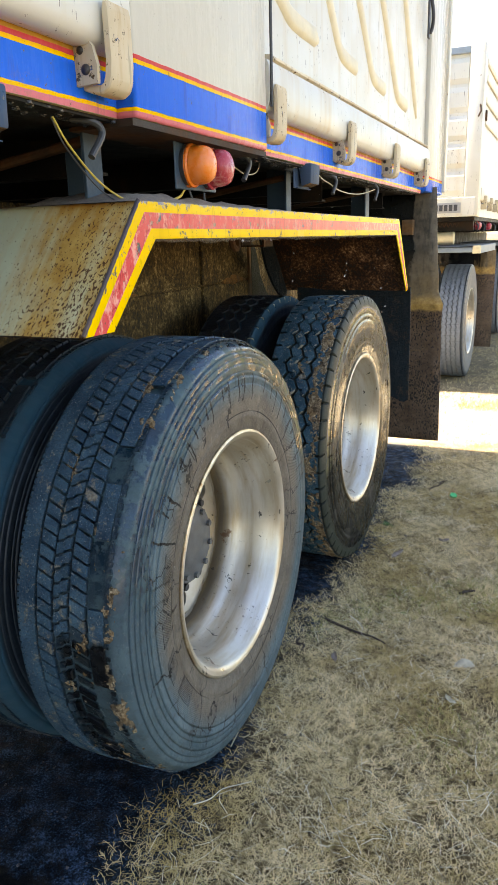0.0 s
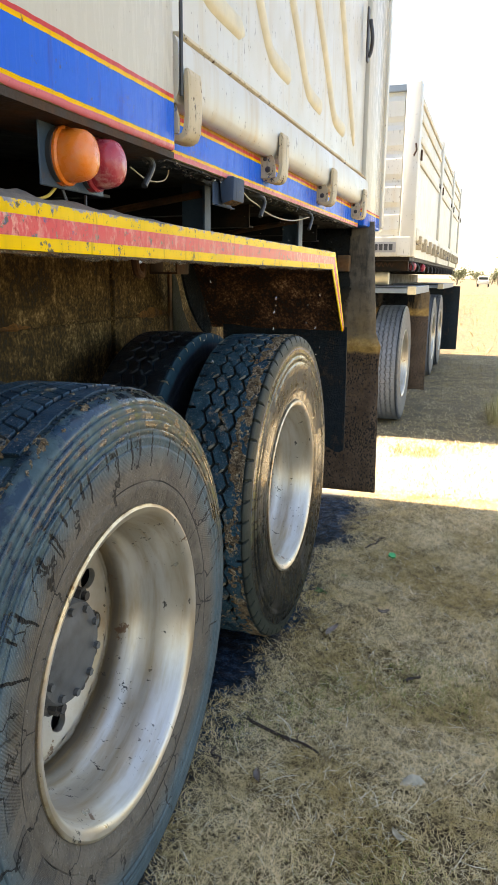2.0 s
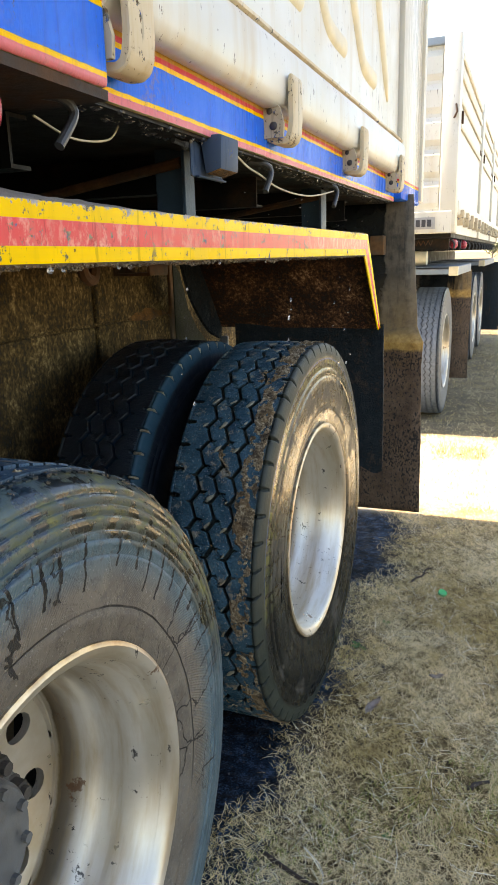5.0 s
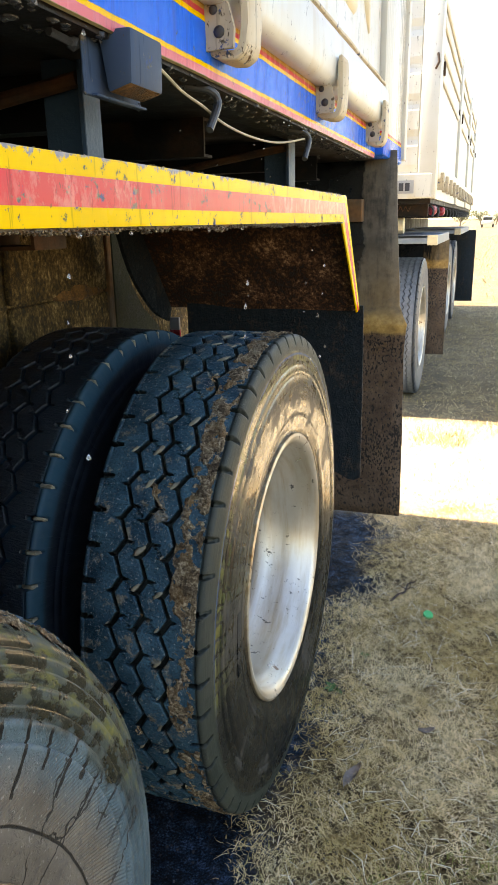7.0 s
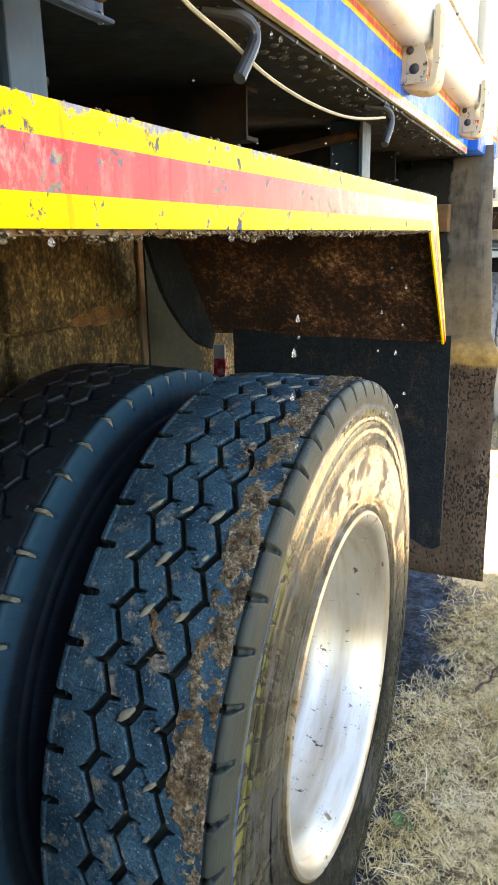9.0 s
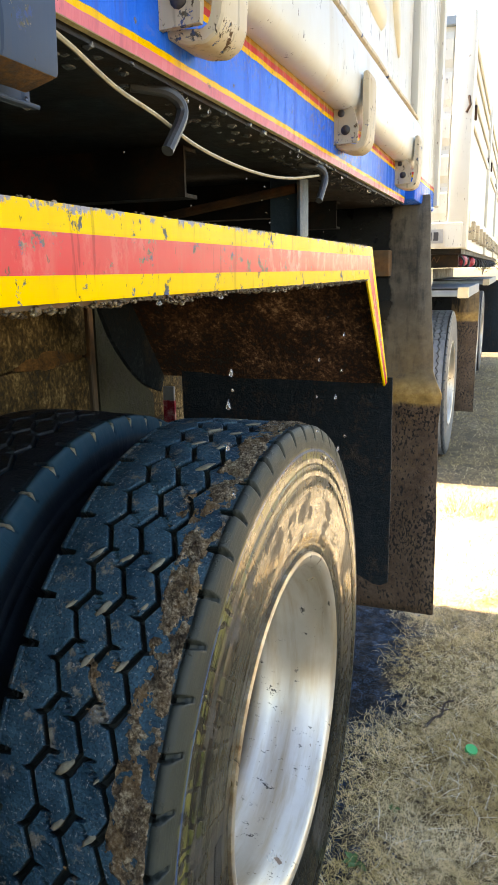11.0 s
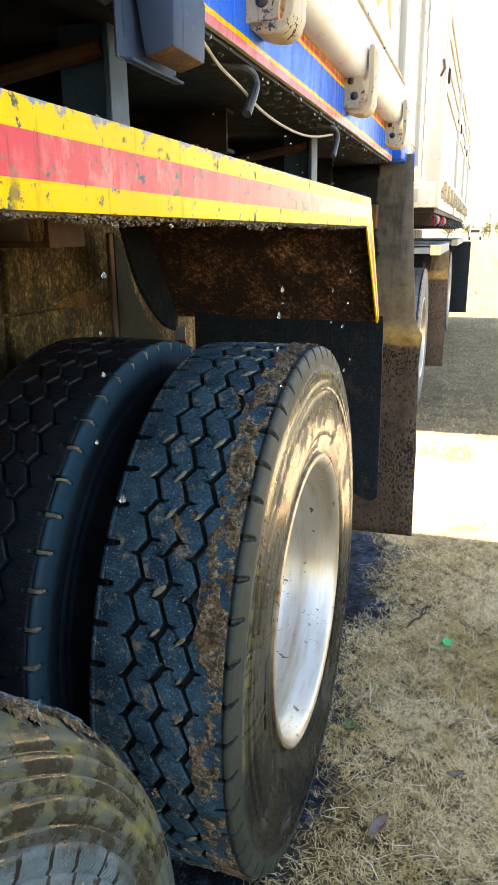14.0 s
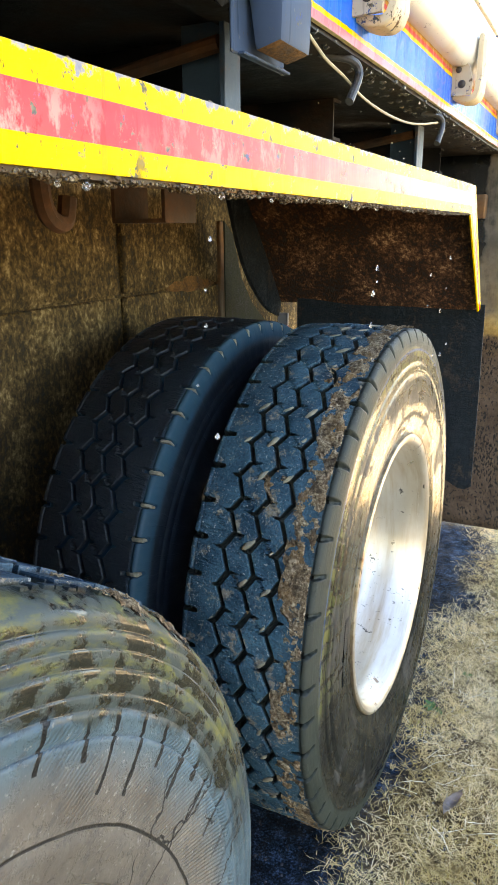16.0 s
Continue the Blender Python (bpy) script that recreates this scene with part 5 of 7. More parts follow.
def rim_mesh():
    """Rim, deep barrel and disc with its hand holes."""
    bm = bmesh.new()
    lathe(bm, [(-0.014, 0.285), (-0.010, 0.304), (-0.002, 0.3125), (0.006, 0.3120), (0.0085, 0.3060), (0.006, 0.2985), (0.002, 0.2925), (-0.006, 0.288), (-0.018, 0.284), (-0.030, 0.277), (-0.046, 0.2705),
               (-0.075, 0.266), (-0.098, 0.262), (-0.106, 0.256), (-0.112, 0.249), (-0.140, 0.2465), (-0.152, 0.2455), (-0.160, 0.2435), (-0.163, 0.2400), (-0.158, 0.2365), (-0.152, 0.2340), (-0.152, 0.226)], 96)
    # the back of the barrel
    lathe(bm, [(-0.163, 0.240), (-0.175, 0.262), (-0.225, 0.285), (-0.235, 0.300)], 96)
    for v in bm.verts:
        if v.co.x < -0.08:
            v.co.x -= 0.030 * min(1.0, (-0.08 - v.co.x) / 0.06)
    # disc: ten sectors, each with a round hole
    n, r0, r1, hr, hc = 10, 0.100, 0.226, 0.0245, 0.184

    def place(p):
        r = math.hypot(*p)
        return (-0.182 - 0.010 * min(1, (0.226 - r) / 0.05), p[0], p[1])
    for k in range(n):
        a0, a1 = k * math.tau / n, (k + 1) * math.tau / n
        ac = (a0 + a1) / 2
        border = []
        m = 6
        border += [(r1, a0 + (a1 - a0) * i / m) for i in range(m)]
        border += [(r1 + (r0 - r1) * i / m, a1) for i in range(m)]
        border += [(r0, a1 + (a0 - a1) * i / m) for i in range(m)]
        border += [(r0 + (r1 - r0) * i / m, a0) for i in range(m)]
        outer = [(r * math.cos(a), r * math.sin(a)) for r, a in border]
        cx, cy = hc * math.cos(ac), hc * math.sin(ac)
        hole = []
        for p in outer:
            d = Vector((p[0] - cx, p[1] - cy)).normalized()
            hole.append((cx + hr * d.x, cy + hr * d.y))
        vo = [bm.verts.new(place(p)) for p in outer]
        vi = [bm.verts.new(place(p)) for p in hole]
        vb = [bm.verts.new(Vector(place(p)) - Vector((0.014, 0, 0))) for p in hole]
        for i in range(len(vo)):
            j = (i + 1) % len(vo)
            bm.faces.new((vo[i], vo[j], vi[j], vi[i]))
            bm.faces.new((vi[i], vi[j], vb[j], vb[i]))
    bmesh.ops.remove_doubles(bm, verts=list(bm.verts), dist=0.0002)
    return bm


def hub_mesh():
    bm = bmesh.new()
    lathe(bm, [(-0.165, 0.135), (-0.148, 0.135), (-0.142, 0.130), (-0.140, 0.108), (-0.106, 0.104), (-0.100, 0.099), (-0.098, 0.070), (-0.095, 0.066), (-0.093, 0.030), (-0.0925, 0.0001)], 48)
    for k in range(10):
        a = (k + 0.3) * math.tau / 10
        add_tube(bm, [(-0.100, 0.088 * math.cos(a), 0.088 * math.sin(a)), (-0.090, 0.088 * math.cos(a), 0.088 * math.sin(a))], 0.008, 6)
    return bm


def nut_mesh():
    bm = bmesh.new()
    add_tube(bm, [(0, 0, 0), (0.005, 0, 0)], 0.021, 14)
    add_tube(bm, [(0.005, 0, 0), (0.024, 0, 0)], 0.0165, 6)
    add_tube(bm, [(0.024, 0, 0), (0.034, 0, 0)], 0.010, 8)
    return bm


RIM = finish("rim", rim_mesh(), M["rim"], True)
HUB = finish("hub", hub_mesh(), M["hub"], True)
NUT = finish("lug_nut", nut_mesh(), M["nut"])


def tyre_bm(drop, stepped):
    bm = bmesh.new()
    lathe(bm, tyre_profile(drop, stepped), 160, FLAT)
    return bm


TYRE = {}
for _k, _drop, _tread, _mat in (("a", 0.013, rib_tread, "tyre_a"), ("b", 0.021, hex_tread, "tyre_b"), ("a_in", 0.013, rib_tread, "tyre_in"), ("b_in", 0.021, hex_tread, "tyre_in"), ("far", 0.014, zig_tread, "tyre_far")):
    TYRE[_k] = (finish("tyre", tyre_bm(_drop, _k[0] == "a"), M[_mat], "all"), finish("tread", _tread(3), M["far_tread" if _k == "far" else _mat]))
SHOULDER = {}
for _k, _mat in (("b", "tyre_b"), ("b_in", "tyre_in"), ("far", "tyre_far")):
    SHOULDER[_k] = []
    for _s in (-1, 1):
        SHOULDER[_k].append(shoulder_mesh(_s, 54, 48 if _k == "b" else 32, 0.085))
        SHOULDER[_k][-1].materials.append(M[_mat])


GROW = {k: Matrix.Diagonal((1, g, g, 1)) for k, g in (("a", 1.015), ("b", 1.028), ("f", 1.0))}   # height of each kind of tyre


def wheel(parent, kind, at, turn=0.0, face=True, label="", marks=()):
    """A wheel under its vehicle: the rim, and on it the tyre, tread, hub and nuts."""
    off = Vector(at) - parent.location
    w = new("wheel", RIM)
    w.parent = parent
    w.location = off
    w.rotation_euler = (radians(turn), 0, 0)
    tagged(w, label)
    tyre, tread = TYRE[kind]
    un = Matrix.Rotation(radians(-turn), 4, "X") @ GROW[kind[0]]
    for nm, me, text in (("tyre", tyre, "grey dusty cracked tyre wall" if kind == "a" else "wet black tyre"), ("tread", tread, "worn ribbed tread" if kind[0] == "a" else "muddy block tread")):
        o = new(nm, me)
        o.parent = w
        o.matrix_parent_inverse = un
        tagged(o, text)
    for me in SHOULDER.get(kind, ()):
        o = new("shoulder", me)
        o.parent = w
        o.matrix_parent_inverse = un
        tagged(o, "smooth tyre shoulder with short slots")
    if face:
        h = new("hub", HUB)
        h.parent = w
        h.location.x = -0.030
        tagged(h, "grey hub with bolts")
        for k in range(10):
            o = new("lug_nut", NUT)
            o.parent = w
            a = (k + 0.5) * math.tau / 10 + math.tau / 20
            o.matrix_local = Matrix.Translation((-0.176, 0.118 * math.cos(a), 0.118 * math.sin(a)))
    if marks:
        at_x = wall_x(tyre_profile(0.01, kind[0] == "a"))
        for a0, a1, r0, r1, n, s in marks:
            bm = bmesh.new()
            hatch(bm, radians(a0), radians(a1), r0, r1, n, at_x, s)
            o = new("sidewall_marking", finish("sidewall_marking", bm, M["tyre_" + kind]))
            o.parent = w
            o.matrix_parent_inverse = un
            tagged(o, "raised hatched bars on the tyre wall", kind="stuff")
    return w


# ---- near truck ----
FX = -0.60                      # outer face of the fender
truck = thing("tipper_truck", (-1.8, 1.6, 0), "white tipper truck body with striped sill, wet after washing", "truck")
AX1, AX2 = (-0.600, 1.600, 0.543), (-0.636, 2.920, 0.533)
MARKS_A = [(206, 217, 0.352, 0.392, 26, 0.0), (190, 199, 0.360, 0.396, 22, 0.05), (176, 184, 0.360, 0.396, 20, 0.05), (160, 169, 0.358, 0.394, 22, -0.05)]
MARKS_B = [(168, 188, 0.350, 0.376, 34, 0.0)]
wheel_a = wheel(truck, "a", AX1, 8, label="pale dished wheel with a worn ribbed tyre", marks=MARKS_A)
mud_crust(wheel_a, "a", 8, 6, -0.062, -0.010, 0.36, -0.0012, 0.0, 1.0)
mud_crust(wheel_a, "a", 8, 12, -0.200, -0.034, 0.46, -0.0060)
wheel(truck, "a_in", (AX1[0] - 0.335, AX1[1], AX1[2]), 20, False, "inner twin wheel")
wheel_b = wheel(truck, "b", AX2, 31, label="pale dished wheel with a muddy block tyre", marks=MARKS_B)
mud_crust(wheel_b, "b", 31, 4, -0.060, -0.010, -0.30, -0.0040)
mud_crust(wheel_b, "b", 31, 2, -0.150, -0.060, 0.56, -0.0028)
_o = part("edge_mud", edge_mud(8), M["pale_clay"], wheel_b, "pale mud on the block edges", "all", "stuff", True)
_o.matrix_parent_inverse = Matrix.Rotation(radians(-31), 4, "X") @ GROW["b"]
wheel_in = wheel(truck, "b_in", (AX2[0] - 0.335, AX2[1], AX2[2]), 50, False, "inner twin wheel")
bm = bmesh.new()
_rg = random.Random(21)
for k in range(PITCHES):
    c = (k + 0.5) * math.tau / PITCHES
    h = _rg.uniform(0.006, 0.009)
    x0, x1 = _rg.uniform(-0.020, -0.015), _rg.uniform(0.002, 0.005)
    block(bm, [(c - h, x0), (c, x0 - 0.003), (c + h, x0), (c + h * 0.8, x1), (c, x1 + 0.002), (c - h * 0.8, x1)], R - _rg.uniform(0.0070, 0.0105), R - 0.020, 0.02)
slot_mud = part("slot_mud", bm, M["pale_clay"], wheel_in, "pale mud left in the shoulder slots", True, "stuff", True)
slot_mud.matrix_parent_inverse = Matrix.Rotation(radians(-50), 4, "X") @ GROW["b"]
for ax in (AX1, AX2):
    for dx, kd in ((-1.60, "a_in"), (-1.935, "b_in")):
        wheel(truck, kd, (ax[0] + dx, ax[1], ax[2]), 10, False, "inner twin wheel")
    part("axle", add_tube(bmesh.new(), [(-2.6, ax[1], ax[2]), (-0.75, ax[1], ax[2])], 0.075, 16), M["mud_chassis"], truck, "muddy axle beam", True)


def fender():
    """Angular mudguard over both axles with a painted edge."""
    line = [(1.046, 1.156), (1.240, 1.375), (3.392, 1.373), (3.636, 1.050)]
    inner = [(1.130, 1.156), (1.288, 1.309), (3.345, 1.307), (3.592, 1.046)]
    IX = -1.28
    # plates
    bm = bmesh.new()
    t = 0.005
    names = []
    for i, ((y0, z0), (y1, z1)) in enumerate(zip(line, line[1:])):
        d = Vector((y1 - y0, z1 - z0)).normalized()
        nrm = Vector((-d.y, d.x)) * -t
        n = 10
        rings = []
        for yy, zz in ((y0, z0), (y1, z1), (y1 + nrm.x, z1 + nrm.y), (y0 + nrm.x, z0 + nrm.y)):
            rings.append([bm.verts.new((FX - 0.004 + (IX - FX) * k / n, yy, zz + (0.003 * noise.noise((k * 0.7, yy, 2)) if 0 < k else 0))) for k in range(n + 1)])
        for a, b in zip(rings, rings[1:] + rings[:1]):
            for k in range(n):
                bm.faces.new((a[k], a[k + 1], b[k + 1], b[k])).material_index = 0 if a is rings[0] else 1
    fen = part("fender", bm, [M["cream"], M["mud_fender"]], truck, "cream steel mudguard with rust spots and a red and yellow edge")
    # painted edge: three lines that follow the mudguard's bends
    for name, f0, f1, mat, text in (("upper_stripe", 0.0, 0.29, "yellow", "yellow line"), ("middle_stripe", 0.29, 0.72, "red", "faded red line"), ("lower_stripe", 0.72, 1.0, "yellow", "yellow line")):
        bm = bmesh.new()
        pts = []
        for (a, b), (c, e) in zip(line, inner):
            pts.append(((a + (c - a) * f0, b + (e - b) * f0), (a + (c - a) * f1, b + (e - b) * f1)))
        fine = []
        for (p0, p1), (q0, q1) in zip(pts, pts[1:]):
            n = max(2, int(abs(q0[0] - p0[0]) / 0.06))
            fine += [tuple(tuple(u + (v - u) * s / n for u, v in zip(m0, m1)) for m0, m1 in ((p0, q0), (p1, q1))) for s in range(n)]
        fine.append(pts[-1])
        rows = []
        for k, (o, i) in enumerate(fine):
            w = 0.0015 * noise.noise((o[0] * 4, 0, 1))
            rows.append([bm.verts.new((FX + w, o[0], o[1])), bm.verts.new((FX + w, i[0], i[1])), bm.verts.new((FX - 0.004 + w, i[0], i[1])), bm.verts.new((FX - 0.004 + w, o[0], o[1]))])
        for a, b in zip(rows, rows[1:]):
            for k in range(4):
                bm.faces.new((a[k], a[(k + 1) % 4], b[(k + 1) % 4], b[k]))
        bm.faces.new(rows[0])
        bm.faces.new(rows[-1][::-1])
        part(name, bm, M[mat], fen, text)
    # chipped edge where the sloping end meets the painted face
    bm = bmesh.new()
    pts = [(FX - 0.003 + 0.0012 * noise.noise((k * 0.9, 0, 3)), line[0][0] + (line[1][0] - line[0][0]) * k / 40 + 0.0012 * noise.noise((k * 1.3, 5, 0)), line[0][1] + (line[1][1] - line[0][1]) * k / 40 + 0.001) for k in range(41)]
    add_tube(bm, pts, 0.0042, 7)
    part("chipped_edge", bm, M["dark_edge"], fen, "chipped dark edge", True)
    # folded lip under the edge
    bm = bmesh.new()
    add_box(bm, FX - 0.026, FX - 0.0045, 1.290, 3.345, 1.3045, 1.3085)
    part("folded_lip", bm, M["rusty_edge"], fen)
    # crusted grit along the lower and upper edges
    bm = bmesh.new()
    for _ in range(2600):
        y = rng.uniform(1.29, 3.35)
        heap = 0.6 + 0.9 * max(-0.4, noise.noise((y * 14, 0, 0)))
        r = rng.uniform(0.0007, 0.0024) * (0.7 + 0.5 * heap)
        ball(bm, (FX + 0.0012 - rng.uniform(0.0, 0.02), y, 1.3070 - rng.uniform(0.0, 0.0075) * heap), r, 1, (1, rng.uniform(0.8, 1.6), 0.9))
    for _ in range(260):
        y = rng.uniform(1.24, 3.35)
        r = rng.uniform(0.0006, 0.0016)
        ball(bm, (FX - rng.uniform(0.0, 0.012), y, 1.3748), r, 1, (1, rng.uniform(0.8, 2.5), 0.8))
    part("edge_grit", bm, M["grit"], fen, "wet grit crusted along the edge", True, "stuff")
    # heap of dried mud on the flat top
    bm = bmesh.new()
    nx, ny = 14, 44
    g = []
    for j in range(ny + 1):
        y = 1.215 + 1.0 * j / ny
        row = []
        for i in range(nx + 1):
            x = FX - 0.002 - 0.30 * i / nx
            e = min(1, i / 2.0) * min(1, (nx - i) / 3) * min(1, j / 4) * (1 - j / ny) ** 0.7
            row.append(bm.verts.new((x, y, 1.374 + e * (0.022 + 0.014 * noise.noise((x * 14, y * 14, 3)) + 0.006 * noise.noise((x * 60, y * 60, 1))))))
        g.append(row)
    for a, b in zip(g, g[1:]):
        for i in range(nx):
            bm.faces.new((a[i], a[i + 1], b[i + 1], b[i]))
    part("dried_mud", bm, M["dust_mud"], fen, "heap of dried grey mud", "all")
    # rubber skirt that hangs from the rear end
    bm = bmesh.new()
    n, mz = 30, 14
    front, back = [], []
    for j in range(mz + 1):
        f = j / mz
        z = 1.062 + (0.505 - 1.062) * f
        ra, rb = [], []
        for i in range(n + 1):
            u = i / n
            x = -0.588 + (-1.165 + 0.588) * u
            y = 3.628 + 0.012 * math.sin(f * 3 + u * 4) + 0.02 * f
            zz = z + (f ** 3) * (0.030 * max(0, 1 - u * 14) ** 2 - 0.035 * max(0, 1 - u * 5) + 0.030 * min(1, u * 5))
            ra.append(bm.verts.new((x, y, zz)))
            rb.append(bm.verts.new((x, y + 0.009, zz)))
        front.append(ra)
        back.append(rb)
    for s in (front, back):
        for a, b in zip(s, s[1:]):
            for i in range(n):
                bm.faces.new((a[i], a[i + 1], b[i + 1], b[i]))
    loop = lambda s: [r[0] for r in s] + s[-1][1:] + [r[-1] for r in s[-2::-1]] + s[0][-2:0:-1]  # noqa: E731
    A, B = loop(front), loop(back)
    for k in range(len(A)):
        bm.faces.new((A[k], A[(k + 1) % len(A)], B[(k + 1) % len(B)], B[k]))
    part("rubber_skirt", bm, M["flap_black"], fen, "black rubber skirt", True)
    # pipe stub and square socket under the flat top
    bm = bmesh.new()
    add_tube(bm, curve_pts([(-0.80, 2.052, 1.368), (-0.80, 2.054, 1.305), (-0.80, 2.066, 1.283), (-0.80, 2.086, 1.281), (-0.80, 2.094, 1.305)], 5), 0.010, 8)
    part("bent_bar", bm, M["dark_rust"], fen, "rusty bent bar", True)
    bm = bmesh.new()
    sweep(bm, [(-0.86, 1.368), (-0.86, 1.281), (-0.78, 1.281), (-0.78, 1.368), (-0.785, 1.368), (-0.785, 1.286), (-0.855, 1.286), (-0.855, 1.368)], 2.25, 2.325)
    part("square_socket", bm, M["dark_rust"], fen, "rusty square tube")
    return fen


fender()


# ---- truck: sill, posts, boards ----
def sill(y0, y1, x, zlow=1.507):
    """Striped sill rail with a folded lower lip."""
    bm = bmesh.new()
    prof = [(x - 0.10, 1.516), (x - 0.012, 1.514), (x - 0.004, 1.5095), (x, zlow + 0.004), (x + 0.001, zlow + 0.012), (x + 0.002, 1.56), (x, 1.632), (x - 0.006, 1.640), (x - 0.10, 1.640)]
    sweep(bm, prof, y0, y1, True, max(1, int((y1 - y0) / 0.1)))
    for v in bm.verts:
        v.co.x += 0.0015 * noise.noise((v.co.y * 5, v.co.z * 6, 0))
        v.co.z += 0.0012 * noise.noise((v.co.y * 9, 3, 0))
    return bm


part("sill", sill(-2.0, 1.235, -0.632), M["sill"], truck, "blue sill with yellow and red lines", True)
part("sill", sill(1.845, 4.03, -0.632), M["sill"], truck, "blue sill with yellow and red lines", True)

# proud post with rounded corners
bm = bmesh.new()
add_box(bm, -0.72, -0.594, 1.240, 1.838, 1.511, 2.75, 0.007, None, 3)
part("middle_post", bm, M["post"], truck, "white post with blue, yellow and red lines", True)
part("post_foot", box_bm(-0.735, -0.600, 1.236, 1.842, 1.4985, 1.5105), M["dark_rust"], truck, "rusty foot of the post")
bm = bmesh.new()
add_box(bm, -0.72, -0.602, 4.035, 4.535, 1.520, 2.75, 0.008, None, 2)
part("rear_post", bm, M["post_end"], truck, "white rear post", True)
bm = bmesh.new()
add_box(bm, -0.70, -0.588, 4.500, 4.560, 1.535, 2.75, 0.006, None, 2)
part("corner_edge", bm, M["white"], truck, "", True)


M["hook"] = wear_paint("worn_hook_paint", (0.64, 0.57, 0.43), 0.4, 0.75, (0.42, 0.26, 0.10), (0.12, 0.07, 0.04), 0.6)


def board(y0, y1, ribs):
    """Drop side: a rounded bottom rail, a flat skin and pressed ribs."""
    bm = bmesh.new()
    rail = [(-0.66, 1.606), (-0.618, 1.600), (-0.604, 1.602), (-0.595, 1.610), (-0.590, 1.624), (-0.588, 1.650), (-0.590, 1.705), (-0.596, 1.719), (-0.608, 1.726), (-0.66, 1.728)]
    sweep(bm, rail, y0, y1, True, max(1, int((y1 - y0) / 0.12)))
    for v in bm.verts:
        v.co.x += 0.0025 * noise.noise((v.co.y * 3, v.co.z * 3, 5))
    side = part("side_board", bm, M["white"], truck, "white drop side with a rounded bottom rail", True)
    bm = bmesh.new()
    ny, nz = max(2, int((y1 - y0) / 0.05)), 22
    g = [[bm.verts.new((-0.622 + 0.004 * noise.noise((y0 + (y1 - y0) * j / ny * 1.0, 1.72 + i * 0.05, 8)), y0 + (y1 - y0) * j / ny, 1.719 + (2.75 - 1.719) * i / nz)) for i in range(nz + 1)] for j in range(ny + 1)]
    for a, b in zip(g, g[1:]):
        for i in range(nz):
            bm.faces.new((a[i], a[i + 1], b[i + 1], b[i]))
    back = [bm.verts.new((-0.66, y, z)) for y, z in ((y0, 1.719), (y1, 1.719), (y1, 2.75), (y0, 2.75))]
    bm.faces.new(back)
    part("skin", bm, M["white"], side, "", "all")
    for pts in ribs:
        bm = bmesh.new()
        line = curve_pts([(-0.622, y, z) for y, z in pts], 6) if len(pts) > 2 else [Vector((-0.622, y, z)) for y, z in pts]
        prof = [(-0.030, -0.002), (-0.022, 0.006), (-0.010, 0.010), (0.010, 0.010), (0.022, 0.006), (0.030, -0.002)]
        rings = []
        for i, p in enumerate(line):
            d = (line[min(i + 1, len(line) - 1)] - line[max(i - 1, 0)]).normalized()
            w = Vector((0, -d.z, d.y))
            end = 0.35 if i in (0, len(line) - 1) else 1.0
            rings.append([bm.verts.new(p + w * (u * end) + Vector((h * end, 0, 0))) for u, h in prof])
        for a, b in zip(rings, rings[1:]):
            for k in range(len(prof) - 1):
                bm.faces.new((a[k], a[k + 1], b[k + 1], b[k]))
        for rr in (rings[0], rings[-1]):
            bm.faces.new(rr)
        part("pressed_rib", bm, M["rib"], side, "stained cream pressed rib", "all")
    bm = bmesh.new()
    prof = [(-0.640, 1.722), (-0.602, 1.722), (-0.594, 1.7265), (-0.5935, 1.732), (-0.603, 1.738), (-0.640, 1.740)]
    sweep(bm, prof, y0 + 0.04, y1 - 0.03, True, 30)
    for v in bm.verts:
        v.co.z += 0.004 * noise.noise((v.co.y * 7, 0, 2))
    part("seam", bm, M["hook"], side, "rusty welded seam", True)
    return side


L_RIBS = []
for k, y in enumerate((2.10, 2.53, 2.95, 3.37)):
    L_RIBS.append([(y - 0.78, 2.66), (y - 0.36, 2.24), (y - 0.12, 2.00), (y - 0.015, 1.893), (y + 0.06, 1.866), (y + 0.22, 1.860)])
L_RIBS[0] = [(1.89, 1.945), (2.02, 1.893), (2.10, 1.866), (2.32, 1.860)]
L_RIBS.append([(3.20, 2.66), (3.52, 2.22), (3.80, 1.84)])
near_board = board(1.848, 4.025, L_RIBS)
board(-2.0, 1.232, [])
bm = bmesh.new()
add_box(bm, -0.635, -0.612, 1.8385, 1.8475, 1.66, 2.75)
part("gap_strip", bm, M["bars"], truck, "dark gap beside the post")
bm = add_tube(bmesh.new(), curve_pts([(-0.585, 1.852, 2.74), (-0.585, 1.850, 1.70), (-0.590, 1.858, 1.665), (-0.600, 1.885, 1.655)], 6), 0.004, 6)
part("edge_seam", bm, M["rod"], truck, "dark rolled edge", True)
# latch at the top of the rear post
bm = bmesh.new()
add_box(bm, -0.602, -0.594, 3.90, 3.935, 2.20, 2.42, 0.003)
add_tube(bm, curve_pts([(-0.588, 3.915, 2.37), (-0.578, 3.918, 2.30), (-0.584, 3.93, 2.25), (-0.592, 3.925, 2.225)], 5), 0.008, 8)
part("latch", bm, M["bars"], truck, "dark steel side latch", True)


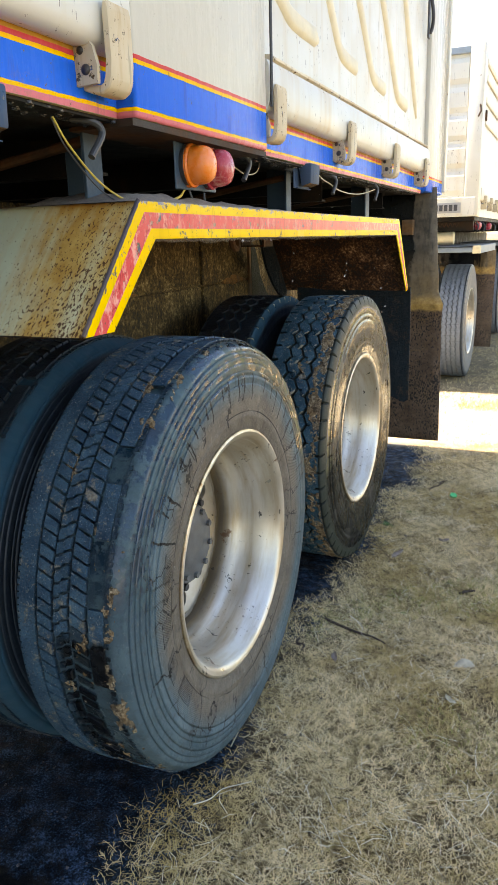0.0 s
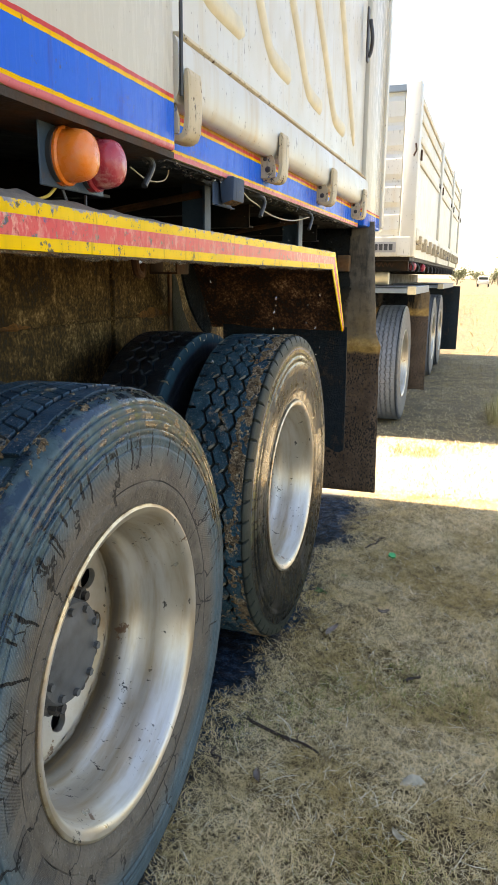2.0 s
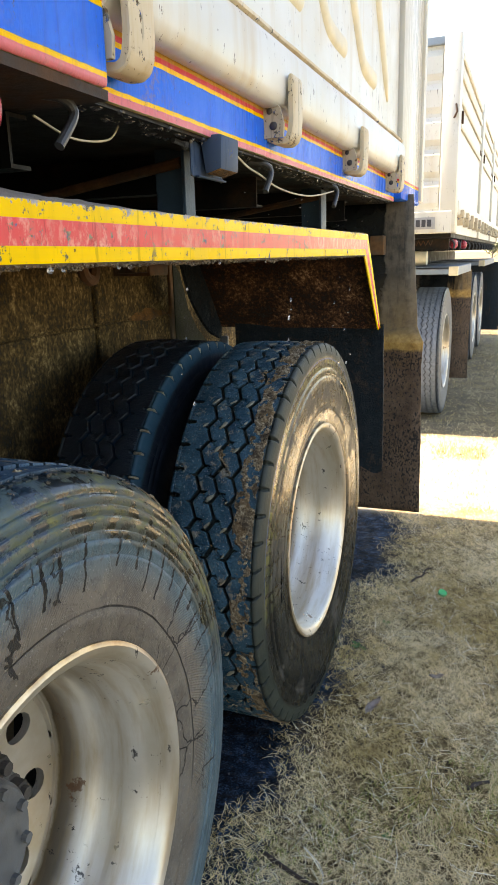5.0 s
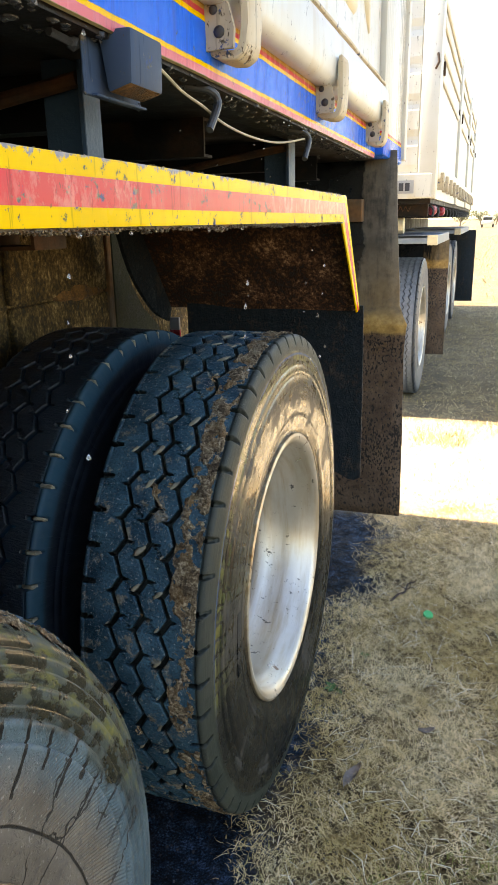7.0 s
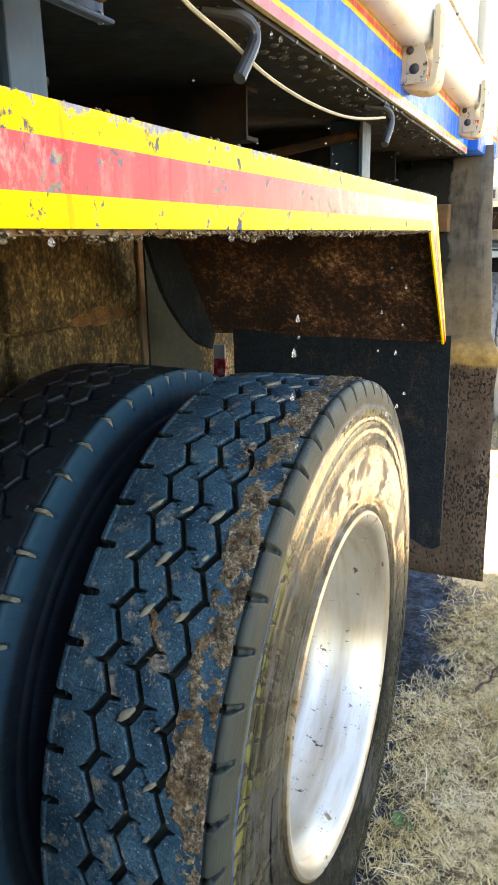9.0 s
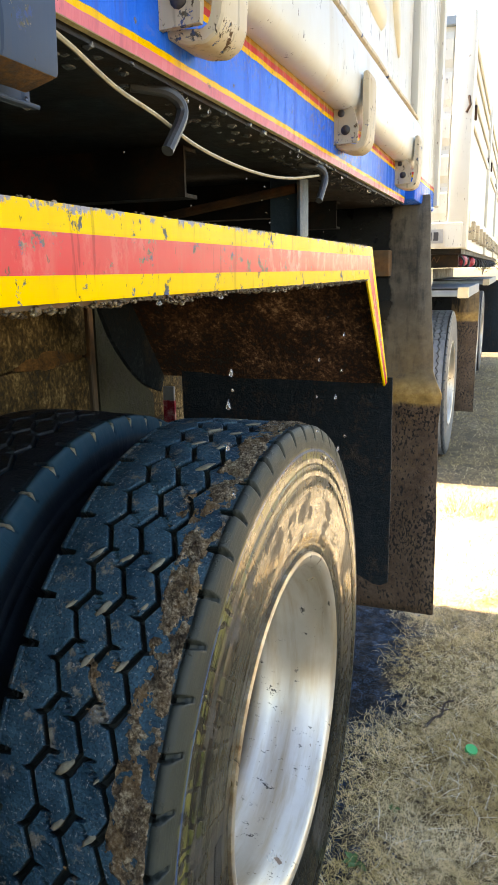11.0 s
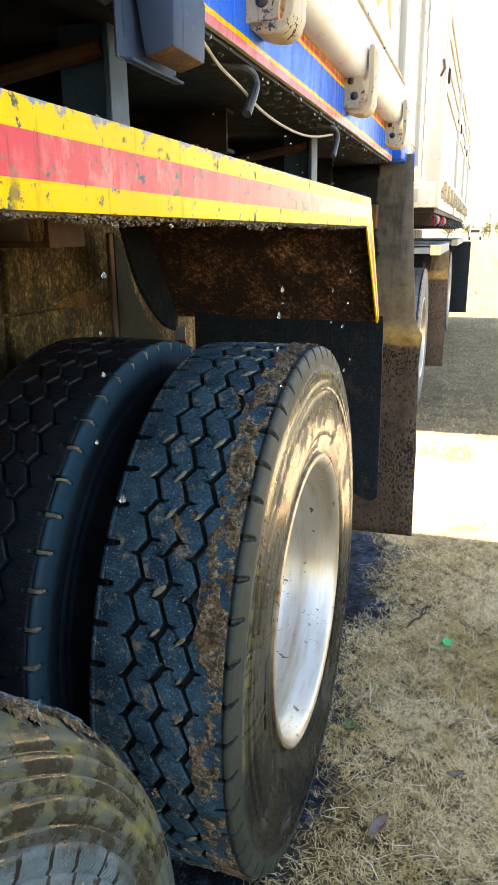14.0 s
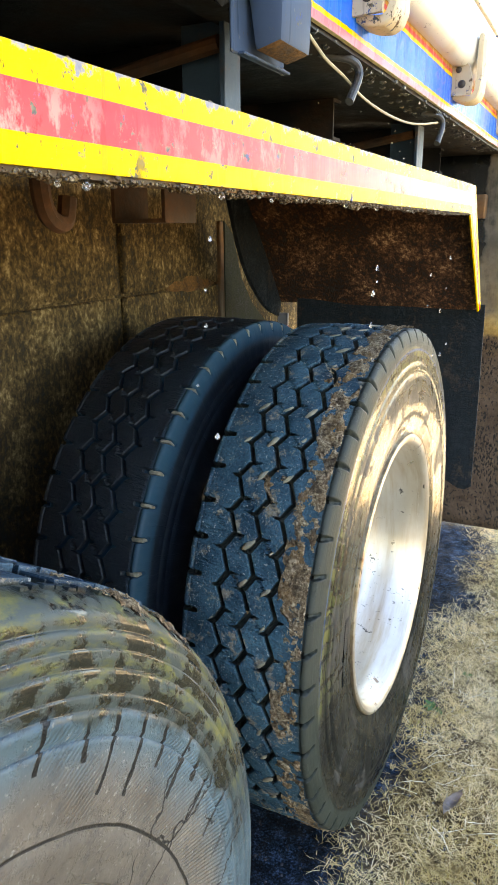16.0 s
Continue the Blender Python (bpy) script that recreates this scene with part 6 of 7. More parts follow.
def hinge_hook(y):
    """Bent strap that holds the drop side, with its gusset and bolts."""
    bm = bmesh.new()
    path = [(-0.636, 1.548), (-0.612, 1.539), (-0.594, 1.538), (-0.584, 1.544), (-0.579, 1.556), (-0.578, 1.580), (-0.577, 1.652), (-0.580, 1.664)]
    sweep(bm, thick(path, 0.010), y - 0.008, y + 0.056)
    bmesh.ops.bevel(bm, geom=list(bm.edges), offset=0.0025, segments=1, affect="EDGES")
    hook = part("hinge_hook", bm, M["hook"], truck, "worn white hinge strap", True)
    bm = bmesh.new()
    pts = [(-0.634, 1.543), (-0.590, 1.545), (-0.588, 1.570), (-0.596, 1.600), (-0.608, 1.612), (-0.620, 1.610), (-0.634, 1.598)]
    sweep(bm, pts, y - 0.026, y - 0.018)
    part("gusset", bm, M["cream_grey"], hook, "dirty steel gusset")
    bm = bmesh.new()
    ball(bm, (-0.610, y - 0.0265, 1.566), 0.0085, 2, (1, 0.5, 1))
    part("bolt", bm, M["nut"], hook, "", True)
    bm = bmesh.new()
    ball(bm, (-0.618, y - 0.0265, 1.594), 0.0065, 2, (1, 0.5, 1))
    part("bolt", bm, M["nut"], hook, "", True)


M["pale_mud"] = caked_mud("pale_bracket_mud", (0.07, 0.075, 0.045), (0.010, 0.011, 0.008), 0.50, 8)
M["cream_grey"] = wear_paint("dirty_cream_steel", (0.54, 0.47, 0.34), 0.5, 0.9, (0.20, 0.13, 0.07), (0.1, 0.06, 0.03), 0.6)
for y in (0.45, 1.150, 1.866, 2.520, 3.195, 3.870):
    hinge_hook(y)

# floor of the body, its cross members and the far side
part("body_floor", box_bm(-3.0, -0.66, -2.0, 4.52, 1.517, 1.535), M["black_steel"], truck, "dark steel floor")
for k in range(13):
    y = -1.6 + 0.5 * k
    bm = bmesh.new()
    prof = [(0.0, 0.0), (0.045, 0.0), (0.045, 0.006), (0.006, 0.006), (0.006, 0.069), (0.045, 0.069), (0.045, 0.075), (0.0, 0.075)]
    a = [bm.verts.new((-0.80, y + u, 1.441 + v)) for u, v in prof]
    b = [bm.verts.new((-2.94, y + u, 1.441 + v)) for u, v in prof]
    for i in range(8):
        bm.faces.new((a[i], a[(i + 1) % 8], b[(i + 1) % 8], b[i]))
    bm.faces.new(a)
    bm.faces.new(b)
    part("cross_member", bm, M["black_steel"], truck, "black channel cross member")
# unseen panel added to keep daylight from the far side off the underside
part("underside_light_stop", box_bm(-2.98, -2.94, -1.9, 4.3, 0.32, 1.50), M["black_steel"], truck, "added black panel that keeps light out under the truck")
part("far_side", box_bm(-3.02, -2.96, -2.0, 4.52, 1.49, 2.75), M["white"], truck, "white far side")
part("tailgate", box_bm(-2.96, -0.72, 4.47, 4.53, 1.535, 2.75), M["white"], truck, "white tailgate")
part("headboard", box_bm(-2.96, -0.66, -2.0, -1.95, 1.535, 2.75), M["white"], truck, "white headboard")
# lower edge crust of the sill
bm = bmesh.new()
for _ in range(520):
    y = rng.uniform(0.4, 4.0)
    r = rng.uniform(0.002, 0.006)
    ball(bm, (-0.640 - rng.uniform(0.0, 0.06), y, 1.506 - r * 0.3 + 0.002), r, 1, (1.2, rng.uniform(0.8, 2.0), 0.9))
part("sill_grit", bm, M["wet_stone"], truck, "wet grit under the sill", True, "stuff")
part("sill_underside", box_bm(-0.735, -0.640, 0.2, 4.0, 1.5055, 1.5125), M["black_steel"], truck, "dark wet underside of the sill")

# chassis rail of two muddy plates, spring hanger behind
rail = part("chassis_rail", box_bm(-1.46, -1.41, -2.0, 4.4, 0.86, 1.428), M["mud_chassis"], truck, "muddy chassis rail")
for (y0, y1), (z0, z1) in [((a, b), c) for a, b in ((-1.2, 0.62), (0.64, 1.83), (1.85, 2.985), (3.010, 3.515)) for c in ((0.38, 1.108), (1.116, 1.428))]:
    bm = bmesh.new()
    add_box(bm, -1.412, -1.392, y0, y1, z0, z1, 0.004)
    part("side_plate", bm, M["mud_chassis"], rail, "mud-coated steel plate", True)
bm = bmesh.new()
add_box(bm, -1.404, -1.380, 3.505, 3.530, 0.80, 1.30, 0.003)
part("plate_edge", bm, M["rusty_edge"], rail, "rusty plate edge")
for y0, ln, hh in ((3.20, 0.28, 0.030), (2.30, 0.16, 0.016), (1.95, 0.5, 0.008)):
    bm = bmesh.new()
    g = []
    for j in range(25):
        y = y0 + ln * j / 24
        swell = math.sin(math.pi * j / 24) ** 0.6 * (0.6 + 0.5 * noise.noise((y * 22, y0, 0)))
        g.append([bm.verts.new((-1.392 + d * max(0.15, swell) + 0.002 * noise.noise((y * 60, k, 1)), y, 1.112 + hh * max(0.1, swell) * v)) for k, (d, v) in enumerate(((-0.002, 1.6), (0.006, 1.0), (0.012, 0.2), (0.012, -0.2), (0.004, -0.6), (-0.002, -0.7)))])
    for p, q in zip(g, g[1:]):
        for k in range(5):
            bm.faces.new((p[k], p[k + 1], q[k + 1], q[k]))
    for e in (g[0], g[-1]):
        bm.faces.new(e)
    part("mud_ledge", bm, M["flap_mud"], rail, "lump of orange-brown dried mud on the seam", "all")
# plate added to stop daylight showing through behind the rear wheels
part("closing_plate", box_bm(-1.44, -1.40, 3.535, 4.19, 0.34, 0.86), M["mud_chassis"], rail, "added muddy plate that shuts off the bright ground behind")
bm = bmesh.new()
add_box(bm, -1.268, -1.232, 3.700, 3.709, 0.962, 1.004, 0.002)
rf = part("reflector", bm, M["plate"], truck, "small red and white reflector")
part("red_half", box_bm(-1.268, -1.232, 3.700, 3.709, 0.880, 0.9615), M["red_lens"], rf, "red half")
# inner edge of the mudguard's rear slope, and a pale bracket behind it
bm = bmesh.new()
outer = curve_pts([(-1.225, 3.36, 1.372), (-1.225, 3.47, 1.25), (-1.225, 3.63, 1.045)], 8)
inner = curve_pts([(-1.225, 3.27, 1.362), (-1.225, 3.36, 1.18), (-1.225, 3.50, 1.05), (-1.225, 3.61, 1.005)], 6)
inner = [inner[round(i * (len(inner) - 1) / (len(outer) - 1))] for i in range(len(outer))]
rows = [[bm.verts.new(p + Vector((d, 0, 0))) for p in pair for d in (0, -0.012)] for pair in zip(outer, inner)]
for p, q in zip(rows, rows[1:]):
    for i, j in ((0, 2), (2, 3), (3, 1), (1, 0)):
        bm.faces.new((p[i], p[j], q[j], q[i]))
part("inner_edge", bm, M["flap_black"], truck, "black inner edge of the mudguard", True)
bm = bmesh.new()
prof = [(3.545, 1.30), (3.60, 1.26), (3.66, 1.12), (3.74, 1.03), (3.86, 0.95), (3.86, 0.80), (3.545, 0.80)]
a = [bm.verts.new((-1.385, y, z)) for y, z in prof]
b = [bm.verts.new((-1.400, y, z)) for y, z in prof]
bm.faces.new(a)
bm.faces.new(b)
for i in range(len(prof)):
    bm.faces.new((a[i], a[(i + 1) % len(prof)], b[(i + 1) % len(prof)], b[i]))
part("spring_bracket", bm, M["pale_mud"], rail, "pale dirty spring bracket")
part("chassis_rail", box_bm(-2.25, -2.19, -2.0, 4.4, 0.86, 1.428), M["black_steel"], truck, "black chassis rail")
part("rear_crossbeam", box_bm(-2.9, -0.78, 4.24, 4.34, 1.15, 1.43), M["black_steel"], truck, "black rear cross beam")

# posts that carry the fender
for y, w in ((1.255, 0.055), (2.298, 0.042), (3.262, 0.060)):
    bm = bmesh.new()
    add_box(bm, -0.727, -0.720, y, y + w, 1.374, 1.5165, 0.001)
    add_box(bm, -0.80, -0.7275, y + w - 0.007, y + w, 1.374, 1.5165, 0.001)
    part("fender_post", bm, M["grey_steel"], truck, "grey-blue steel post", True)
for y in (1.275, 2.315, 3.285):
    part("brace", add_tube(bmesh.new(), [(-0.735, y, 1.487), (-1.396, y + 0.01, 1.392)], 0.010, 10), M["dark_rust"], truck, "rusty brown brace", True)



def rope_hook(y, s=1.0):
    pts = curve_pts([(-0.675, y - 0.026, 1.506), (-0.66, y - 0.016, 1.504), (-0.645, y - 0.006, 1.501), (-0.638, y + 0.006, 1.493), (-0.636, y + 0.005, 1.478), (-0.638, y - 0.026, 1.443)], 6)
    part("rope_hook", add_tube(bmesh.new(), pts, 0.0062, 10), M["rod"], truck, "black bent rope hook", True)


for y in (0.55, 1.186, 1.812, 2.542, 3.120):
    rope_hook(y)


def junction_box(y):
    """Small box on a back plate with a folded lower lip."""
    bm = bmesh.new()
    add_box(bm, -0.661, -0.656, y - 0.070, y + 0.062, 1.447, 1.530, 0.002)
    add_box(bm, -0.656, -0.648, y - 0.060, y + 0.062, 1.4465, 1.4495, 0.001)
    jb = part("junction_box", bm, M["box_blue"], truck, "blue-grey junction box")
    bm = bmesh.new()
    add_box(bm, -0.654, -0.612, y - 0.042, y + 0.040, 1.452, 1.516, 0.005, None, 2)
    for v in bm.verts:
        if v.co.z < 1.48:
            v.co.x += 0.008 if v.co.x < -0.64 else -0.002
            v.co.z += 0.006 if v.co.x > -0.63 else 0.0
    bm.normal_update()
    for f in bm.faces:
        if f.normal.z < -0.7:
            f.material_index = 1
    part("cover", bm, [M["box_blue"], M["flap_mud"]], jb, "worn blue-grey cover with a rusty bottom", True)
    bm = bmesh.new()
    ball(bm, (-0.668, y - 0.070, 1.498), 0.009, 1)
    add_tube(bm, [(-0.668, y - 0.070, 1.498), (-0.668, y - 0.115, 1.500)], 0.0045, 6)
    part("cable_gland", bm, M["rod"], jb, "", True)


junction_box(2.266)
junction_box(0.90)

# side marker lamps
bm = bmesh.new()
add_box(bm, -0.6465, -0.6425, 1.455, 1.640, 1.408, 1.517, 0.0015)
lampset = part("marker_lamp", bm, M["grey_steel"], truck, "twin marker lamp on a grey plate")
for y, mat, nm, text in ((1.512, "orange", "orange_lens", "scuffed orange lens"), (1.600, "red_lens", "red_lens", "cracked red lens")):
    bm = bmesh.new()
    prof = [(-0.643, 0.0395), (-0.630, 0.0395), (-0.627, 0.036), (-0.612, 0.035), (-0.598, 0.0325), (-0.590, 0.028), (-0.585, 0.019), (-0.5835, 0.0002)]
    rings = []
    for x, r in prof:
        rings.append([bm.verts.new((x, y + 1.0 * r * math.cos(a * math.tau / 32), 1.456 + 1.12 * r * math.sin(a * math.tau / 32))) for a in range(32)])
    for a, b in zip(rings, rings[1:]):
        for k in range(32):
            bm.faces.new((a[k], a[(k + 1) % 32], b[(k + 1) % 32], b[k]))
    part(nm, bm, M[mat], lampset, text, True)
    bm = bmesh.new()
    add_tube(bm, [(-0.6425, y, 1.456), (-0.634, y, 1.456)], 0.0435, 28)
    part("rubber_seat", bm, M["rod"], lampset, "", True)


def wire(name, pts, r, mat, text):
    part(name, add_tube(bmesh.new(), curve_pts(pts, 8), r, 6), M[mat], truck, text, True)


wire("yellow_wire", [(-0.645, 1.075, 1.495), (-0.640, 1.105, 1.455), (-0.640, 1.18, 1.405), (-0.645, 1.27, 1.378), (-0.66, 1.36, 1.376)], 0.0018, "wire_y", "yellow wire")
wire("black_wire", [(-0.648, 1.075, 1.495), (-0.643, 1.10, 1.452), (-0.646, 1.18, 1.398), (-0.652, 1.26, 1.372)], 0.0014, "rod", "black wire")
wire("yellow_wire", [(-0.655, 1.42, 1.380), (-0.646, 1.47, 1.392), (-0.648, 1.50, 1.408)], 0.0025, "wire_y", "yellow wire")
wire("black_wire", [(-0.648, 1.52, 1.408), (-0.64, 1.53, 1.378), (-0.64, 1.57, 1.375), (-0.646, 1.585, 1.405)], 0.0025, "rod", "black wire")
wire("pale_wire", [(-0.655, 1.765, 1.475), (-0.66, 1.85, 1.462), (-0.68, 1.97, 1.478), (-0.70, 2.04, 1.515)], 0.0015, "wire_w", "pale wire")
wire("pale_wire", [(-0.645, 2.325, 1.508), (-0.642, 2.365, 1.498), (-0.645, 2.435, 1.484), (-0.645, 2.51, 1.475), (-0.645, 2.60, 1.461), (-0.645, 2.72, 1.455), (-0.645, 2.85, 1.457), (-0.645, 2.97, 1.467), (-0.643, 3.11, 1.486)], 0.0021, "wire_w", "pale wire sagging under the sill")


def mudflap():
    """Wide rubber flap: a flat upper part, a bulge where mud sits, a limp lower part."""
    bm = bmesh.new()
    rows = [(1.548, -0.580, 0.0), (1.30, -0.568, 0.004), (1.12, -0.556, 0.006), (1.00, -0.548, 0.0), (0.965, -0.530, -0.035), (0.935, -0.513, -0.050), (0.895, -0.517, -0.042), (0.82, -0.524, -0.02), (0.55, -0.518, -0.01), (0.30, -0.515, 0.0), (0.138, -0.516, 0.012)]
    n = 16
    F, B = [], []
    zz = []
    for i in range(len(rows) - 1):
        k = 4
        for s in range(k):
            zz.append(tuple(a + (b - a) * s / k for a, b in zip(rows[i], rows[i + 1])))
    zz.append(rows[-1])
    for z, xr, bulge in zz:
        f, b = [], []
        for i in range(n + 1):
            u = i / n
            x = xr + (-1.30 - xr) * u
            y = 4.205 + bulge + 0.006 * noise.noise((x * 4, z * 4, 2))
            e = 0.003 * noise.noise((z * 9, u, 5)) if i == 0 else 0
            f.append(bm.verts.new((x + e, y, z + (0.004 * noise.noise((x * 30, 1, 0)) if z < 0.13 else 0))))
            b.append(bm.verts.new((x + e, y + 0.011, z)))
        F.append(f)
        B.append(b)
    for s in (F, B):
        for a, b in zip(s, s[1:]):
            for i in range(n):
                bm.faces.new((a[i], a[i + 1], b[i + 1], b[i]))
    loop = lambda s: [r[0] for r in s] + s[-1][1:] + [r[-1] for r in s[-2::-1]] + s[0][-2:0:-1]  # noqa: E731
    A, C = loop(F), loop(B)
    for k in range(len(A)):
        bm.faces.new((A[k], A[(k + 1) % len(A)], C[(k + 1) % len(C)], C[k]))
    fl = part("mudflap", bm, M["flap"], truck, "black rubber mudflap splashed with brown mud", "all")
    bm = bmesh.new()
    add_box(bm, -0.750, -0.690, 4.15, 4.198, 1.305, 1.385, 0.003)
    part("flap_bracket", bm, M["rusty_edge"], fl, "rusty flap bracket")


mudflap()

# drops that hang from the edges, and some on their way down
rd = random.Random(12)
bm = bmesh.new()


def drop(x, y, z, r, long=1.5):
    """A bead of water, drawn out upwards."""
    for v in ball(bm, (0, 0, 0), 1.0, 2):
        k = max(0.0, v.co.z)
        v.co = Vector((x + v.co.x * r * (1 - 0.55 * k), y + v.co.y * r * (1 - 0.55 * k), z + v.co.z * r * (long if v.co.z > 0 else 1.0)))


for _ in range(14):
    drop(FX - 0.008, rd.uniform(1.6, 3.34), 1.3005, rd.uniform(0.0014, 0.0034), 1.7)
for _ in range(16):
    drop(-0.645, rd.uniform(2.0, 3.6), 1.5015, rd.uniform(0.0014, 0.0030), 2.4)
drop(-0.655, 2.32, 1.449, 0.004, 1.5)
for y in (2.05, 2.62, 3.02, 3.17):
    z = 1.285
    for _ in range(5):
        z -= rd.uniform(0.02, 0.08)
        if z > 0.98:
            drop(FX - 0.012 + rd.uniform(-0.012, 0.01), y + rd.uniform(-0.008, 0.008), z, rd.uniform(0.0012, 0.0028), rd.uniform(1.2, 3.5))
for _ in range(14):
    drop(rd.uniform(-0.72, -0.63), rd.uniform(2.2, 3.9), rd.uniform(1.39, 1.47), rd.uniform(0.0008, 0.0018), 1.1)
part("water_drop", bm, M["water"], truck, "clear water drops off the wet edges", "all", "stuff")


# ---- far trailer ----
def trailer(y_front, length, x_out, label):
    """Drawbar trailer: ribbed headboard, posted sides, frame, wheels, flaps."""
    t = thing("trailer", (-1.8, y_front + 3, 0), label, "trailer")
    xi, y1, z0, z1 = x_out - 2.4, y_front + length, 1.44, 2.665
    head = part("headboard", box_bm(xi, x_out - 0.012, y_front + 0.010, y_front + 0.05, z0 + 0.02, z1), M["white_far"], t, "white ribbed headboard")
    n = 5
    for k in range(n):
        za, zb = z0 + 0.155 + k * (z1 - z0 - 0.19) / n, z0 + 0.155 + (k + 1) * (z1 - z0 - 0.19) / n
        bm = bmesh.new()
        prof = [(y_front + 0.012, za + 0.006), (y_front - 0.006, za + 0.05), (y_front - 0.006, zb - 0.05), (y_front + 0.012, zb - 0.006)]
        a = [bm.verts.new((x_out - 0.12, y, z)) for y, z in prof]
        b = [bm.verts.new((xi + 0.1, y, z)) for y, z in prof]
        for i in range(3):
            bm.faces.new((a[i], a[i + 1], b[i + 1], b[i]))
        bm.faces.new(a)
        bm.faces.new(b)
        part("pressed_panel", bm, M["white_far"], head)
    bm = bmesh.new()
    add_box(bm, xi, x_out - 0.02, y_front - 0.02, y_front + 0.06, z1 - 0.02, z1 + 0.03, 0.004)
    part("top_rail", bm, M["grey_beam"], head, "grey top rail")
    bm = bmesh.new()
    add_box(bm, xi, x_out - 0.02, y_front - 0.035, y_front + 0.02, z0, z0 + 0.15, 0.006)
    part("bottom_beam", bm, M["white_far"], head, "", True)
    bm = bmesh.new()
    add_box(bm, x_out - 0.36, x_out - 0.13, y_front - 0.041, y_front - 0.036, z0 + 0.030, z0 + 0.110)
    pl = part("number_plate", bm, M["plate"], t, "grey number plate")
    bm = bmesh.new()
    for k in range(5):
        add_box(bm, x_out - 0.34 + k * 0.039, x_out - 0.312 + k * 0.039, y_front - 0.044, y_front - 0.0412, z0 + 0.046, z0 + 0.094)
    part("plate_bars", bm, M["bars"], pl, "dark bars")
    bm = bmesh.new()
    add_tube(bm, [(x_out - 0.27, y_front - 0.03, z0 + 0.21), (x_out - 0.27, y_front - 0.055, z0 + 0.21)], 0.022, 14)
    part("marker_lamp", bm, M["pale_leaf"], t, "pale marker lamp", True)
    # corner and side posts
    posts = [y_front, y_front + length * 0.36, y_front + length * 0.68, y1 - 0.16]
    for k, y in enumerate(posts):
        bm = bmesh.new()
        add_box(bm, x_out - 0.11, x_out + 0.004, y - 0.03, y + 0.17 if k else y + 0.13, z0, z1 + (0.045 if k == 0 else 0.04), 0.012, None, 2)
        part("side_post", bm, M["white_far"], t, "white side post", True)
        bm = bmesh.new()
        add_box(bm, x_out + 0.002, x_out + 0.016, y + 0.13, y + 0.17, 2.17, 2.25, 0.003)
        part("latch_plate", bm, M["dark_rust"], t, "rusty latch plate", True)
        bm = bmesh.new()
        add_tube(bm, [(x_out - 0.02, y - 0.028, 2.27), (x_out - 0.01, y - 0.045, 2.22), (x_out - 0.03, y - 0.045, 2.18)], 0.007, 8)
        part("latch", bm, M["dark_rust"], t, "rusty latch", True)
    for ya, yb in zip(posts, posts[1:]):
        ya += 0.18
        yb -= 0.04
        bm = bmesh.new()
        add_box(bm, x_out - 0.07, x_out - 0.02, ya, yb, z0 + 0.13, z1, 0.004)
        side = part("side_board", bm, M["white_far"], t, "white drop side with ribs")
        bm = bmesh.new()
        add_box(bm, x_out - 0.02, x_out + 0.006, ya, yb, z0 + 0.13, z0 + 0.23, 0.010, None, 2)
        part("bottom_rail", bm, M["white_far"], side, "", True)
        for zz in (2.16, 2.32, 2.48, 2.60):
            bm = bmesh.new()
            add_box(bm, x_out - 0.021, x_out - 0.004, ya + 0.08, yb - 0.08, zz, zz + 0.05, 0.006)
            part("pressed_rib", bm, M["rib_far"], side, "stained yellow rib")
        for k in range(5):
            bm = bmesh.new()
            yy = ya + 0.15 + k * (yb - ya - 0.3) / 4
            add_box(bm, x_out - 0.02, x_out + 0.03, yy, yy + 0.06, z0 + 0.06, z0 + 0.17, 0.005)
            part("hinge_hook", bm, M["cream_grey"], side, "dirty hinge strap")
    part("sill", box_bm(x_out - 0.12, x_out - 0.015, y_front + 0.13, y1, z0, z0 + 0.12), M["white_far"], t, "white sill")
    part("floor", box_bm(xi, x_out - 0.03, y_front + 0.05, y1, z0 - 0.03, z0 + 0.02), M["black_steel"], t, "dark floor")
    part("far_side", box_bm(xi, xi + 0.06, y_front + 0.05, y1, z0 + 0.02, z1), M["white_far"], t, "white far side")
    part("tailgate", box_bm(xi, x_out - 0.03, y1 - 0.02, y1 + 0.03, z0, z1), M["white_far"], t, "white tailgate")
    for k in range(int(length / 0.5)):
        part("cross_member", box_bm(xi + 0.05, x_out - 0.06, y_front + 0.25 + 0.5 * k, y_front + 0.30 + 0.5 * k, z0 - 0.11, z0 - 0.032), M["black_steel"], t, "rusty cross member")
        bm = bmesh.new()
        add_tube(bm, curve_pts([(x_out - 0.06, y_front + 0.40 + 0.5 * k, z0 - 0.03), (x_out - 0.035, y_front + 0.41 + 0.5 * k, z0 - 0.07), (x_out - 0.04, y_front + 0.40 + 0.5 * k, z0 - 0.11)], 4), 0.008, 6)
        part("rope_hook", bm, M["rod"], t, "black rope hook", True)
    for k in (0.5, 1.35):
        bm = bmesh.new()
        ball(bm, (x_out - 0.05, y_front + k, z0 - 0.07), 0.035, 2, (1, 1, 1.1))
        part("side_lamp", bm, M["red_lens"], t, "faded red side lamp", True)
    # front dolly: frame, mudguard edge, turntable
    for x in (-1.30, -2.3):
        part("chassis_rail", box_bm(x - 0.05, x + 0.05, y_front - 0.02, y1, 1.10, z0 - 0.115), M["black_steel"], t, "black chassis rail")
    bm = bmesh.new()
    for k in range(20):
        x = x_out - 0.16 - 0.034 * k
        add_tube(bm, [(x, y_front + 0.12, z0 - 0.045), (x - 0.017, y_front + 0.12, z0 - 0.080), (x - 0.034, y_front + 0.12, z0 - 0.045)], 0.0035, 5)
    part("lattice", bm, M["dark_rust"], t, "rusty steel lattice")
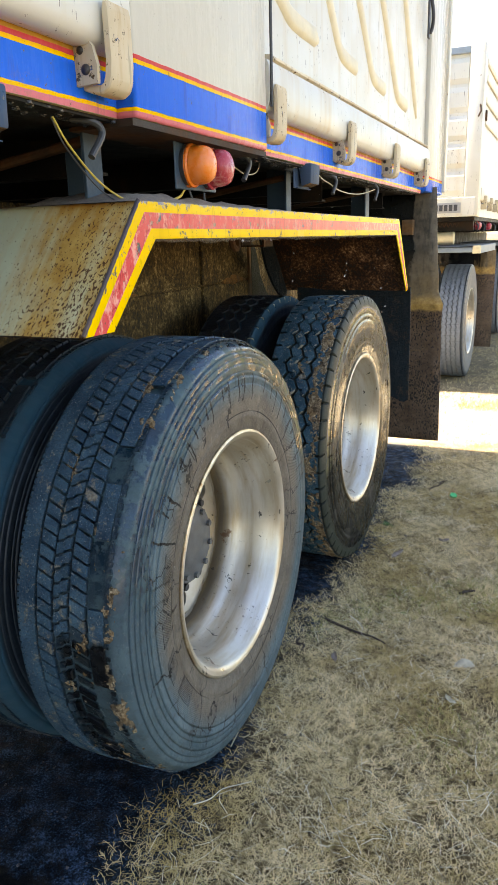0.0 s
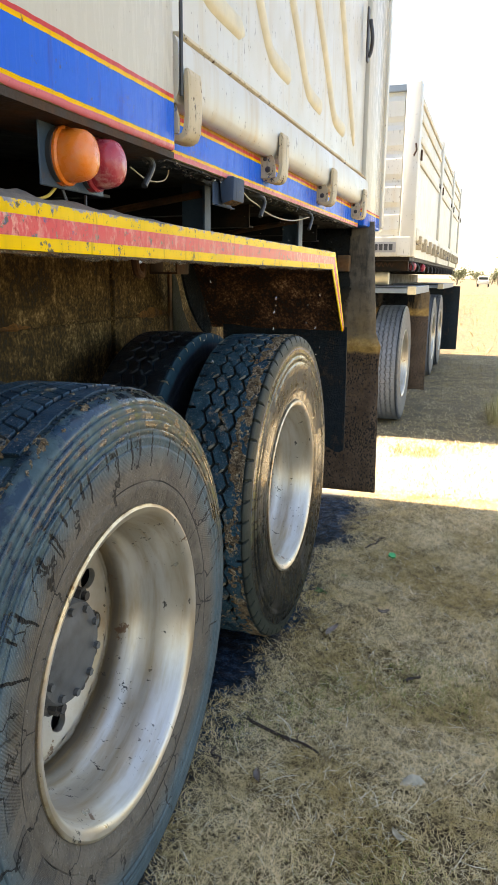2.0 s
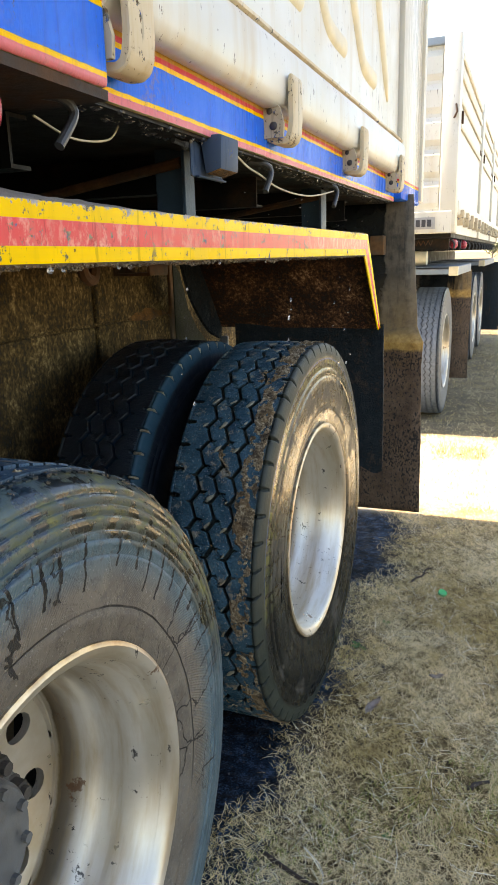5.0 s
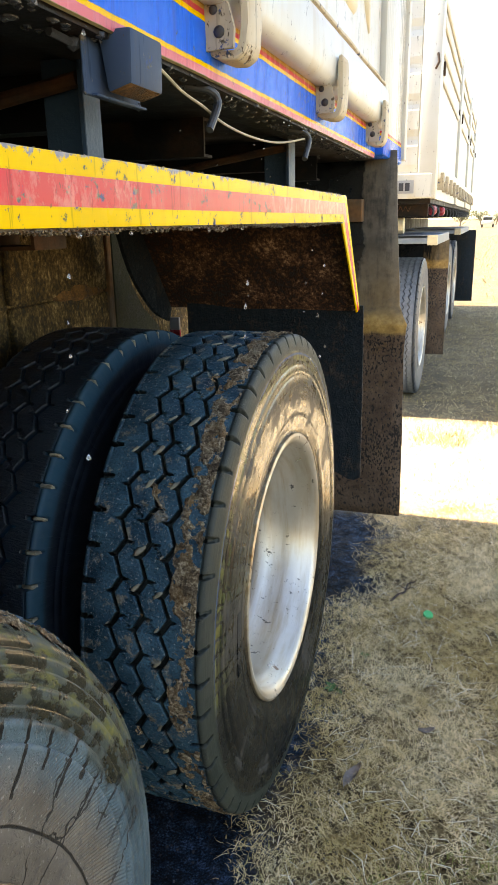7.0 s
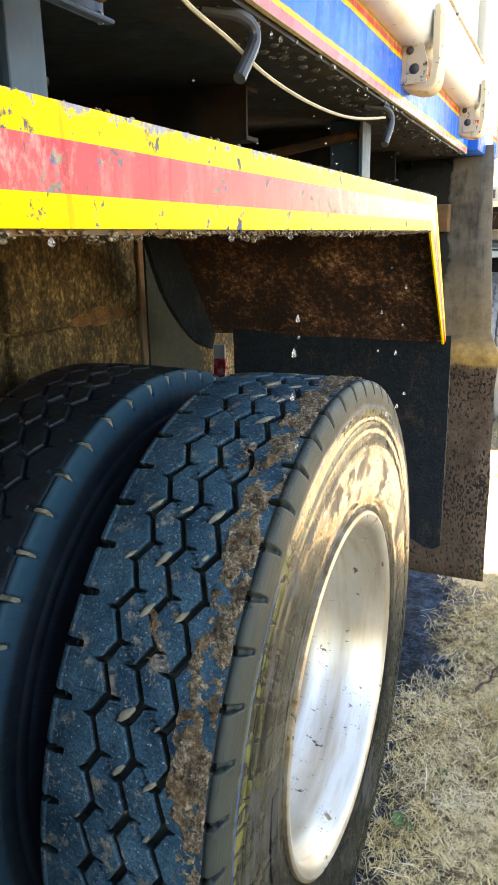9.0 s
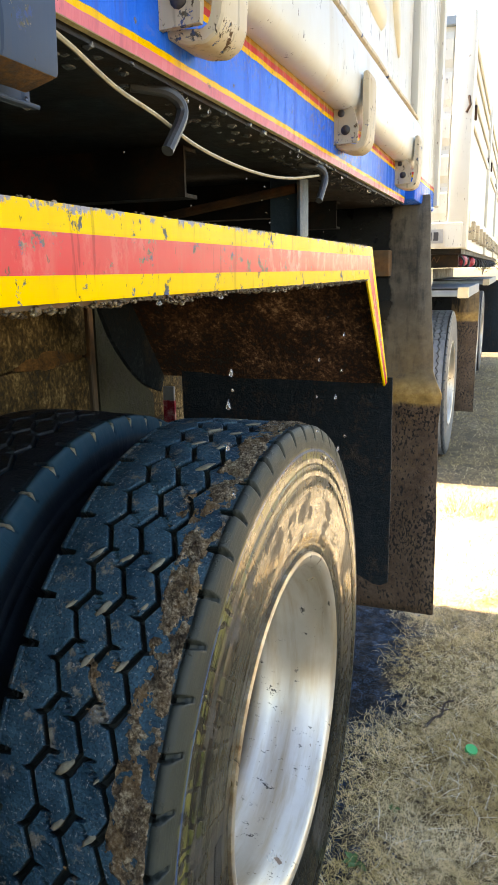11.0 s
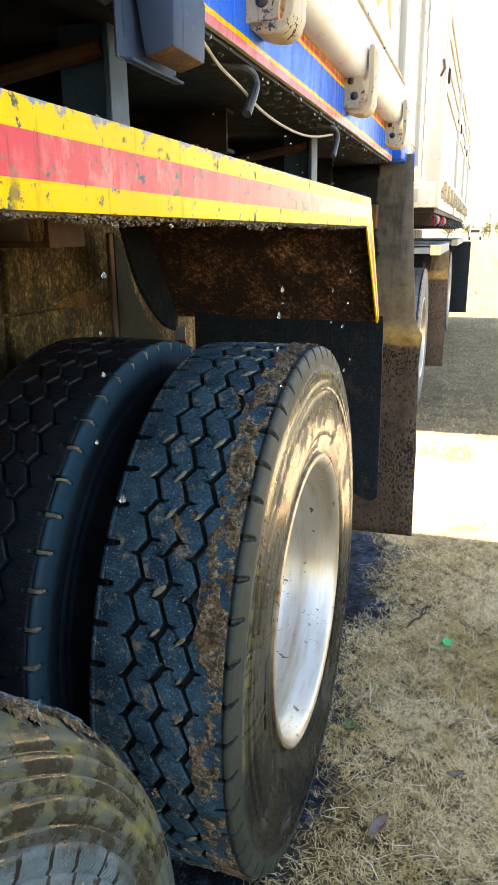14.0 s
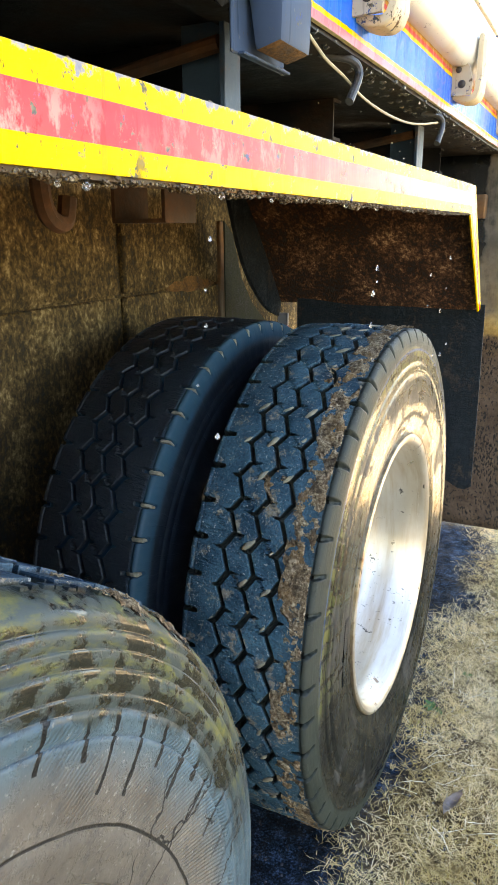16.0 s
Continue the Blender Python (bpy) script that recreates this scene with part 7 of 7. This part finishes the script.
    part("air_tank", add_tube(bmesh.new(), [(x_out - 0.22, y_front + 0.30, z0 - 0.17), (x_out - 0.75, y_front + 0.30, z0 - 0.17)], 0.055, 16), M["rib"], t, "yellowed cylinder", True)
    for yc, x in WHEELS_FAR:
        wheel(t, "far", (x, yc, R - 0.030), 17 * yc, yc > 8, "dusty grey trailer wheel")
        wheel(t, "b_in", (x - 0.335, yc, R - 0.030), 5, False, "inner twin wheel")
        wheel(t, "b_in", (x - 1.65, yc, R - 0.030), 5, False, "inner twin wheel")
        part("axle", add_tube(bmesh.new(), [(-2.5, yc, R), (-0.9, yc, R)], 0.07, 12), M["black_steel"], t, "axle beam", True)
    for ya, yb, x in GUARDS_FAR:
        bm = bmesh.new()
        add_box(bm, x - 0.62, x, ya, ya + 0.03, 1.150, 1.205, 0.004)
        add_box(bm, x - 0.62, x, ya, yb, 1.190, 1.205)
        add_box(bm, x - 0.012, x + 0.004, ya, yb, 1.140, 1.206, 0.003)
        g = part("mudguard", bm, M["grey_beam"], t, "grey steel mudguard")
        bm = bmesh.new()
        add_box(bm, x - 0.06, x + 0.007, ya - 0.004, ya + 0.036, 1.140, 1.208, 0.003)
        part("yellow_end", bm, M["rib"], g, "yellow end mark")
    for y, x0, x1, za, zb, mat in FLAPS_FAR:
        bm = bmesh.new()
        nn = 8
        f = [[bm.verts.new((x0 + (x1 - x0) * i / 4, y + 0.02 * math.sin(j * 0.8) + off, za + (zb - za) * j / nn)) for i in range(5)] for off in (0, 0.012) for j in range(nn + 1)]
        for s in (f[:nn + 1], f[nn + 1:]):
            for a, b in zip(s, s[1:]):
                for i in range(4):
                    bm.faces.new((a[i], a[i + 1], b[i + 1], b[i]))
        for j in range(nn):
            for i in (0, 4):
                bm.faces.new((f[j][i], f[j + 1][i], f[nn + 2 + j][i], f[nn + 1 + j][i]))
        part("mudflap", bm, M[mat], t, "muddy rubber flap", "all")
    return t


WHEELS_FAR = [(7.25, -0.735), (10.6, -0.735), (11.9, -0.735)]
GUARDS_FAR = [(6.62, 7.95, -0.605), (10.0, 12.5, -0.605)]
FLAPS_FAR = [(8.05, -0.60, -1.2, 1.15, 0.14, "flap"), (12.65, -0.50, -1.15, 1.15, 0.14, "flap_black")]
trailer(6.40, 7.0, -0.615, "white drop-side drawbar trailer parked behind the truck")


# ---- grass ----
def blades(name, count, area, length, width, material, label, keep, seed, lie=(0.1, 0.9)):
    """Thin bent blades, scattered; each is a small strip of its own."""
    rg = np.random.default_rng(seed)
    x0, x1, y0, y1 = area
    x = rg.uniform(x0, x1, count)
    y = rg.uniform(y0, y1, count)
    ok = keep(x, y, rg.uniform(0, 1, count))
    x, y = x[ok], y[ok]
    n = len(x)
    a = rg.uniform(0, math.tau, n)
    ln = rg.uniform(*length, n)
    w = rg.uniform(*width, n)
    up = rg.uniform(*lie, n)
    bend = rg.normal(0, 0.55, n)
    dx, dy = np.cos(a), np.sin(a)
    px, py = -dy, dx
    v = np.zeros((n, 5, 3))
    base = np.stack([x, y, 0.026 - 0.0125 * np.clip(y, -1.0, 4.2) - 0.002], -1)
    z1 = ln * up * 0.62
    z2 = ln * up * rg.uniform(0.55, 1.1, n)
    h1 = np.sqrt(np.maximum(0.05, 1 - up ** 2)) * ln * 0.5
    h2 = h1 * 2
    ex, ey = np.cos(a + bend), np.sin(a + bend)
    mid = base + np.stack([dx * h1, dy * h1, z1 + 0.004], -1)
    tip = mid + np.stack([ex * (h2 - h1), ey * (h2 - h1), z2 - z1], -1)
    side = np.stack([px * w, py * w, np.zeros(n)], -1)
    v[:, 0], v[:, 1] = base - side, base + side
    v[:, 2], v[:, 3] = mid + side * 0.9, mid - side * 0.9
    v[:, 4] = tip
    me = bpy.data.meshes.new(name)
    idx = np.arange(n) * 5
    me.vertices.add(n * 5)
    me.vertices.foreach_set("co", v.reshape(-1))
    loops = np.stack([idx, idx + 1, idx + 2, idx + 3, idx + 3, idx + 2, idx + 4], -1).reshape(-1)
    me.loops.add(len(loops))
    me.loops.foreach_set("vertex_index", loops.astype(np.int32))
    start = np.stack([np.arange(n) * 7, np.arange(n) * 7 + 4], -1).reshape(-1)
    me.polygons.add(n * 2)
    me.polygons.foreach_set("loop_start", start.astype(np.int32))
    me.update(calc_edges=True)
    me.validate()
    me.materials.append(material)
    return tagged(new(name, me), label, "grass", "", "stuff")


def clump(x, y, s, seed):
    """Soft patchiness of the turf, 0 to 1."""
    return 0.5 + 0.25 * np.sin(x * s + seed + 2.1 * np.sin(y * s * 0.7 + seed)) + 0.25 * np.sin(y * s * 1.3 + 1.7 * np.sin(x * s * 1.1 - seed))


def dry_side(x, y, wet=0.55):
    """1 on the turf, falling to 0 under the truck, along an uneven line."""
    line = -0.71 + 0.05 * np.sin(y * 5) + 0.04 * np.sin(y * 13 + 1)
    return np.clip((x - line) / 0.18, 0, 1)


blades("dry_grass", 780000, (-0.85, 0.80, 0.6, 4.85), (0.010, 0.032), (0.0004, 0.0011), M["grass"], "short dry trampled grass", lambda x, y, u: u < dry_side(x, y) * (0.08 + 0.92 * clump(x, y, 17, 0.5) ** 0.7 * clump(x, y, 71, 1.5)), 1, (0.02, 0.45))
blades("dry_grass", 230000, (-0.85, 0.95, 0.3, 4.85), (0.018, 0.052), (0.0004, 0.0010), M["straw"], "longer strands of straw", lambda x, y, u: u < dry_side(x, y) * (0.3 + 0.7 * clump(x, y, 5, 2.0)) * (0.15 + 0.85 * clump(x, y, 43, 4.0)), 2, (0.02, 0.42))
blades("dry_grass", 14000, (-0.75, 0.95, 0.3, 5.2), (0.045, 0.105), (0.0006, 0.0013), M["pale_turf"], "long bleached straws on the turf", lambda x, y, u: u < dry_side(x, y) * clump(x, y, 7, 3.0), 12, (0.02, 0.25))
blades("dry_grass", 60000, (-0.9, 3.5, 6.0, 14.0), (0.02, 0.06), (0.0010, 0.0022), M["grass"], "short brown grass beside the trailer", lambda x, y, u: u < 0.3 + 0.7 * clump(x, y, 4, 2.0), 13, (0.05, 0.5))
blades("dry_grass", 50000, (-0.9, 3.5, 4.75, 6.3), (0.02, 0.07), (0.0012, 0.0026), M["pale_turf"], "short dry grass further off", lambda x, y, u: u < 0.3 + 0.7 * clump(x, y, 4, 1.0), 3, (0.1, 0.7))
blades("dry_grass", 40000, (-3.0, 16.0, 14.0, 60.0), (0.05, 0.22), (0.003, 0.008), M["tall"], "dry grass in the distance", lambda x, y, u: u < 0.25 + 0.75 * clump(x, y, 0.9, 1.0), 4, (0.2, 0.8))
blades("straw_tuft", 700, (0.05, 0.40, 7.2, 7.8), (0.15, 0.34), (0.0012, 0.0022), M["tall"], "tuft of tall dry grass beside the trailer", lambda x, y, u: u < 1.0, 5, (0.7, 0.97))
blades("straw_tuft", 500, (-0.62, -0.30, 5.75, 6.05), (0.03, 0.12), (0.0012, 0.0022), M["tall"], "tuft of yellow dry grass in the sun", lambda x, y, u: u < 1.0, 6, (0.3, 0.9))


# ---- things on the ground ----
def twig(at, to, r, label, mat="bark", forks=2, seed=0):
    rg = random.Random(seed)
    a, b = Vector(at) + Vector((0, 0, gz(at[1]))), Vector(to) + Vector((0, 0, gz(to[1])))
    mid = [a + (b - a) * f + Vector((rg.uniform(-1, 1), rg.uniform(-1, 1), 0)) * 0.012 * (0 < f < 1) for f in (0, 0.3, 0.55, 0.8, 1)]
    bm = add_tube(bmesh.new(), curve_pts(mid, 4), r, 8, 0.55)
    for _ in range(forks):
        p = a + (b - a) * rg.uniform(0.3, 0.8)
        d = Vector((rg.uniform(-1, 1), rg.uniform(-1, 1), 0.15)).normalized()
        add_tube(bm, [p, p + d * 0.02, p + d * rg.uniform(0.03, 0.05) + Vector((0.005, 0, 0))], r * 0.5, 6, 0.4)
    return solo("twig", bm, M[mat], label, "twig", "all", "", "twigs on the grass")


def fallen_leaf(at, size, turn, curl, mat, label, name="leaf", wide=0.2):
    bm = bmesh.new()
    n = 8
    rows = []
    for i in range(n + 1):
        f = i / n
        w = size * wide * math.sin(math.pi * min(1, f * 0.95 + 0.03)) ** 0.8
        row = []
        for s in (-1, -0.5, 0, 0.5, 1):
            row.append(bm.verts.new((f * size - size / 2, s * w + 0.08 * size * math.sin(f * 3), curl * size * (abs(s) ** 2 * 0.5 + (f - 0.5) ** 2 * 1.3) + 0.006 + 0.10 * size * noise.noise((f * 5 + at[0] * 40, s * 1.6, at[1] * 9)))))
        rows.append(row)
    for a, b in zip(rows, rows[1:]):
        for k in range(4):
            bm.faces.new((a[k], a[k + 1], b[k + 1], b[k]))
    bmesh.ops.solidify(bm, geom=list(bm.faces), thickness=0.0008)
    bmesh.ops.transform(bm, matrix=pose(at[0], at[1], at[2] + gz(at[1]), 0, 0, turn), verts=list(bm.verts))
    return solo(name, bm, M[mat], label, "leaf", "all", "", "fallen leaves")


twig((-0.580, 2.255, 0.008), (-0.345, 2.170, 0.008), 0.0055, "thin dark dry twig on the grass", seed=1)
twig((-0.62, 2.10, 0.008), (-0.585, 2.03, 0.008), 0.004, "short dark broken twig on the grass", forks=1, seed=2)
twig((-0.485, 3.78, 0.008), (-0.415, 3.95, 0.012), 0.0045, "black twig in the grass", forks=3, seed=3)
twig((-0.17, 2.62, 0.008), (-0.12, 2.66, 0.008), 0.006, "small brown stick on the grass", forks=1, seed=4)
twig((-0.50, 2.30, 0.010), (-0.40, 2.17, 0.012), 0.0012, "pale straw stalk on the grass", "pale_leaf", 0, 5)
twig((-0.60, 1.30, 0.010), (-0.50, 1.42, 0.012), 0.0014, "pale straw stalk beside the tyre", "pale_leaf", 1, 6)
fallen_leaf((-0.087, 2.134, 0.022), 0.066, 20, -1.0, "pale_leaf", "curled bleached leaf on the grass")
fallen_leaf((-0.456, 2.870, 0.002), 0.085, 70, 0.25, "dead_leaf", "grey withered leaf on the grass", wide=0.15)
fallen_leaf((-0.47, 2.02, 0.004), 0.050, 110, 0.3, "dead_leaf", "small brown leaf on the grass")
fallen_leaf((-0.66, 1.75, 0.004), 0.040, 40, 0.3, "dead_leaf", "small grey leaf on the grass")
fallen_leaf((-0.10, 1.93, 0.004), 0.040, 140, 0.4, "pale_leaf", "pale leaf shred on the grass")
fallen_leaf((-0.30, 3.10, 0.003), 0.045, 200, 0.3, "dead_leaf", "small grey leaf on the grass")
bm = bmesh.new()
bmesh.ops.create_cone(bm, cap_ends=True, segments=18, radius1=0.016, radius2=0.0145, depth=0.010)
for v in bm.verts:
    v.co.x *= 1.15
bmesh.ops.inset_region(bm, faces=[f for f in bm.faces if f.normal.z > 0.9], thickness=0.003, depth=-0.001)
bmesh.ops.transform(bm, matrix=pose(-0.347, 3.715, 0.012 + gz(3.7), 24, 12, 0), verts=list(bm.verts))
solo("bottle_cap", bm, M["cap"], "bright green plastic bottle cap in the grass", "bottle cap", True)


def seedling(at, s, label):
    bm = bmesh.new()
    rg = random.Random(int(at[1] * 100))
    for k in range(16):
        a = rg.uniform(0, math.tau)
        l = s * rg.uniform(0.5, 1.0)
        d = Vector((math.cos(a), math.sin(a), rg.uniform(0.3, 0.9))).normalized()
        w = d.cross(Vector((0, 0, 1))).normalized() * l * 0.22
        p = Vector(at) + Vector((0, 0, gz(at[1])))
        pts = [p, p + d * l * 0.5 + w, p + d * l - Vector((0, 0, l * 0.25)), p + d * l * 0.5 - w]
        bm.faces.new([bm.verts.new(q) for q in pts])
    return solo("seedling", bm, M["green"], label, "plant", False, "", "green weeds")


seedling((-0.576, 3.217, 0.0), 0.040, "small green weed in dry grass")
seedling((-0.52, 3.42, 0.0), 0.022, "tiny green weed in dry grass")
seedling((-0.33, 2.40, 0.0), 0.020, "tiny green weed in dry grass")
blades("green_grass", 22000, (-0.62, 0.10, 1.6, 3.15), (0.010, 0.030), (0.0005, 0.0011), M["sprout"], "sparse olive green blades among the straw", lambda x, y, u: u < dry_side(x, y) * np.clip(clump(x, y, 4.5, 0.8) * 1.6 - 1.0, 0, 1), 8, (0.3, 0.9))
rg = random.Random(5)
bm = bmesh.new()
for _ in range(2600):
    x, y = -0.45 - 0.75 * rg.random() ** 1.8, rg.uniform(0.6, 4.6)
    r = rg.uniform(0.001, 0.0042)
    ball(bm, (x, y, gz(y) + r * 0.3), r, 1, (1, 1.2, 0.6))
solo("gravel", bm, M["wet_stone"], "small stones and clods on the wet soil", "gravel", False, "stuff")


# ---- distance ----
def tree(at, height, spread, seed, mat="leafage", label="distant leafy tree on the horizon", trunk=True):
    rg = random.Random(seed)
    t = thing("tree" if trunk else "bush", at, label, "tree" if trunk else "bush", "distant trees" if trunk else "")
    bm = bmesh.new()
    tips = []
    base = Vector(at)
    top = base + Vector((rg.uniform(-0.3, 0.3), 0, height * 0.5))
    add_tube(bm, [base, base + (top - base) * 0.5 + Vector((0.1, 0, 0)), top], height * 0.03, 8, 0.5)
    for _ in range(9):
        p = base + (top - base) * rg.uniform(0.25, 1.0)
        q = p + Vector((rg.uniform(-1, 1) * spread, rg.uniform(-1, 1) * spread, rg.uniform(0.1, 0.45) * height))
        add_tube(bm, [p, (p + q) / 2 + Vector((0, 0, 0.1)), q], height * 0.012, 5, 0.3)
        tips += [q, (p + q) / 2]
    part("trunk", bm, M["trunk"], t, "", True)
    bm = bmesh.new()
    for q in tips:
        for _ in range(60):
            c = q + Vector((rg.gauss(0, 0.33), rg.gauss(0, 0.33), rg.gauss(0, 0.26))) * spread
            if c.z < 0.1:
                continue
            s = rg.uniform(0.05, 0.13) * spread
            d = Vector((rg.uniform(-1, 1), rg.uniform(-1, 1), rg.uniform(-1, 1))).normalized()
            e = d.orthogonal().normalized()
            f = d.cross(e)
            bm.faces.new([bm.verts.new(c + s * v) for v in (e, f * 0.6, -e, -f * 0.6)])
    part("crown", bm, M[mat], t)
    return t


for k, (x, y, h) in enumerate(((-7.0, 150, 4.5), (-3.5, 165, 3.8), (-0.5, 158, 3.6), (2.5, 170, 4.2), (6.0, 180, 3.6), (10.0, 175, 4.4), (14.5, 180, 4.0))):
    tree((x, y, 0), h, h * 0.34, 20 + k)
tree((2.55, 30.0, 0), 1.5, 0.75, 50, "bush", "yellow-green bush at the field edge", False)


def utility_pole(at, h):
    bm = add_tube(bmesh.new(), [Vector(at), Vector(at) + Vector((0, 0, h))], 0.11, 8, 0.7)
    add_box(bm, at[0] - 0.8, at[0] + 0.8, at[1] - 0.05, at[1] + 0.05, h - 0.5, h - 0.38)
    solo("utility_pole", bm, M["trunk"], "distant wooden utility pole", "pole", True, "", "utility poles")


utility_pole((0.6, 150, 0), 5.6)
utility_pole((3.6, 190, 0), 6.0)


def pickup(at):
    """A small far-off white pick-up."""
    t = thing("pickup", at, "distant white pick-up truck", "car")
    x, y, z = at
    bm = bmesh.new()
    add_box(bm, x - 0.85, x + 0.85, y - 2.2, y + 2.2, 0.45, 0.95, 0.08, None, 2)
    add_box(bm, x - 0.75, x + 0.75, y - 1.2, y + 0.5, 0.95, 1.55, 0.12, None, 2)
    part("body", bm, M["white_far"], t, "", True)
    part("windscreen", box_bm(x - 0.65, x + 0.65, y - 1.215, y - 1.19, 1.05, 1.45), M["car_glass"], t, "dark windscreen")
    for dx in (-0.78, 0.78):
        for dy in (-1.35, 1.35):
            part("wheel", add_tube(bmesh.new(), [(x + dx - 0.1, y + dy, 0.34), (x + dx + 0.1, y + dy, 0.34)], 0.34, 18), M["flap_black"], t, "black wheel", True)
        part("headlight", box_bm(x + dx * 0.8 - 0.13, x + dx * 0.8 + 0.13, y - 2.22, y - 2.19, 0.70, 0.84), M["plate"], t, "headlight")
    return t


pickup((-1.6, 118.0, 0.0))
